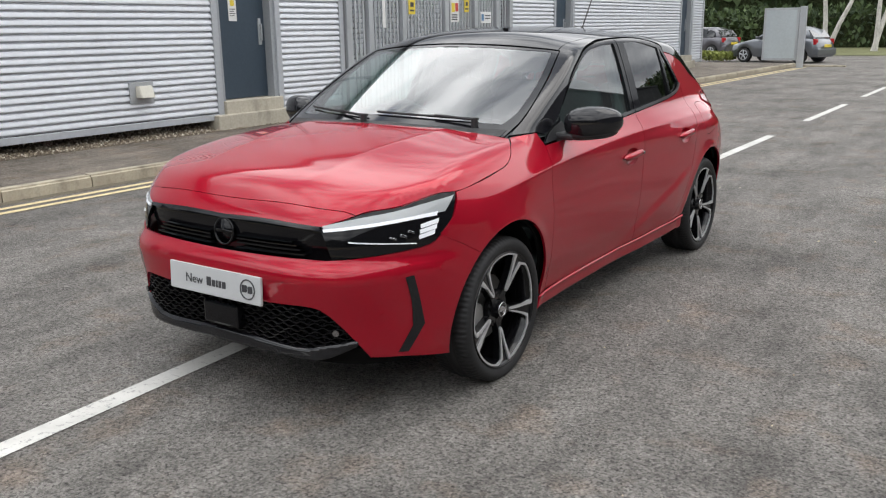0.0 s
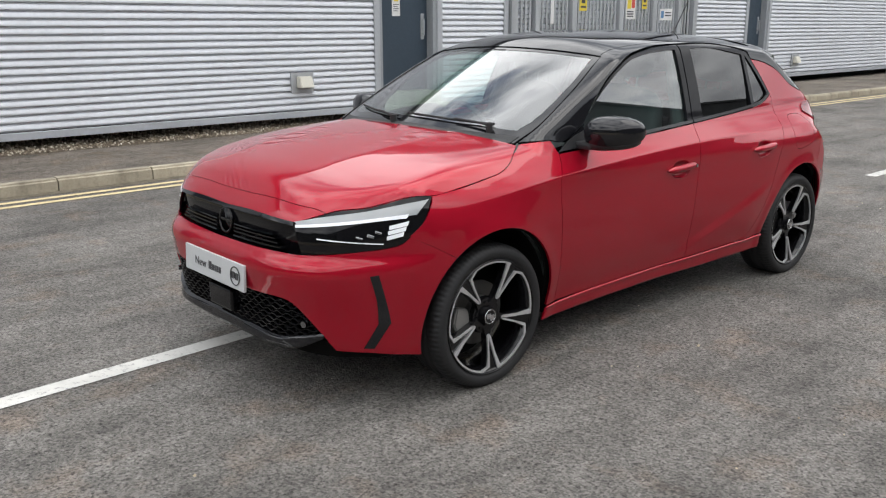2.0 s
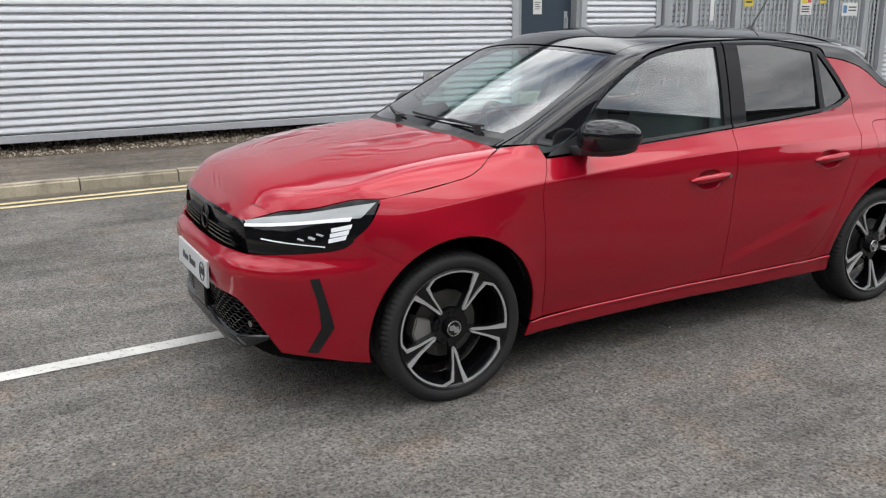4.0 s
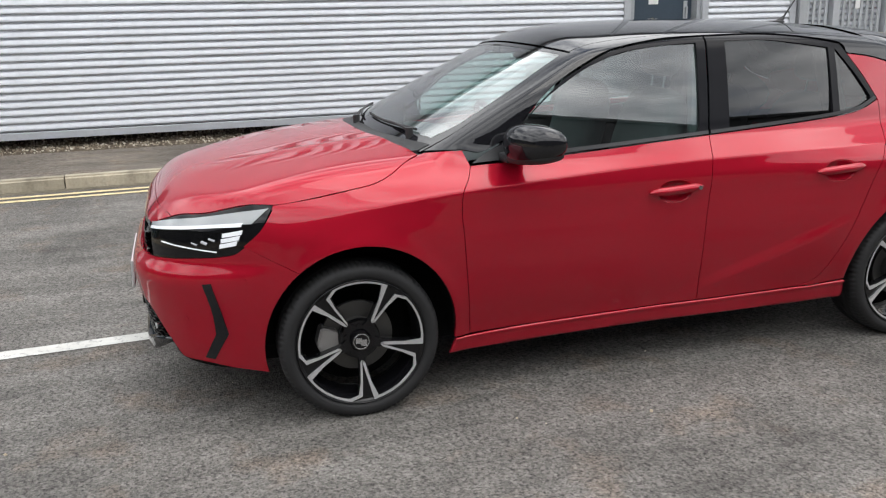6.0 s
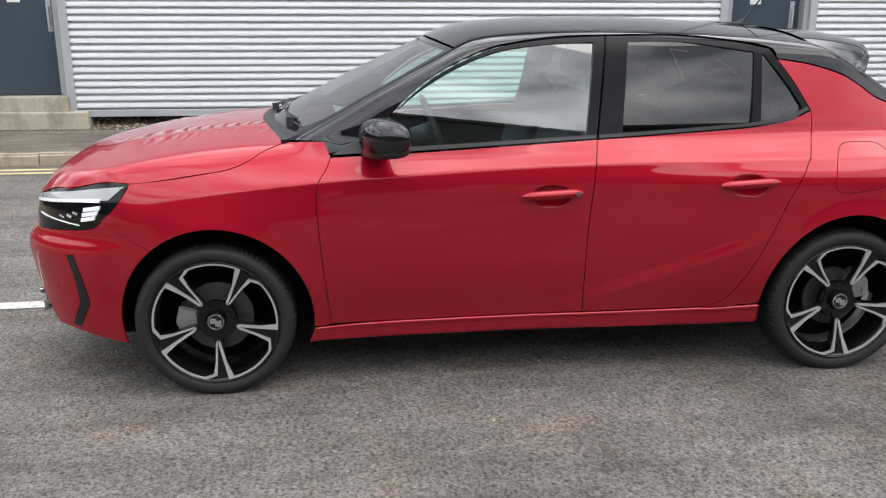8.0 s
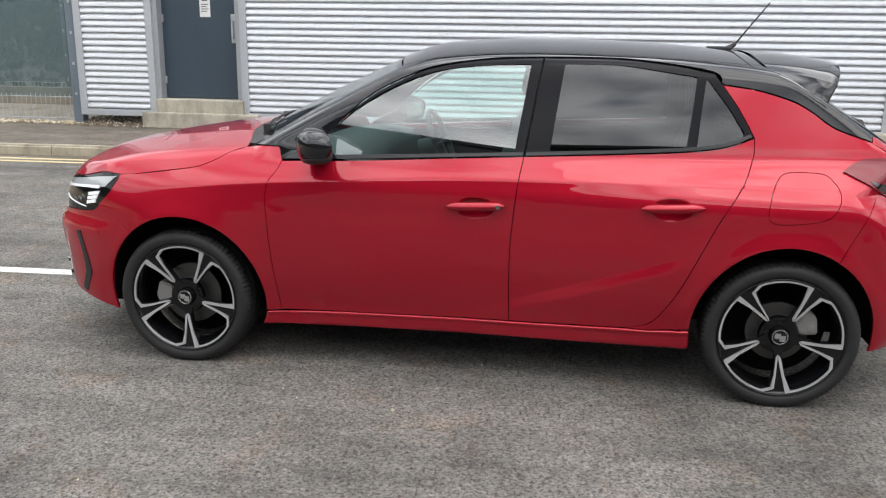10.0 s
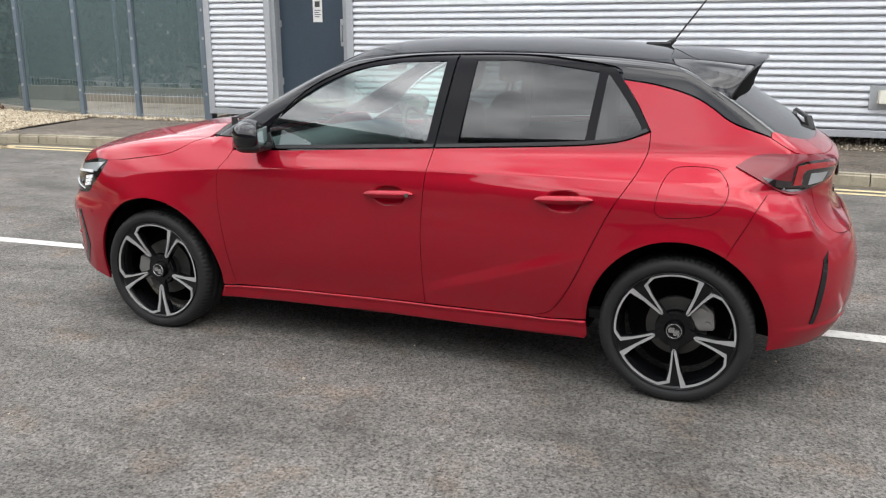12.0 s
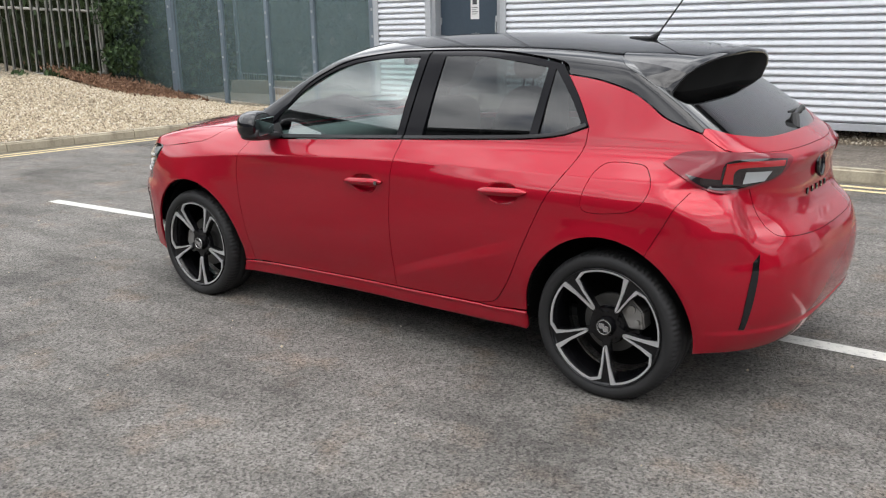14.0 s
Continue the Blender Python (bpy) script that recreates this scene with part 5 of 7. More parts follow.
for sgn in (1, -1):
    # wing
    shut3 = [top_to_side(*q) for q in SHUT[3:]]
    wing = [shut3, [shut3[-1], (0.36, 0.997), (0.445, 0.998)], [(0.445, 0.998), (0.468, 0.942)],
            [(0.468, 0.942), (0.45, 0.90), (0.418, 0.85), (0.409, 0.77), (0.414, 0.69), (0.425, 0.54), (0.447, 0.30), (0.449, 0.266)],
            [(0.449, 0.266), (0.388, 0.262)], arch_points(True, -6, 128.5), [arch_points(True, -6, 128.5)[-1], (-0.33, 0.668), (-0.408, 0.712)],
            [(-0.408, 0.712), (-0.345, 0.768), (-0.297, 0.835)], [(-0.297, 0.835), shut3[0]]]
    fine_cell = 0.0105 if sgn > 0 else 0.022      # the far side is never seen from near
    panel("front_wing", wing, on_side, M_RED, car, sgn, gap=0.0011, cell=fine_cell, ridge=True)
    # front door
    low = [(1.479, 0.289), (1.0, 0.279), (0.453, 0.268)]
    fdoor = [[(0.468, 0.942), (0.62, 0.948), (0.8, 0.956), (1.2, 0.98), (1.517, 0.997)], [(1.517, 0.997), (1.502, 0.9), (1.493, 0.82), (1.478, 0.64), (1.476, 0.45), (1.479, 0.289)], low,
             [(0.449, 0.268), (0.447, 0.30), (0.425, 0.54), (0.414, 0.69), (0.409, 0.77), (0.418, 0.85), (0.45, 0.90), (0.468, 0.942)]]
    fdoor[2] = low[:-1] + [(0.449, 0.268)]
    front_door = panel("front_door", fdoor, on_side, M_RED, car, sgn, holes=[cup_outline(*GRIPS["front_door"])], cell=fine_cell, ridge=True)
    tail = [(2.435, 1.094), (2.432, 1.02), (2.405, 0.945), (2.37, 0.884), (2.31, 0.784), (2.225, 0.60), (2.17, 0.48), (2.115, 0.385), (2.06, 0.325), (1.97, 0.300)]
    belt = [(1.517, 0.997), (2.0, 1.022), (2.2, 1.036), (2.33, 1.056), (2.435, 1.094)]
    rdoor = [belt, tail, [(1.97, 0.300), (1.7, 0.294), (1.479, 0.289)], fdoor[1][::-1]]
    rear_door = panel("rear_door", rdoor, on_side, M_RED, car, sgn, holes=[cup_outline(*GRIPS["rear_door"])], cell=fine_cell, ridge=True)
    # sill
    panel("sill", [[(0.385, 0.258), (0.7, 0.272), (1.479, 0.287), (1.97, 0.298)], [(1.97, 0.298), (2.06, 0.296), (2.226, 0.306)], [(2.226, 0.306), (2.232, 0.245), (2.222, 0.222)], [(2.222, 0.222), (1.3, 0.212), (0.36, 0.196)], [(0.36, 0.196), (0.385, 0.258)]], on_side, M_RED, car, sgn, lift=0.004, cell=0.009 if sgn > 0 else 0.02, relief=lambda q: 0.006 * np.exp(-(((q[:, 1] - 0.262 - 0.021 * (q[:, 0] - 0.5)) / 0.009) ** 2)))
    # quarter panel and fuel flap
    fuel = [[(2.62, 0.972), (2.70, 0.966), (2.735, 0.94), (2.757, 0.90), (2.748, 0.85), (2.707, 0.806), (2.62, 0.786), (2.53, 0.780), (2.497, 0.792), (2.488, 0.82), (2.50, 0.89), (2.522, 0.94), (2.555, 0.966), (2.62, 0.972)]]
    top_red = [(2.89, 1.087), (2.747, 1.137), (2.66, 1.195), (2.58, 1.238), (2.45, 1.276), (2.341, 1.293), (2.302, 1.298)]
    back = arch_points(False, 179, 60)
    quarter = [[(2.302, 1.298), (2.37, 1.205), (2.435, 1.094)], tail, [(1.97, 0.300), (2.06, 0.297), back[0]], back,
               [back[-1], *SEAM[::-1]], [SEAM[0], (2.955, 0.89)], [(2.955, 0.89), (3.0, 0.90)], [(3.0, 0.90), (3.02, 0.96), (2.985, 1.03)], [(2.985, 1.03), (2.89, 1.087)], top_red]
    qp = panel("quarter_panel", quarter, on_side, M_RED, car, sgn, holes=[fuel] if sgn > 0 else (), cell=fine_cell, ridge=True)
    if sgn > 0:
        panel("fuel_flap", fuel, on_side, M_RED, qp, sgn, gap=0.0008, cell=fine_cell, ridge=True)
    # dark shell behind the joints and door cards
    shell = [[(-0.2, 0.80), (0.0, 0.86), (0.4, 0.92), (1.2, 0.965), (2.3, 1.03)], [(2.3, 1.03), (2.55, 1.2), (2.88, 1.04), (2.88, 0.72)], [(2.88, 0.72)] + arch_points(False, 45, 178), [arch_points(False, 45, 178)[-1], (0.40, 0.25)], arch_points(True, 0, 125), [arch_points(True, 0, 125)[-1], (-0.2, 0.80)]]
    panel("inner_shell", shell, on_side, M_MATT, car, sgn, lift=-0.035, cell=0.05)
    # window frames and glass
    fframe = [[(0.468, 0.946), (0.53, 0.985), (0.659, 1.05), (0.75, 1.142), (0.868, 1.236), (1.0, 1.304), (1.12, 1.348), (1.3, 1.377), (1.47, 1.389), (1.574, 1.392)], [(1.574, 1.392), (1.517, 1.0)], [(1.517, 1.0), (1.2, 0.984), (0.8, 0.96), (0.62, 0.952), (0.468, 0.946)]]
    fglass = [[(0.70, 0.978), (0.665, 1.035), (0.70, 1.082), (0.76, 1.138)], [(0.76, 1.138), (0.831, 1.193), (0.97, 1.272), (1.124, 1.328), (1.3, 1.353), (1.522, 1.365)], [(1.522, 1.365), (1.474, 1.016)], [(1.474, 1.016), (1.1, 0.995), (0.70, 0.978)]]
    ff = panel("window_frame", fframe, on_side, M_SURROUND, front_door, sgn, holes=[fglass], gap=0.003, label="gloss black window surround")
    panel("window_pane", fglass, on_side, M_GLASS, front_door, sgn, lift=-0.009, gap=-0.010, deep=0.0, cell=0.04, label="clear green-tinted side glass", fair=SIDE_PANE)
    rframe = [[(1.520, 1.0), (1.578, 1.392)], [(1.578, 1.392), (1.862, 1.393), (2.1, 1.372), (2.272, 1.342)], [(2.272, 1.342), (2.36, 1.222), (2.425, 1.115), (2.432, 1.10)], [(2.432, 1.10), (2.33, 1.060), (2.2, 1.040), (2.0, 1.026), (1.520, 1.0)]]
    rglass = [[(1.625, 1.024), (1.668, 1.368)], [(1.668, 1.368), (1.9, 1.364), (2.20, 1.325)], [(2.20, 1.325), (2.168, 1.040)], [(2.168, 1.040), (1.9, 1.036), (1.625, 1.024)]]
    qglass = [[(2.212, 1.043), (2.240, 1.318)], [(2.240, 1.318), (2.33, 1.205), (2.392, 1.112)], [(2.392, 1.112), (2.385, 1.085), (2.333, 1.064), (2.212, 1.043)]]
    panel("window_frame", rframe, on_side, M_SURROUND, rear_door, sgn, holes=[rglass, qglass], gap=0.003, label="gloss black window surround")
    panel("window_pane", rglass, on_side, M_PRIVACY, rear_door, sgn, lift=-0.009, gap=-0.010, deep=0.0, cell=0.04, label="dark privacy glass", fair=REAR_PANE)
    panel("window_pane", qglass, on_side, M_PRIVACY, rear_door, sgn, lift=-0.009, gap=-0.010, deep=0.0, cell=0.04, label="small dark quarter light", fair=REAR_PANE)
    # waist strip
    panel("waist_strip", [[(0.72, 0.958), (1.2, 0.984), (1.512, 1.0)], [(1.512, 1.0), (1.514, 1.014)], [(1.514, 1.014), (1.2, 0.998), (0.70, 0.974)], [(0.70, 0.974), (0.72, 0.958)]], on_side, M_SATIN, front_door, sgn, lift=0.006, gap=0.0, deep=0.01)
    panel("waist_strip", [[(1.524, 1.0), (2.0, 1.026), (2.2, 1.04), (2.33, 1.06), (2.425, 1.096)], [(2.425, 1.096), (2.415, 1.108)], [(2.415, 1.108), (2.33, 1.074), (2.2, 1.054), (2.0, 1.04), (1.526, 1.014)], [(1.526, 1.014), (1.524, 1.0)]], on_side, M_SATIN, rear_door, sgn, lift=0.006, gap=0.0, deep=0.01)
    # pillars and roof rail
    def dense(points):
        return [*map(tuple, spline(points, 0.03)), points[-1]]

    rail_side = [(0.445, 1.0), (0.53, 0.99), (0.659, 1.055), (0.75, 1.147), (0.868, 1.241), (1.0, 1.309), (1.12, 1.353), (1.3, 1.382), (1.47, 1.394), (1.862, 1.397), (2.1, 1.377), (2.275, 1.346), (2.302, 1.302)]
    rail_low = [(q[0], arc(*[float(z) for z in on_side(np.array([q[0]]), np.array([q[1]]))[0][1:]])) for q in dense(rail_side) + dense([(u, w + 0.003) for u, w in top_red[::-1]])[1:]]

    def to_arc(u, v):
        q = on_top(np.array([u]), np.array([v]))[0]
        return (u, arc(float(q[1]), float(q[2])))

    rail_top = [to_arc(*q) for q in dense(HATCH[::-1])]
    rail_mid = [to_arc(*q) for q in dense(DITCH[::-1])]
    rail_front = [to_arc(*q) for q in dense([(0.965, 0.585), (0.85, 0.615), (0.70, 0.648), (0.45, 0.675), (0.31, 0.665)])]
    panel("roof_rail", [rail_low, [rail_low[-1], rail_top[0]], rail_top, [rail_top[-1], rail_mid[0]], rail_mid, [rail_mid[-1], rail_front[0]], rail_front, [rail_front[-1], rail_low[0]]], on_arc, M_GLOSS, car, sgn, label="gloss black pillar and roof rail")


# ---- nose: bumper, grille, lamps ----
def fr(u, v, w):
    return (float(round_front(u, v)), w)


def fv(v, w):
    return (float(from_front(np.array([v]), np.array([w]))[0]), w)


def rr(u, v, w):
    return (float(round_rear(u, v)), w)


def rv(v, w):
    return (float(from_rear(np.array([v]), np.array([w]))[0]), w)


def mirrored(segs):
    """A closed outline from its half, in which the first number is the way round."""
    return segs + [[(-a, b) for a, b in s[::-1]] for s in segs[::-1]]


def on_front_both(a, b):
    a = np.asarray(a, float)
    p = on_front(np.abs(a), b)
    p[..., 1] *= np.where(a < 0, -1, 1)
    return p


def on_rear_both(a, b):
    a = np.asarray(a, float)
    p = on_rear(np.abs(a), b)
    p[..., 1] *= np.where(a < 0, -1, 1)
    return p


VISOR_TOP = [fv(0.0, 0.768), fv(0.24, 0.773), fv(0.484, 0.764)]
VISOR_LOW = [fv(0.0, 0.637), fv(0.15, 0.639), fv(0.30, 0.643), fv(0.442, 0.646), fr(-0.751, 0.541, 0.646), fr(-0.623, 0.678, 0.659), fr(-0.465, 0.779, 0.677), fr(-0.408, 0.803, 0.710)]
NOSE_TOP = [fr(u, v, float(on_top(np.array([u]), np.array([v]))[0][2]) + 0.001) for u, v in [*map(tuple, spline(half[0], 0.04)), half[0][-1]]]
panel("nose_panel", mirrored([NOSE_TOP, [NOSE_TOP[-1], VISOR_TOP[-1]], VISOR_TOP[::-1]]), on_front_both, M_RED, car)
panel("bonnet_slam_panel", both_halves([[(u - 0.02, v) for u, v in half[0]], [(-0.67, 0.58), (-0.62, 0.55)], [(-0.62, 0.55), (-0.66, 0.4), (-0.68, 0.0)]]), on_top, M_RED, car, lift=-0.007, gap=0.0, deep=0.004)
panel("lamp_shelf", both_halves([[(-0.69, 0.0), (-0.66, 0.56)], [(-0.66, 0.56), (-0.55, 0.69), (-0.41, 0.765), (-0.29, 0.793)], [(-0.29, 0.793), (-0.28, 0.77)], [(-0.28, 0.77), (-0.40, 0.735), (-0.54, 0.65), (-0.62, 0.56), (-0.64, 0.0)]]), on_top, M_RED, car, lift=-0.008, gap=0.0, deep=0.003)
arch_f = [fr(*on_side(np.array([u]), np.array([w]))[0]) for u, w in arch_points(True, 128.5, 193)]
LOW_EDGE = [fr(-0.36, 0.79, 0.218), fr(-0.542, 0.735, 0.252), fr(-0.662, 0.64, 0.266)]
LOW_MOUTH = [fr(-0.70, 0.607, 0.332), fr(-0.737, 0.56, 0.40), fr(-0.768, 0.505, 0.455), fr(-0.795, 0.44, 0.470), fr(-0.832, 0.268, 0.464), fv(0.0, 0.455)]
bumper_f = panel("front_bumper", mirrored([VISOR_LOW, [VISOR_LOW[-1], arch_f[0]], arch_f, [arch_f[-1], *LOW_EDGE], [LOW_EDGE[-1], LOW_MOUTH[0]], LOW_MOUTH]), on_front_both, M_RED, car, gap=0.0006)
LAMP_TOP = [fr(u, v, float(on_top(np.array([u]), np.array([v]))[0][2]) + 0.001) for u, v in dense(SHUT[:4])]
LAMP_END = [LAMP_TOP[-1], fr(-0.345, 0.809, 0.768), fr(-0.408, 0.803, 0.710)]
LAMP_IN = [fv(0.470, 0.764), fv(0.50, 0.72), fv(0.53, 0.646)]
visor = panel("grille", mirrored([VISOR_TOP[:1] + [fv(0.24, 0.773), fv(0.470, 0.764)], LAMP_IN, [LAMP_IN[-1], fv(0.442, 0.646), fv(0.30, 0.643), fv(0.15, 0.639), fv(0.0, 0.637)]]), on_front_both, M_GRILLE, car, lift=-0.008, gap=-0.004, label="gloss black grille panel", relief=lambda q: -0.045 * np.clip((0.765 - q[:, 1]) / 0.125, 0, 1))
panel("trim_strip", mirrored([[fv(0.0, 0.770), fv(0.24, 0.775), fv(0.474, 0.766)], [fv(0.474, 0.766), fv(0.478, 0.752)], [fv(0.478, 0.752), fv(0.24, 0.760), fv(0.0, 0.756)]]), on_front_both, M_GLOSS, visor, lift=-0.002, gap=0.0, cell=0.01)
for i, w in enumerate((0.648, 0.664, 0.680, 0.695)):
    wide = 0.42 - 0.018 * i
    for s in (1, -1):
        seg = [[fv(0.075, w), fv(0.25, w + 0.003), fv(wide, w + 0.006)], [fv(wide, w + 0.006), fv(wide, w + 0.012)], [fv(wide, w + 0.012), fv(0.25, w + 0.009), fv(0.075, w + 0.006)], [fv(0.075, w + 0.006), fv(0.075, w)]]
        panel("grille_bar", [[(a * s, b) for a, b in q] for q in seg], on_front_both, M_GRILLE, visor, lift=-0.012, gap=0.0, deep=0.03, cell=0.02)


bm = bmesh.new()
ring(bm, (0, -0.758, 0.700), 0.052, 0.0065, (0, -1, 0.12))
add_box(bm, (-0.05, -0.762, 0.694), (0.012, -0.752, 0.708), 0.003)
add_box(bm, (-0.012, -0.762, 0.694), (0.05, -0.752, 0.706), 0.003)
add_rod(bm, (0, -0.758, 0.70), (0, -0.70, 0.70), 0.05, 28)
part("badge", bm, M_GRILLE, visor, "round gloss black badge", smooth=True)

for s in (1, -1):
    flip = lambda segs: [[(a * s, b) for a, b in q] for q in segs]
    lamp = panel("headlamp", flip([[VISOR_TOP[-1], LAMP_TOP[0]], LAMP_TOP, LAMP_END, VISOR_LOW[4:][::-1], [VISOR_LOW[4], fv(0.53, 0.646)], LAMP_IN[::-1]]), on_front_both, M_LAMP_BLACK, car, lift=-0.004, gap=0.001, label="slim headlamp with black inside and white light strip")
    strip = [[fv(0.478, 0.768), fr(-0.649, 0.588, 0.794), fr(-0.532, 0.69, 0.814), fr(-0.413, 0.753, 0.834), fr(-0.305, 0.788, 0.846)], [fr(-0.305, 0.788, 0.846), fr(-0.37, 0.79, 0.792)], [fr(-0.37, 0.79, 0.792), fr(-0.49, 0.725, 0.784), fr(-0.64, 0.62, 0.767), fv(0.50, 0.752)], [fv(0.50, 0.752), fv(0.478, 0.764)]]
    panel("light_strip", flip(strip), on_front_both, M_LAMP_CLEAR, lamp, lift=0.0, gap=0.001, deep=0.006, label="grey-white upper light guide")
    thin = [[fv(0.49, 0.756), fr(-0.64, 0.617, 0.772), fr(-0.49, 0.725, 0.789), fr(-0.40, 0.778, 0.797)], [fr(-0.40, 0.778, 0.797), fr(-0.41, 0.778, 0.782)], [fr(-0.41, 0.778, 0.782), fr(-0.49, 0.728, 0.777), fr(-0.64, 0.622, 0.761), fv(0.495, 0.746)], [fv(0.495, 0.746), fv(0.49, 0.756)]]
    panel("daytime_light", flip(thin), on_front_both, M_DRL, lamp, lift=0.002, gap=0.0, deep=0.006, label="white daytime light strip")
    for j in range(3):
        w0, w1 = 0.764 - 0.0195 * j, 0.749 - 0.0195 * j
        a0, a1 = fr(-0.475 - 0.006 * j, 0.752, 0)[0], fr(-0.405 - 0.012 * j, 0.785, 0)[0]
        bar = [[(a0, w0 - 0.006), (a1, w0 + 0.008)], [(a1, w0 + 0.008), (a1 - 0.004, w1 + 0.006)], [(a1 - 0.004, w1 + 0.006), (a0, w1 - 0.006)], [(a0, w1 - 0.006), (a0, w0 - 0.006)]]
        panel("light_bar", flip(bar), on_front_both, M_DRL, lamp, lift=0.002, gap=0.0, deep=0.006, label="short white light bar")
    line = [[fr(-0.70, 0.587, 0.709), fr(-0.61, 0.68, 0.699), fr(-0.505, 0.753, 0.688)], [fr(-0.505, 0.753, 0.688), fr(-0.505, 0.753, 0.692)], [fr(-0.505, 0.753, 0.692), fr(-0.61, 0.68, 0.703), fr(-0.70, 0.587, 0.714)], [fr(-0.70, 0.587, 0.714), fr(-0.70, 0.587, 0.709)]]
    panel("light_line", flip(line), on_front_both, M_DRL, lamp, lift=0.001, gap=0.0, deep=0.005, label="thin white line in the lamp")
    for u, v, w, tall in ((-0.56, 0.684, 0.716, 0.006), (-0.525, 0.706, 0.722, 0.009), (-0.50, 0.722, 0.734, 0.007)):
        p = on_front(np.array([fr(u, v, w)[0]]), np.array([w]))[0]
        nn = normals(p[None])[0]
        bm = bmesh.new()
        add_box(bm, (-0.014, -0.003, -tall * 0.8), (0.014, 0.003, tall * 0.5), 0.002, pose(s * (p[1] - nn[1] * 0.0015), p[0] - nn[0] * 0.0015, w, -20, 18 * s, math.degrees(math.atan2(s * nn[1], -nn[0]))))
        part("reflector", bm, M_CHROME, lamp, "dark chrome lamp reflector")
    # upright vents at the corners
    slot = [[fr(-0.556, 0.734, 0.572), fr(-0.528, 0.752, 0.576)], [fr(-0.528, 0.752, 0.576), fr(-0.508, 0.763, 0.48), fr(-0.487, 0.769, 0.378)], [fr(-0.487, 0.769, 0.378), fr(-0.543, 0.730, 0.274)], [fr(-0.543, 0.730, 0.274), fr(-0.575, 0.706, 0.277)], [fr(-0.575, 0.706, 0.277), fr(-0.528, 0.742, 0.376)], [fr(-0.528, 0.742, 0.376), fr(-0.535, 0.744, 0.47), fr(-0.556, 0.734, 0.572)]]
    panel("corner_vent", flip(slot), on_front_both, M_GLOSS, bumper_f, lift=0.003, gap=0.0, deep=0.008, cell=0.01, label="narrow gloss black corner vent")
    for th, w in ((fr(-0.62, 0.67, 0.45)[0], 0.43), (fr(-0.41, 0.80, 0.6)[0], 0.585)):
        bm = bmesh.new()
        p = on_front(np.array([th]), np.array([w]))[0]
        nn = normals(p[None])[0]
        c = Vector((s * p[1], p[0], p[2]))
        add_rod(bm, c - Vector((s * nn[1], nn[0], nn[2])) * 0.004, c + Vector((s * nn[1], nn[0], nn[2])) * 0.0025, 0.011, 12)
        part("parking_sensor", bm, M_RED, bumper_f)

# lower grille with wavy bars, and the lip below it
MOUTH = [[fv(0.0, 0.470), fr(-0.83, 0.268, 0.475), fr(-0.79, 0.45, 0.478), fr(-0.73, 0.565, 0.415), fr(-0.69, 0.612, 0.335)], [fr(-0.69, 0.612, 0.335), fr(-0.74, 0.53, 0.285), fv(0.38, 0.270), fv(0.142, 0.280), fv(0.0, 0.282)]]
mouth = panel("lower_grille", mirrored(MOUTH), on_front_both, M_MATT, car, lift=-0.035, gap=-0.01, deep=0.0, cell=0.03, label="black lower grille with wavy bars")


def mouth_half(w):
    """How far round the lower grille reaches at a height."""
    return float(np.interp(w, (0.28, 0.30, 0.34, 0.41, 0.455, 0.47), (fv(0.42, 0.3)[0], fr(-0.74, 0.53, 0)[0], fr(-0.695, 0.6, 0)[0], fr(-0.735, 0.555, 0)[0], fr(-0.775, 0.49, 0)[0], fr(-0.80, 0.4, 0)[0])))


for i, w in enumerate(np.arange(0.292, 0.462, 0.0175)):
    lim = mouth_half(w)
    th = np.linspace(-lim, lim, 161)
    wave = w + 0.0045 * np.sin(th * 2 * np.pi / 0.052 + (i % 2) * np.pi)
    p = on_front_both(th, wave)
    nn = normals(p)
    verts, faces = [], []
    for q, m in zip(p, nn):
        for out, up in ((-0.012, -0.0035), (-0.006, -0.002), (-0.006, 0.002), (-0.012, 0.0035), (-0.03, 0.0)):
            r = q + m * out
            verts.append((r[1], r[0], r[2] + up))
    for j in range(len(p) - 1):
        for c in range(5):
            faces.append((5 * j + c, 5 * j + (c + 1) % 5, 5 * j + 5 + (c + 1) % 5, 5 * j + 5 + c))
    mesh_object("wavy_bar", verts, faces, M_GRILLE, mouth)
bm = bmesh.new()
for i, w in enumerate(np.arange(0.30, 0.45, 0.0175)):
    lim = mouth_half(w) - 0.02
    th = np.arange(-lim, lim, 0.052) + (0.026 if i % 2 else 0)
    for a in th[np.abs(th) < lim]:
        q = on_front_both(np.array([a]), np.array([w]))[0]
        add_box(bm, (q[1] - 0.003, q[0] + 0.012, w - 0.004), (q[1] + 0.003, q[0] + 0.03, w + 0.0135))
tagged(part("mesh_link", bm, M_MATT, mouth), kind="stuff")
box("radar_cover", (-0.1, -0.812, 0.325), (0.1, -0.77, 0.42), M_GRILLE, mouth, 0.01, "plain black sensor cover")
for s in (1, -1):
    q = on_front(np.array([fr(-0.735, 0.54, 0)[0]]), np.array([0.375]))[0]
    bm = bmesh.new()
    add_rod(bm, (s * q[1], q[0] + 0.01, 0.372), (s * (q[1] + 0.006), q[0] - 0.008, 0.372), 0.013, 12)
    part("parking_sensor", bm, M_CHROME, mouth)

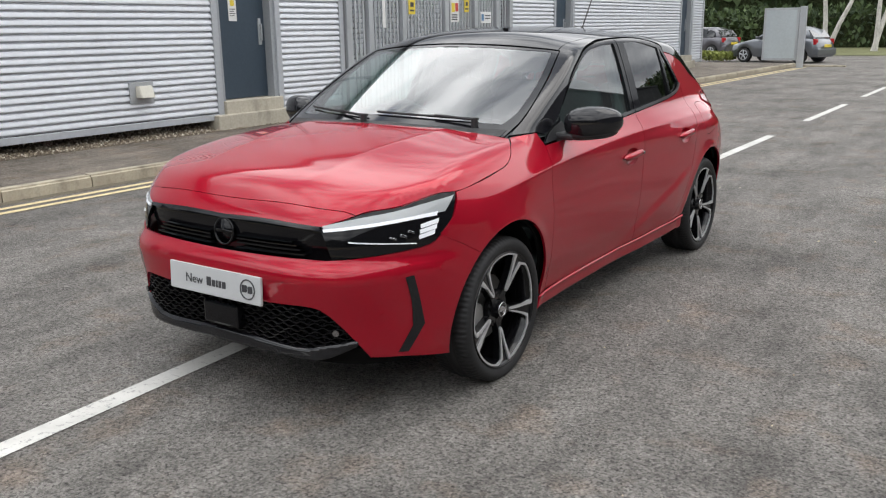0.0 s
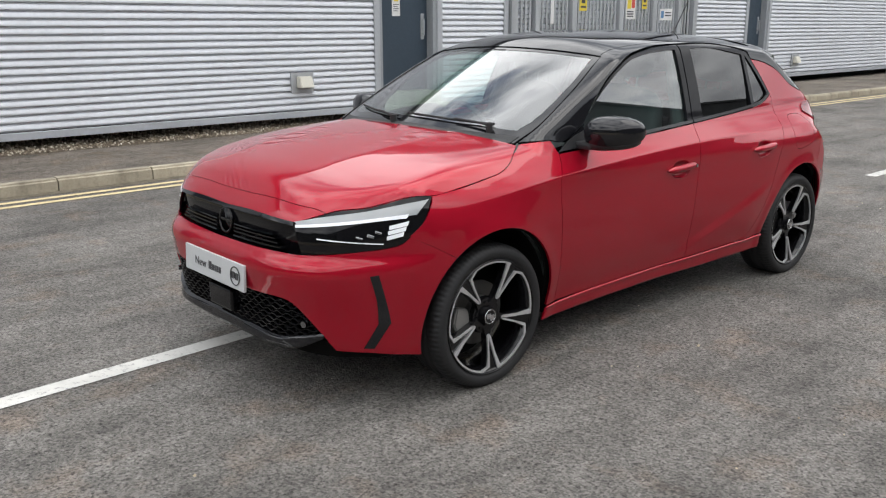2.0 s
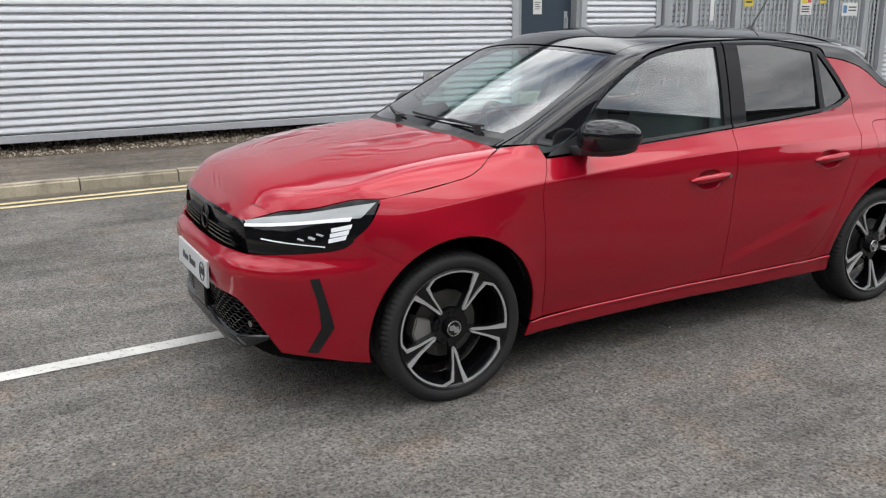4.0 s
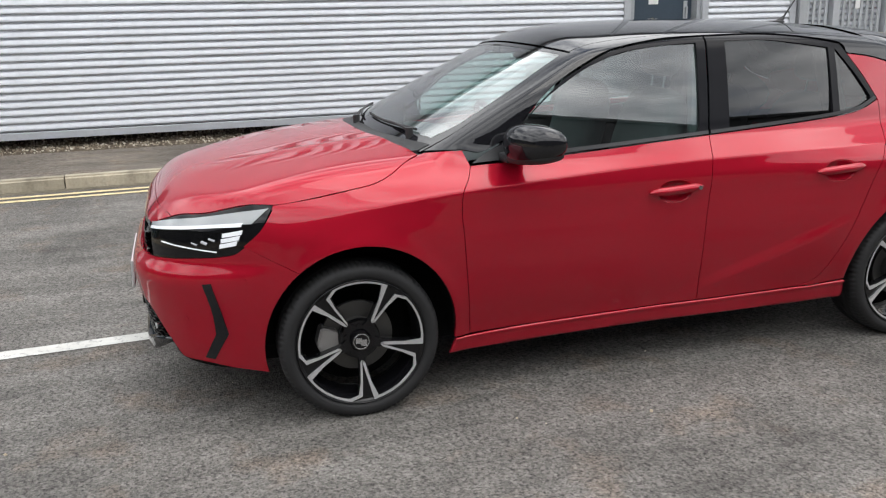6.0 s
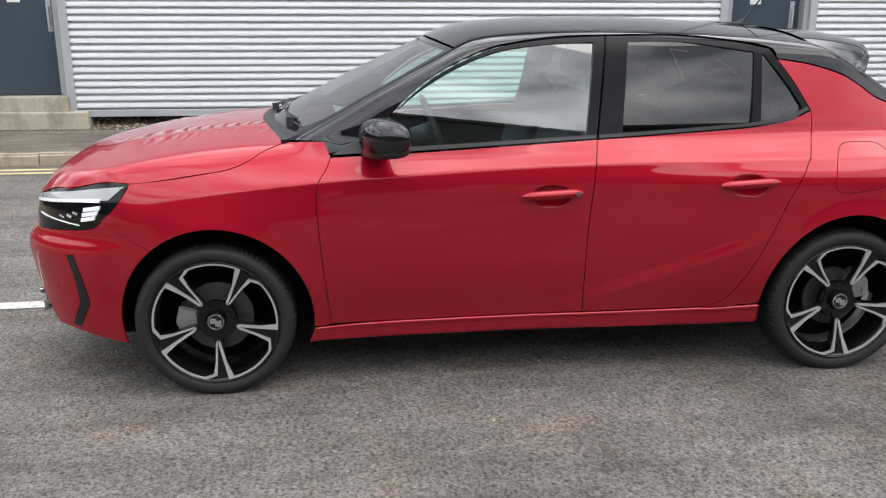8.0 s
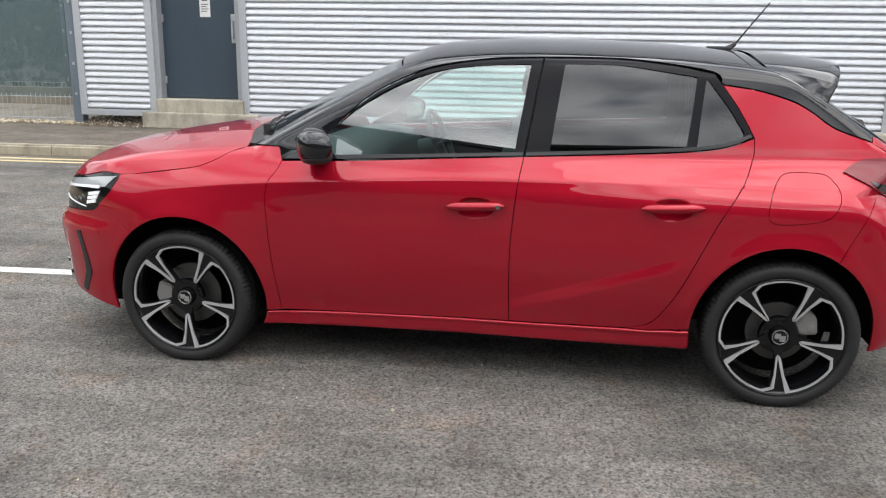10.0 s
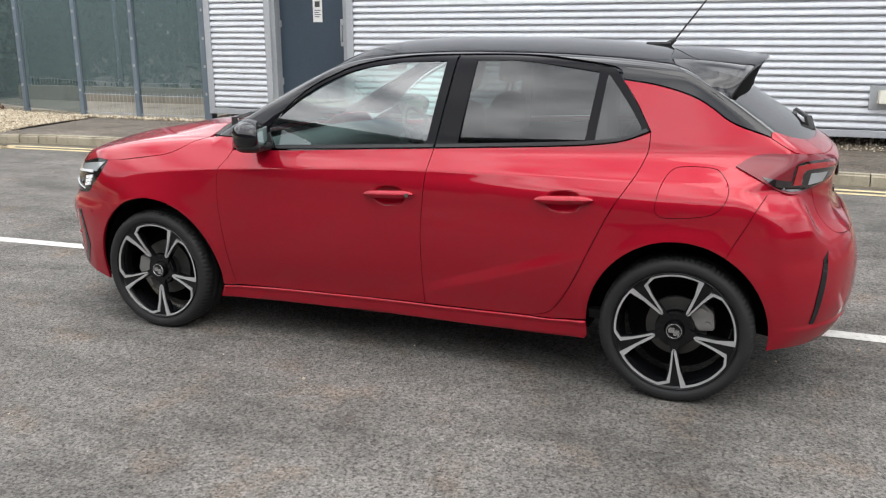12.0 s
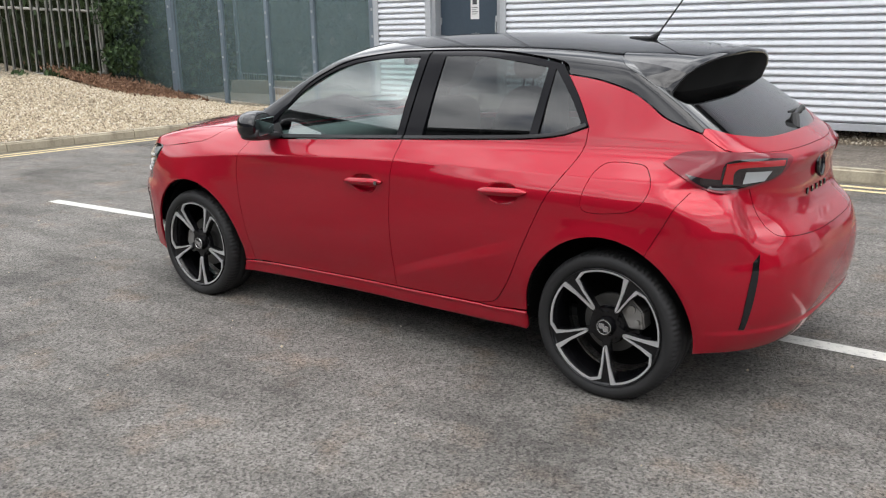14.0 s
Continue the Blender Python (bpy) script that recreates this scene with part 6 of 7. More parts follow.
LIP = [[fv(0.0, 0.300), fv(0.142, 0.298), fv(0.38, 0.291), fv(0.476, 0.306), fr(-0.695, 0.605, 0.336)], [fr(-0.695, 0.605, 0.336), fr(-0.69, 0.60, 0.318), fv(0.50, 0.272), fv(0.40, 0.262), fv(0.228, 0.264), fv(0.0, 0.262)]]
panel("front_lip", mirrored(LIP), on_front_both, M_GLOSS, car, lift=0.008, gap=0.0, deep=0.05, cell=0.008, label="gloss black front lip", relief=lambda q: 0.015 * np.clip((0.305 - q[:, 1]) / 0.04, 0, 1) ** 1.4)
panel("under_lip", mirrored([[fv(0.0, 0.255), fv(0.4, 0.26), fr(-0.66, 0.635, 0.275)], [fr(-0.66, 0.635, 0.275), fr(-0.40, 0.76, 0.20)], [fr(-0.40, 0.76, 0.20), fv(0.3, 0.19), fv(0.0, 0.19)]]), on_front_both, M_MATT, car, lift=-0.06, gap=0.0)
panel("bumper_core", mirrored([[fv(0.0, 0.80), fv(0.45, 0.79), fr(-0.42, 0.74, 0.80)], [fr(-0.42, 0.74, 0.80), fr(-0.40, 0.78, 0.30)], [fr(-0.40, 0.78, 0.30), fv(0.4, 0.25), fv(0.0, 0.25)]]), on_front_both, M_MATT, car, lift=-0.07, gap=0.0, cell=0.05)

# front plate
plate = empty("front_plate")
plate.parent = car
plate.matrix_basis = Matrix.Translation((0.0, -0.829, 0.508)) @ Matrix.Rotation(radians(-3), 4, "X")
plate["label"] = "white showroom plate with dark lettering"
box("plate_sheet", (-0.26, -0.004, -0.056), (0.26, 0.008, 0.056), M_PLATE, plate, 0.003)
word = bpy.data.curves.new("lettering", "FONT")
word.body, word.size, word.extrude = "New", 0.052, 0.0008
lettering = new("lettering", word)
lettering.parent = plate
lettering.matrix_basis = Matrix.Translation((-0.165, -0.0055, -0.017)) @ Matrix.Rotation(radians(90), 4, "X")
word.materials.append(M_PRINT)
x = -0.040
for wd, ht in ((0.030, 0.036), (0.024, 0.027), (0.015, 0.027), (0.020, 0.027), (0.024, 0.027)):
    box("print_bar", (x, -0.0058, -0.017), (x + wd - 0.005, -0.004, -0.017 + ht), M_PRINT, plate, 0.0)
    x += wd
bm = bmesh.new()
ring(bm, (0.19, -0.0055, 0.0), 0.038, 0.0028, (0, -1, 0))
add_box(bm, (0.162, -0.0065, -0.012), (0.186, -0.004, 0.016), 0.004)
add_box(bm, (0.194, -0.0065, -0.014), (0.216, -0.004, 0.014), 0.004)
part("roundel", bm, M_PRINT, plate, "dark round emblem")

# ---- tail: tailgate, lamps, bumper, spoiler ----
CORNER = [(float(q[0]), float(q[1])) for q in on_side(np.array((2.893, 2.92, 2.95, 2.982)), np.array((1.085, 1.069, 1.051, 1.032)))]
TG_EDGE = [(3.142, 0.0), (3.138, 0.15), (3.118, 0.33), (3.08, 0.48), (3.025, 0.61), CORNER[-1]]
TG_TOP = [rr(u, v, float(on_top(np.array([u]), np.array([v]))[0][2]) + 0.0005) for u, v in dense(TG_EDGE)]
TG_SIDE = [TG_TOP[-1], rr(3.03, 0.625, 0.96), rr(3.06, 0.585, 0.885), rv(0.57, 0.80), rv(0.565, 0.735)]
TG_LOW = [rv(0.565, 0.735), rv(0.52, 0.70), rv(0.25, 0.682), rv(0.0, 0.678)]
tailgate = panel("tailgate", mirrored([TG_TOP, TG_SIDE, TG_LOW]), on_rear_both, M_RED, car)
panel("tailgate_lip", both_halves([[(u - 0.002, v) for u, v in GLASS_FOOT[::-1]], [GLASS_FOOT[0], CORNER[0]], CORNER, TG_EDGE[::-1]]), on_top, M_RED, car, gap=0.0008)
panel("rear_corner_shell", both_halves([[(2.86, 0.0), (2.86, 0.60)], [(2.86, 0.60), (2.87, 0.655)], [(2.87, 0.655), (2.95, 0.672), (3.0, 0.65)], [(3.0, 0.65), (3.06, 0.55), (3.10, 0.4), (3.12, 0.0)]]), on_top, M_RED, car, lift=-0.012, gap=0.0, cell=0.03)
arch_r = [rr(*on_side(np.array([u]), np.array([w]))[0]) for u, w in arch_points(False, 60, -8)]
BUMP_SIDE = [rr(*on_side(np.array([u]), np.array([w]))[0]) for u, w in dense([(2.955, 0.89), SEAM[0]]) + dense([*SEAM, arch_points(False, 179, 60)[-1]])[1:]]
bumper_r = panel("rear_bumper", mirrored([TG_LOW[::-1], [TG_LOW[0], rv(0.57, 0.80), rr(3.06, 0.585, 0.885)], [rr(3.06, 0.585, 0.885), BUMP_SIDE[0]], BUMP_SIDE, arch_r, [arch_r[-1], rr(3.0, 0.75, 0.258), rr(3.09, 0.66, 0.256), rv(0.45, 0.262), rv(0.0, 0.27)]]), on_rear_both, M_RED, car, gap=0.0008)
panel("rear_core", mirrored([[rv(0.0, 1.0), rv(0.55, 0.98)], [rv(0.55, 0.98), rr(2.93, 0.74, 0.78), rr(2.95, 0.76, 0.32)], [rr(2.95, 0.76, 0.32), rv(0.4, 0.36), rv(0.0, 0.36)]]), on_rear_both, M_MATT, car, lift=-0.06, gap=0.0, cell=0.05)
panel("diffuser", mirrored([[rv(0.0, 0.34), rv(0.35, 0.345), rv(0.52, 0.35)], [rv(0.52, 0.35), rv(0.40, 0.31), rv(0.0, 0.30)]]), on_rear_both, M_PLASTIC, car, lift=-0.04, gap=0.0, label="black rear diffuser")
for s in (1, -1):
    flip = lambda segs: [[(a * s, b) for a, b in q] for q in segs]
    LT = [rr(2.771, 0.726, 0.976), rr(2.85, 0.682, 1.022), rr(2.95, 0.64, 1.026), rr(3.052, 0.584, 1.014), rr(3.147, 0.385, 0.992), rr(3.155, 0.355, 0.975)]
    LB = [rr(3.155, 0.355, 0.975), rr(3.122, 0.442, 0.915), rr(3.06, 0.573, 0.886), rr(2.975, 0.687, 0.872), rr(2.895, 0.746, 0.912), rr(2.771, 0.726, 0.976)]
    tl = panel("tail_lamp", flip([LT, LB]), on_rear_both, M_TAIL_SMOKE, car, lift=0.007, gap=0.0, deep=0.016, label="smoked red wrap-around tail lamp")
    dark = [[rr(2.86, 0.735, 0.942), rr(2.97, 0.675, 0.925)], [rr(2.97, 0.675, 0.925), rr(2.99, 0.668, 0.985), rr(3.05, 0.59, 0.995), rr(3.14, 0.40, 0.978)], [rr(3.14, 0.40, 0.978), rr(3.118, 0.45, 0.922), rr(3.055, 0.58, 0.894), rr(2.975, 0.687, 0.880), rr(2.90, 0.735, 0.914), rr(2.86, 0.735, 0.942)]]
    panel("lens", flip(dark), on_rear_both, M_TAIL_DARK, tl, lift=0.009, gap=0.0, deep=0.006, label="black lens field of the lamp")
    up = [[rr(2.992, 0.667, 0.982), rr(3.05, 0.595, 0.986), rr(3.135, 0.42, 0.974)], [rr(3.135, 0.42, 0.974), rr(3.13, 0.43, 0.958)], [rr(3.13, 0.43, 0.958), rr(3.05, 0.60, 0.966), rr(3.015, 0.643, 0.955), rr(3.01, 0.645, 0.905)], [rr(3.01, 0.645, 0.905), rr(2.982, 0.678, 0.908)], [rr(2.982, 0.678, 0.908), rr(2.992, 0.667, 0.982)]]
    panel("light_guide", flip(up), on_rear_both, M_TAIL_RED, tl, lift=0.012, gap=0.0, deep=0.006, cell=0.01, label="bright red light guide")
    rev = [[rr(3.045, 0.605, 0.950), rr(3.10, 0.49, 0.945)], [rr(3.10, 0.49, 0.945), rr(3.085, 0.52, 0.908)], [rr(3.085, 0.52, 0.908), rr(3.035, 0.61, 0.903)], [rr(3.035, 0.61, 0.903), rr(3.045, 0.605, 0.950)]]
    panel("reverse_lamp", flip(rev), on_rear_both, M_LAMP_CLEAR, tl, lift=0.011, gap=0.0, deep=0.004, cell=0.01, label="grey clear reversing lamp")
    vent_r = [[rr(3.135, 0.655, 0.655), rr(3.120, 0.680, 0.625)], [rr(3.120, 0.680, 0.625), rr(3.108, 0.70, 0.50), rr(3.095, 0.709, 0.362)], [rr(3.095, 0.709, 0.362), rr(3.108, 0.690, 0.358)], [rr(3.108, 0.690, 0.358), rr(3.128, 0.675, 0.50), rr(3.135, 0.655, 0.655)]]
    panel("corner_vent", flip(vent_r), on_rear_both, M_GLOSS, bumper_r, lift=0.003, gap=0.0, deep=0.008, cell=0.01, label="narrow gloss black corner vent")

c = on_rear(np.array([0.0]), np.array([0.905]))[0]
bm = bmesh.new()
ring(bm, (0, c[0] + 0.008, 0.915), 0.052, 0.008, (0, 1, 0.1))
add_rod(bm, (0, c[0] - 0.005, 0.915), (0, c[0] + 0.007, 0.9155), 0.047, 24)
part("badge", bm, M_GLOSS, tailgate, "round gloss black badge", smooth=False)
for i in range(5):
    a = -0.14 + 0.07 * i
    q = on_rear(np.array([abs(a) / 0.8]), np.array([0.815]))[0]
    box("letter_bar", (a - 0.012, q[0] - 0.002, 0.803), (a + 0.012, q[0] + 0.006, 0.827), M_GLOSS, tailgate, 0.002)


def strip_curve(points, n):
    p = np.array(points, float)
    q = np.vstack([2 * p[0] - p[1], p, 2 * p[-1] - p[-2]])
    fine = []
    for a, b, c, d in zip(q, q[1:], q[2:], q[3:]):
        for t in np.linspace(0, 1, 16, endpoint=False):
            fine.append(0.5 * (2 * b + (c - a) * t + (2 * a - 5 * b + 4 * c - d) * t**2 + (3 * b - a - 3 * c + d) * t**3))
    fine = np.array(fine + [p[-1]])
    far = np.r_[0, np.cumsum(np.linalg.norm(np.diff(fine, axis=0), axis=1))]
    s = np.linspace(0, far[-1], n)
    return np.stack([np.interp(s, far, fine[:, k]) for k in range(3)], 1)


def loft(name, rows, mat, parent, label="", smooth=True):
    rows = [np.asarray(r) for r in rows]
    n = len(rows[0])
    verts = [(q[1], q[0], q[2]) for r in rows for q in r]
    faces = [(i * n + j, i * n + j + 1, (i + 1) * n + j + 1, (i + 1) * n + j) for i in range(len(rows) - 1) for j in range(n - 1)]
    ob = mesh_object(name, verts, faces, mat, parent, label, smooth)
    bm = bmesh.new()
    bm.from_mesh(ob.data)
    bmesh.ops.recalc_face_normals(bm, faces=bm.faces)
    bm.to_mesh(ob.data)
    bm.free()
    return ob


# each line: from the middle to the corner, then down the fin
LEAD = ([(2.452, 0.0, 1.426), (2.458, 0.25, 1.416), (2.475, 0.45, 1.385), (2.50, 0.53, 1.354)], [(2.50, 0.53, 1.354), (2.56, 0.582, 1.316), (2.62, 0.606, 1.276), (2.69, 0.62, 1.234), (2.722, 0.622, 1.208)])
TRAIL = ([(2.846, 0.0, 1.386), (2.838, 0.2, 1.378), (2.815, 0.34, 1.362), (2.788, 0.45, 1.338), (2.765, 0.52, 1.306)], [(2.765, 0.52, 1.306), (2.742, 0.545, 1.268), (2.726, 0.562, 1.235), (2.718, 0.572, 1.205)])
UNDER = ([(2.785, 0.0, 1.225), (2.783, 0.2, 1.22), (2.772, 0.34, 1.21), (2.756, 0.44, 1.198), (2.742, 0.50, 1.192)], [(2.742, 0.50, 1.192), (2.732, 0.53, 1.19), (2.722, 0.555, 1.192), (2.716, 0.568, 1.198)])
def spoiler_line(halves):
    top, fin = strip_curve(halves[0], 24), strip_curve(halves[1], 12)
    p = np.vstack([top, fin[1:]])
    return np.vstack([p[::-1] * (1, -1, 1), p[1:]])


A_, B_, C_ = (spoiler_line(q) for q in (LEAD, TRAIL, UNDER))
rows = [A_ * (1 - t) + B_ * t + np.array((0, 0, 0.008)) * math.sin(math.pi * t) for t in np.linspace(0, 1, 9)]
edge = B_ + np.array((0.004, 0, -0.008))
edge2 = B_ + np.array((-0.004, 0, -0.016))
CORNERS = (11, len(A_) - 12)
skin = rows + [edge, edge2]
spoiler = loft("spoiler", [r[CORNERS[0]:CORNERS[1] + 1] for r in skin], M_GLOSS, car, "gloss black roof spoiler")
for cut in (slice(0, CORNERS[0] + 1), slice(CORNERS[1], None)):
    loft("spoiler_fin", [r[cut] for r in skin], M_GLOSS, spoiler, "gloss black fin beside the rear window")
loft("spoiler_underside", [edge2 * (1 - t) + C_ * t - np.array((0.018, 0, -0.004)) * math.sin(math.pi * t) ** 0.6 * np.clip(1 - np.abs(C_[:, 1:2]) / 0.66, 0, 1) for t in (0.0, 0.15, 0.4, 0.7, 0.9, 1.0)], M_MATT, spoiler, "matt black underside")
box("brake_light", (-0.13, 2.795, 1.336), (0.13, 2.81, 1.346), M_TAIL_SMOKE, car, 0.002, "thin smoked high brake light")
bm = bmesh.new()
add_rod(bm, (0.012, 2.39, 1.425), (0.012, 2.43, 1.455), 0.018, 10, 0.008)
add_rod(bm, (0.012, 2.425, 1.45), (0.012, 2.565, 1.64), 0.0045, 8, 0.003)
part("aerial", bm, M_PLASTIC, car, "short black roof aerial")
bm = bmesh.new()
add_box(bm, (-0.03, 2.30, 1.425), (0.055, 2.41, 1.442), 0.008)
part("aerial_base", bm, M_PLASTIC, car)

# ---- handles, mirrors, wipers ----
def door_handle(parent, sgn, u0, w0, key):
    u1 = u0 + 0.245
    um = (u0 + u1) / 2
    panel("handle_recess", cup_outline(u0, w0), on_side, M_RED, parent, sgn, gap=-0.003, deep=0.002, cell=0.006,
          relief=lambda q: -0.001 - 0.026 * np.clip(1 - ((q[:, 0] - um) / 0.077) ** 2 - ((q[:, 1] - w0 + 0.011) / 0.047) ** 2, 0, 1) ** 0.6)
    us = np.linspace(u0, u1, 21)
    p = on_side(us, np.full(21, w0) + 0.006 * (us - um) / 0.12)
    rows = []
    for i, q in enumerate(p):
        t = (us[i] - u0) / (u1 - u0)
        fat = 0.016 * (1 - abs(2 * t - 1) ** 6) + 0.002
        out = 0.012 + 0.02 * (1 - abs(2 * t - 1) ** 4)
        rows.append([(q[0], sgn * (q[1] + out * 0.45 + out * 0.55 * math.cos(a)), q[2] + fat * math.sin(a)) for a in np.linspace(0, 2 * math.pi, 13)])
    grip = loft("handle", rows, M_RED, parent)
    if key and sgn > 0:
        q = on_side(np.array([u1 - 0.025]), np.array([w0 + 0.003]))[0]
        bm = bmesh.new()
        add_rod(bm, (sgn * (q[1] + 0.02), q[0], q[2]), (sgn * (q[1] + 0.029), q[0], q[2]), 0.009, 12)
        part("key_cover", bm, M_CHROME, grip)


for ob in list(car.children):
    kind, side = ob.name.split(".")[0], 1
    if kind in ("front_door", "rear_door"):
        side = 1 if sum(v.co.x for v in ob.data.vertices) > 0 else -1
        if kind == "front_door":
            door_handle(ob, side, *GRIPS["front_door"], True)
        else:
            door_handle(ob, side, *GRIPS["rear_door"], False)


def blob(name, centre, size, power, turn, mat, parent, label="", cut=None, n=26):
    """A rounded box-like body: a superellipsoid, turned and placed; car's axes: u, v, w in order."""
    rows = []
    for a in np.linspace(-math.pi / 2, math.pi / 2, n):
        row = []
        for b in np.linspace(0, 2 * math.pi, 2 * n):
            f = lambda x: math.copysign(abs(x) ** power, x)
            p = Vector((f(math.cos(a)) * f(math.cos(b)) * size[0], f(math.cos(a)) * f(math.sin(b)) * size[1], f(math.sin(a)) * size[2]))
            if cut:
                p = cut(p)
            row.append(tuple(Vector(centre) + turn @ p))
        rows.append(row)
    return loft(name, rows, mat, parent, label)


for s in (1, -1):
    mirror = empty("door_mirror")
    mirror.parent = car
    mirror["label"] = "gloss black door mirror"

    def shape(p):
        # blunt behind, tapered outward and flat below
        q = p.copy()
        if q.x > 0.045:
            q.x = 0.045 + (q.x - 0.045) * 0.15
        taper = 1 - 0.18 * (q.y * s / 0.115 + 1) / 2
        q.z *= taper
        q.x += 0.03 * max(0.0, q.y * s / 0.115) ** 2 * 0.8
        return q

    turn = Euler((radians(4) * s, 0, radians(-20) * s)).to_matrix()
    blob("housing", (0.662, s * 0.915, 1.030), (0.072, 0.134, 0.082), 0.84, turn, M_GLOSS, mirror, cut=shape)
    blob("lower_shell", (0.666, s * 0.908, 0.990), (0.064, 0.118, 0.040), 0.68, turn, M_SATIN, mirror, "satin black lower shell", cut=shape)
    bm = bmesh.new()
    add_box(bm, (-0.095, 0.0, -0.042), (0.095, 0.004, 0.042), 0.002)
    g_ = part("mirror_glass", bm, Mat("mirror_glass", (0.8, 0.82, 0.83), 0.02, 1.0).m, mirror)
    g_.matrix_basis = Matrix.Translation((s * 0.895, 0.716, 1.026)) @ Matrix.Rotation(radians(20) * s, 4, "Z")
    # foot and corner sail
    bm = bmesh.new()
    add_box(bm, (min(s * 0.735, s * 0.85), 0.585, 0.952), (max(s * 0.735, s * 0.85), 0.69, 0.985), 0.012)
    part("foot", bm, M_SATIN, mirror, "satin black mirror foot")
    sail = [[(0.475, 0.948), (0.60, 0.955), (0.70, 0.962)], [(0.70, 0.962), (0.668, 1.03)], [(0.668, 1.03), (0.56, 0.995), (0.475, 0.948)]]
    panel("sail", sail, on_side, M_SATIN, mirror, s, lift=0.006, gap=0.0, deep=0.01, label="satin black corner cover")

for x0, x1 in ((0.50, -0.02), (-0.06, -0.55)):
    row = []
    for t in np.linspace(0, 1, 14):
        v = x0 + (x1 - x0) * t
        u = 0.225 + 0.42 * v * v + 0.03 * t
        z = float(on_top(np.array([u]), np.array([v]))[0][2])
        row.append(Vector((v, u, z + 0.007)))
    wiper = loft("wiper", [[(q.y + 0.005 * math.cos(a), q.x, q.z + 0.006 * math.sin(a)) for a in np.linspace(0, 2 * math.pi, 7)] for q in row], M_PLASTIC, car, "black windscreen wiper")
    bm = bmesh.new()
    add_rod(bm, row[0] + Vector((0, -0.03, 0.0)), row[5] + Vector((0, -0.004, 0.006)), 0.007, 8, 0.005)
    part("arm", bm, M_PLASTIC, wiper)
    bm = bmesh.new()
    add_rod(bm, row[0] + Vector((0.0, -0.03, -0.05)), row[0] + Vector((0, -0.03, 0.008)), 0.016, 12)
    part("pivot_cap", bm, M_PLASTIC, wiper)
COWL = [[(0.14, 0.0), (0.155, 0.25), (0.205, 0.46), (0.265, 0.63)], [(0.265, 0.63), (0.34, 0.645)], [(0.34, 0.645), (0.27, 0.47), (0.215, 0.25), (0.20, 0.0)]]
panel("cowl", both_halves(COWL), on_top, M_PLASTIC, car, lift=-0.002, gap=0.0, label="black cowl panel below the windscreen")

# ---- wheels ----
def lathe(name, profile, mat, parent, n=96, label="", ripple=None):
    """A body turned about the local x axis, from (out, radius) points."""
    verts, faces = [], []
    m = len(profile)
    for i in range(n):
        a = 2 * math.pi * i / n
        for j, (x, r) in enumerate(profile):
            d = ripple(i, j) if ripple else 0.0
            verts.append((x, (r + d) * math.sin(a), (r + d) * math.cos(a)))
    for i in range(n):
        for j in range(m - 1):
            faces.append((i * m + j, i * m + j + 1, ((i + 1) % n) * m + j + 1, ((i + 1) % n) * m + j))
    return mesh_object(name, verts, faces, mat, parent, label, smooth=True)





def sector(bm, pts2, x0, x1):
    """A flat plate from local y, z points, between two depths."""
    a = [bm.verts.new((x0, p[0], p[1])) for p in pts2]
    b = [bm.verts.new((x1, p[0], p[1])) for p in pts2]
    n = len(pts2)
    bm.faces.new(b)
    bm.faces.new(a[::-1])
    for i in range(n):
        bm.faces.new((a[i], a[(i + 1) % n], b[(i + 1) % n], b[i]))


def pol(r, deg):
    return (r * math.sin(radians(deg)), r * math.cos(radians(deg)))


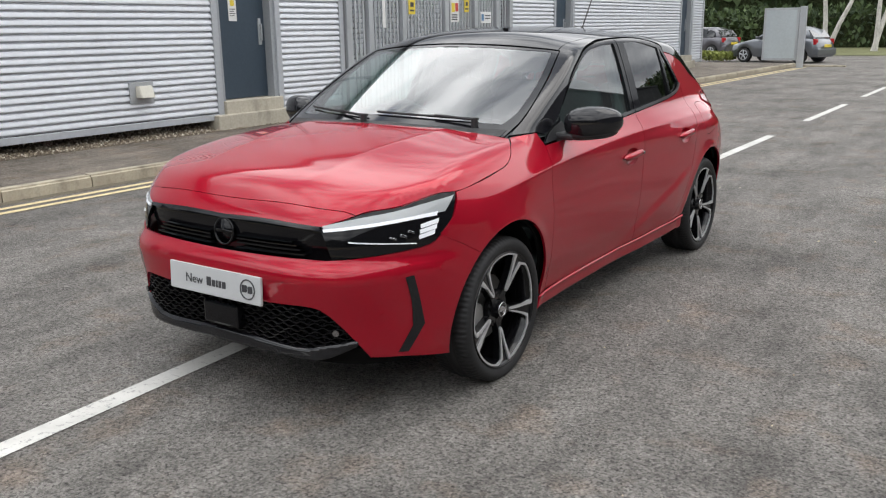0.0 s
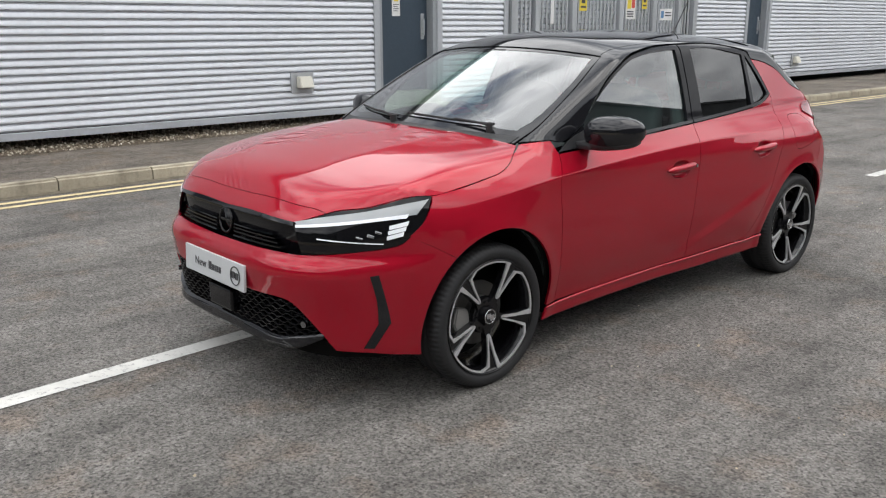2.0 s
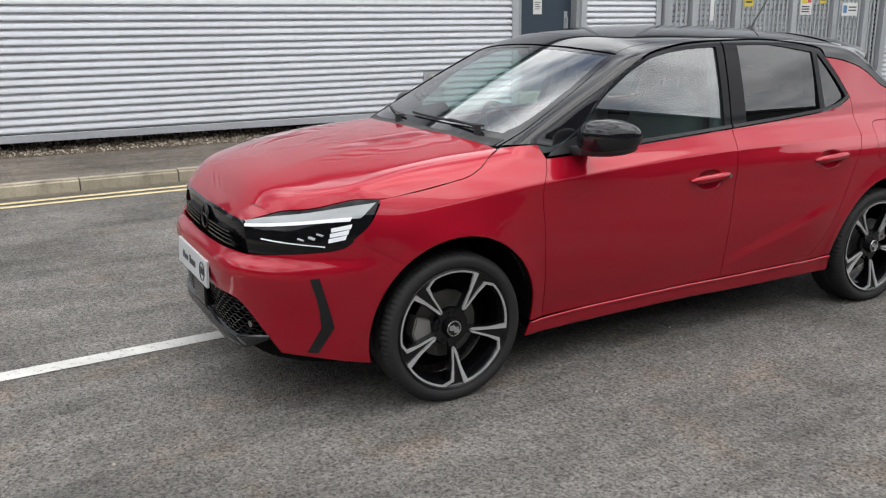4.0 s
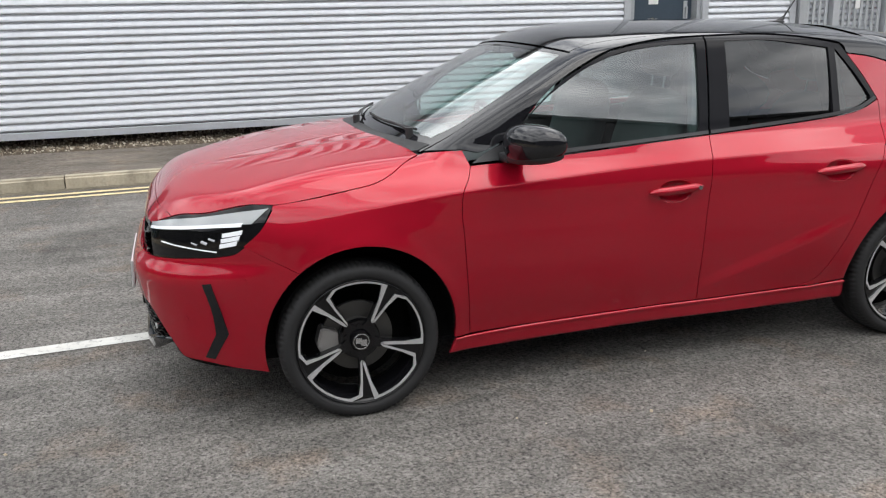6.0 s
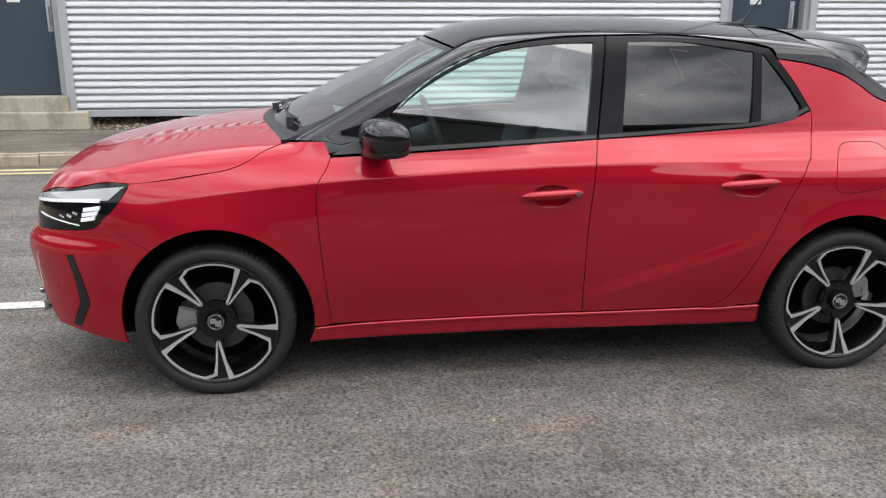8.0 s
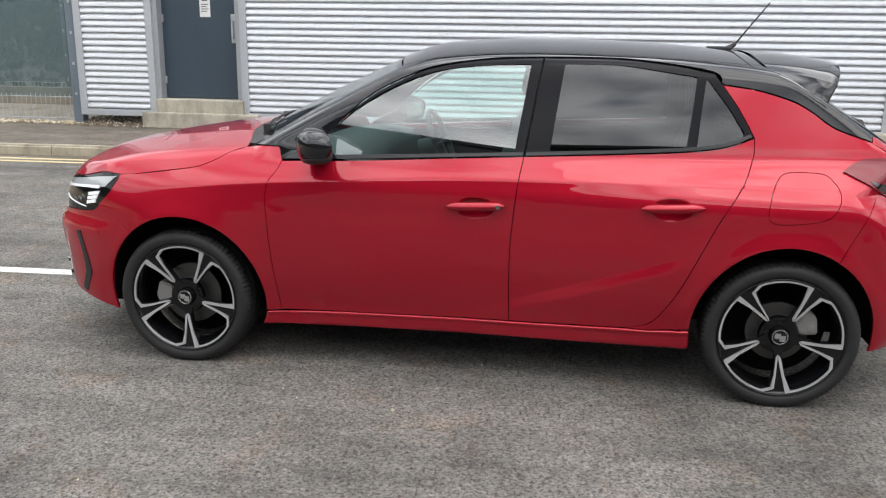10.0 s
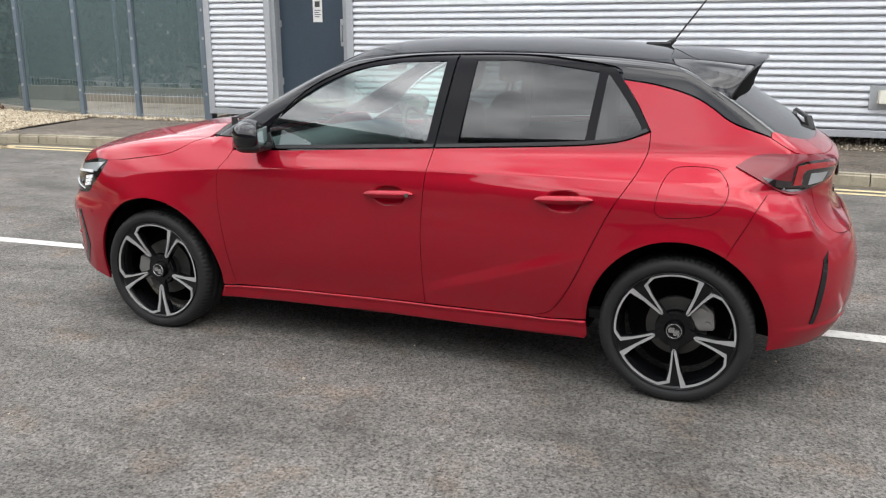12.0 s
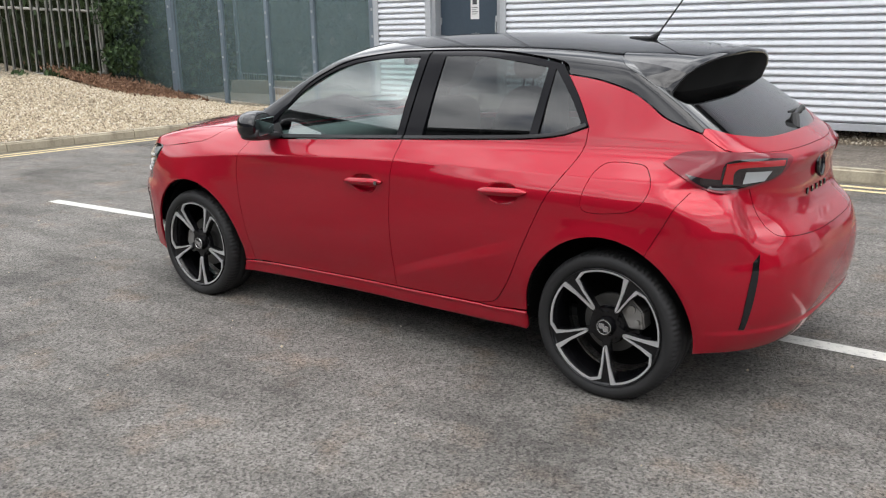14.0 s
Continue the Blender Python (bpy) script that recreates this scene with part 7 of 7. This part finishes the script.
def build_wheel(turn, rear):
    wheel = empty("wheel")
    wheel.parent = car
    wheel["label"] = "five-spoke black and machined alloy wheel"
    prof = [(-0.195, 0.235), (-0.203, 0.262), (-0.198, 0.290), (-0.186, 0.303), (-0.165, 0.3075), (-0.128, 0.309), (-0.122, 0.3035), (-0.116, 0.309), (-0.075, 0.3095), (-0.069, 0.3035), (-0.063, 0.3095),
            (-0.035, 0.3085), (-0.024, 0.3065), (-0.012, 0.300), (-0.003, 0.290), (0.003, 0.276), (0.004, 0.262), (0.0, 0.247), (-0.004, 0.240), (-0.010, 0.233)]
    prof = [(x, 0.312 - (0.309 - r) * 0.83) for x, r in prof]
    tyre = lathe("tyre", prof, M_TYRE, wheel, 352, "black road tyre", lambda i, j: -0.0055 if (j in (3, 4, 11, 12, 13) and i % 4 == 0) else (0.0018 if j == 16 else 0))
    rim = lathe("rim", [(-0.19, 0.25), (-0.185, 0.238), (-0.12, 0.218), (-0.05, 0.222), (-0.02, 0.232), (-0.008, 0.240), (-0.003, 0.246), (-0.004, 0.2505), (-0.012, 0.252)], M_RIM_BLACK, wheel, 96, "gloss black rim barrel")
    lathe("rim_edge", [(-0.0085, 0.2435), (-0.002, 0.2455), (0.0, 0.2485), (-0.003, 0.2505)], M_RIM_BLACK, rim, 96)
    R = 0.2425

    def plate(bm, outline, thick):
        """A flat-sided piece that leans outwards from the hub to the rim; outline: share of the rim's radius and degrees."""
        pts2 = [pol(R * q, d) for q, d in outline]
        top = [bm.verts.new((-0.034 + 0.029 * q - (0.0 if thick < 0.015 else 0.008), *p)) for (q, d), p in zip(outline, pts2)]
        low = [bm.verts.new((v.co.x - thick, v.co.y, v.co.z)) for v in top]
        m = len(top)
        bm.faces.new(top)
        bm.faces.new(low[::-1])
        for i in range(m):
            bm.faces.new((top[i], low[i], low[(i + 1) % m], top[(i + 1) % m]))

    for k_ in range(5):
        a = 180 + 72 * k_ + turn
        bm = bmesh.new()
        # black body of the spoke, then its two bright edges and the arc to the next spoke
        plate(bm, [(0.2, a - 34), (0.36, a - 9), (0.7, a - 9.5), (1.0, a - 12.5), (1.0, a + 14.5), (0.92, a + 9), (0.7, a + 7), (0.36, a + 8), (0.2, a + 34)], 0.03)
        spoke = part("spoke", bm, M_RIM_BLACK, wheel)
        bm = bmesh.new()
        plate(bm, [(1.0, a - 7.2), (0.985, a - 12.3), (0.7, a - 8.6), (0.38, a - 5.5), (0.335, a - 1.0), (0.40, a + 0.3), (0.7, a - 5.0)], 0.008)
        part("machined_face", bm, M_ALLOY, spoke, "bright machined face")
        bm = bmesh.new()
        plate(bm, [(0.335, a + 1.6), (0.7, a + 2.9), (0.92, a + 3.8), (1.0, a + 13.6), (0.965, a + 15.5), (0.905, a + 7.4), (0.7, a + 5.6), (0.38, a + 6.0)], 0.008)
        part("machined_face", bm, M_ALLOY, spoke, "bright machined face")
        bm = bmesh.new()
        plate(bm, [(0.968, d) for d in np.linspace(a + 14.6, a + 60.5, 14)] + [(1.0, d) for d in np.linspace(a + 64.9, a + 13.5, 14)], 0.006)
        part("machined_arc", bm, M_ALLOY, spoke, "thin bright machined arc")
        bm = bmesh.new()
        add_rod(bm, (-0.05, *pol(0.054, a + 36)), (-0.036, *pol(0.054, a + 36)), 0.0115, 6)
        part("wheel_nut", bm, M_RIM_BLACK, wheel)
    bm = bmesh.new()
    add_rod(bm, (-0.06, 0, 0), (-0.042, 0, 0), 0.082, 40, 0.076)
    add_rod(bm, (-0.045, 0, 0), (-0.018, 0, 0), 0.042, 32, 0.036)
    hub = part("hub", bm, M_RIM_BLACK, wheel)
    bm = bmesh.new()
    add_rod(bm, (-0.018, 0, 0), (-0.0155, 0, 0), 0.034, 28)
    cap = part("centre_cap", bm, M_RIM_BLACK, hub)
    bm = bmesh.new()
    ring(bm, (-0.0155, 0, 0), 0.03, 0.0024, (1, 0, 0), 24)
    add_box(bm, (-0.016, -0.022, -0.006), (-0.0135, 0.003, 0.016), 0.003)
    add_box(bm, (-0.016, -0.002, -0.018), (-0.0135, 0.022, 0.008), 0.003)
    part("cap_emblem", bm, M_SILVER, hub, "silver round cap emblem")
    bm = bmesh.new()
    add_rod(bm, (-0.115, 0, 0), (-0.095, 0, 0), 0.14 if not rear else 0.125, 48)
    add_rod(bm, (-0.12, 0, 0), (-0.07, 0, 0), 0.078, 32)
    part("brake_disc", bm, M_DISC, wheel, "grey steel brake disc")
    bm = bmesh.new()
    mid = 95 if not rear else -62
    mid = -mid
    sector(bm, [pol(0.088, mid - 30), pol(0.155, mid - 26), pol(0.165, mid), pol(0.155, mid + 26), pol(0.088, mid + 30), pol(0.08, mid)], -0.135, -0.062)
    bmesh.ops.bevel(bm, geom=list(bm.edges), offset=0.006, segments=2, affect="EDGES")
    if rear:
        add_rod(bm, (-0.07, *pol(0.13, mid - 12)), (-0.05, *pol(0.13, mid - 12)), 0.018, 12)
        add_rod(bm, (-0.07, *pol(0.13, mid + 14)), (-0.05, *pol(0.13, mid + 14)), 0.012, 12)
    part("brake_caliper", bm, M_CALIPER, wheel, "cast grey brake caliper")
    bm = bmesh.new()
    add_rod(bm, (-0.2, 0, 0), (-0.19, 0, 0), 0.215, 40)
    part("back_plate", bm, M_MATT, wheel)
    return wheel


for hub_u, rear in ((HUBS[0], False), (HUBS[1], True)):
    wheel = build_wheel(-2.0 if not rear else -3.0, rear)
    wheel.matrix_basis = Matrix.Translation((0.838, hub_u, HUB_W)) @ Matrix.Rotation(0, 4, "Z")
    copy_thing(wheel, Matrix.Translation((-0.838, hub_u, HUB_W)) @ Matrix.Rotation(math.pi, 4, "Z"))
    for s in (1, -1):
        # arch liner
        verts, faces = [], []
        n = 28
        for i in range(n + 1):
            a = radians(-8 + 196 * i / n)
            for v in (0.765, 0.60):
                verts.append((s * v, (2.588 if rear else 0.012) + 0.388 * math.cos(a), 0.305 + 0.392 * math.sin(a)))
        faces = [(2 * i, 2 * i + 1, 2 * i + 3, 2 * i + 2) for i in range(n)]
        b = len(verts)
        verts.append((s * 0.60, hub_u + 0.008, 0.305))
        faces += [(2 * i + 1, 2 * i + 3, b) for i in range(n)]
        mesh_object("arch_liner", verts, faces, M_MATT, car)

# ---- underside and cabin ----
bm = bmesh.new()
add_box(bm, (-0.60, -0.55, 0.19), (0.60, 2.2, 0.27), 0.02)
add_box(bm, (-0.60, 2.15, 0.26), (0.60, 3.0, 0.36), 0.02)
add_box(bm, (-0.74, 0.44, 0.19), (0.74, 2.12, 0.26), 0.02)
part("underbody", bm, M_MATT, car)
bm = bmesh.new()
add_box(bm, (-0.60, 0.12, 0.26), (0.60, 0.42, 0.93), 0.03)
part("bulkhead", bm, M_MATT, car)
rows = []
for v in np.linspace(-0.68, 0.68, 15):
    rows.append([(u, v, w - 0.05 * abs(v) ** 3) for u, w in ((0.30, 0.90), (0.42, 0.955), (0.62, 0.975), (0.74, 0.955), (0.80, 0.90), (0.78, 0.72), (0.70, 0.50))])
loft("dashboard", rows, M_DASH, car, "dark grey dashboard")
bm = bmesh.new()
ring(bm, (-0.36, 0.98, 0.90), 0.18, 0.015, (0, 1, 0.42), 36)
add_rod(bm, (-0.36, 0.86, 0.86), (-0.36, 0.975, 0.895), 0.05, 16)
for dx, dz in ((0.16, 0.0), (-0.16, 0.0), (0.0, -0.15)):
    add_rod(bm, (-0.36, 0.975, 0.895), (-0.36 + dx, 0.98 - dz * 0.35, 0.897 + dz * 0.92), 0.014, 8)
part("steering_wheel", bm, M_DASH, car, "dark steering wheel", smooth=True)
bm = bmesh.new()
add_box(bm, (-0.64, 0.62, 0.26), (0.64, 2.7, 0.30))
part("cabin_floor", bm, M_CLOTH, car)


def seat(u, v, wide=0.25, back=0.62):
    st = empty("seat")
    st.parent = car
    st["label"] = "dark cloth seat with headrest"
    eye = Matrix.Identity(3)
    blob("cushion", (u, v, 0.52), (0.27, wide, 0.10), 0.5, eye, M_CLOTH, st, n=14)
    blob("backrest", (u + 0.30, v, 0.52 + back / 2), (0.075, wide * 0.95, back / 2 + 0.04), 0.55, Euler((0, radians(16), 0)).to_matrix(), M_CLOTH, st, n=14)
    blob("headrest", (u + 0.40, v, 0.52 + back + 0.17), (0.05, 0.135, 0.095), 0.6, Euler((0, radians(14), 0)).to_matrix(), M_CLOTH, st, n=12)
    bm = bmesh.new()
    for d in (-0.05, 0.05):
        add_rod(bm, (v + d, u + 0.37, 0.50 + back), (v + d, u + 0.39, 0.52 + back + 0.1), 0.006, 6)
    part("headrest_post", bm, M_CHROME, st)


for v in (0.36, -0.36):
    seat(1.13, v)
for v in (0.36, -0.36):
    seat(1.98, v, 0.26, 0.56)
box("parcel_shelf", (-0.55, 2.45, 0.90), (0.55, 2.9, 0.92), M_CLOTH, car, 0.005)
bm = bmesh.new()
add_box(bm, (-0.09, 0.98, 1.30), (0.09, 1.02, 1.36), 0.012)
add_box(bm, (-0.05, 0.86, 1.33), (0.05, 0.98, 1.37), 0.01)
part("rear_view_mirror", bm, M_PLASTIC, car, "black rear-view mirror and sensor box")
for s in (1, -1):
    for p0, p1, r in (((s * 0.70, 1.50, 0.95), (s * 0.575, 1.56, 1.36), 0.035), ((s * 0.66, 2.25, 1.0), (s * 0.56, 2.23, 1.32), 0.05)):
        bm = bmesh.new()
        add_rod(bm, p0, p1, r, 10)
        part("inner_pillar", bm, M_DASH, car)
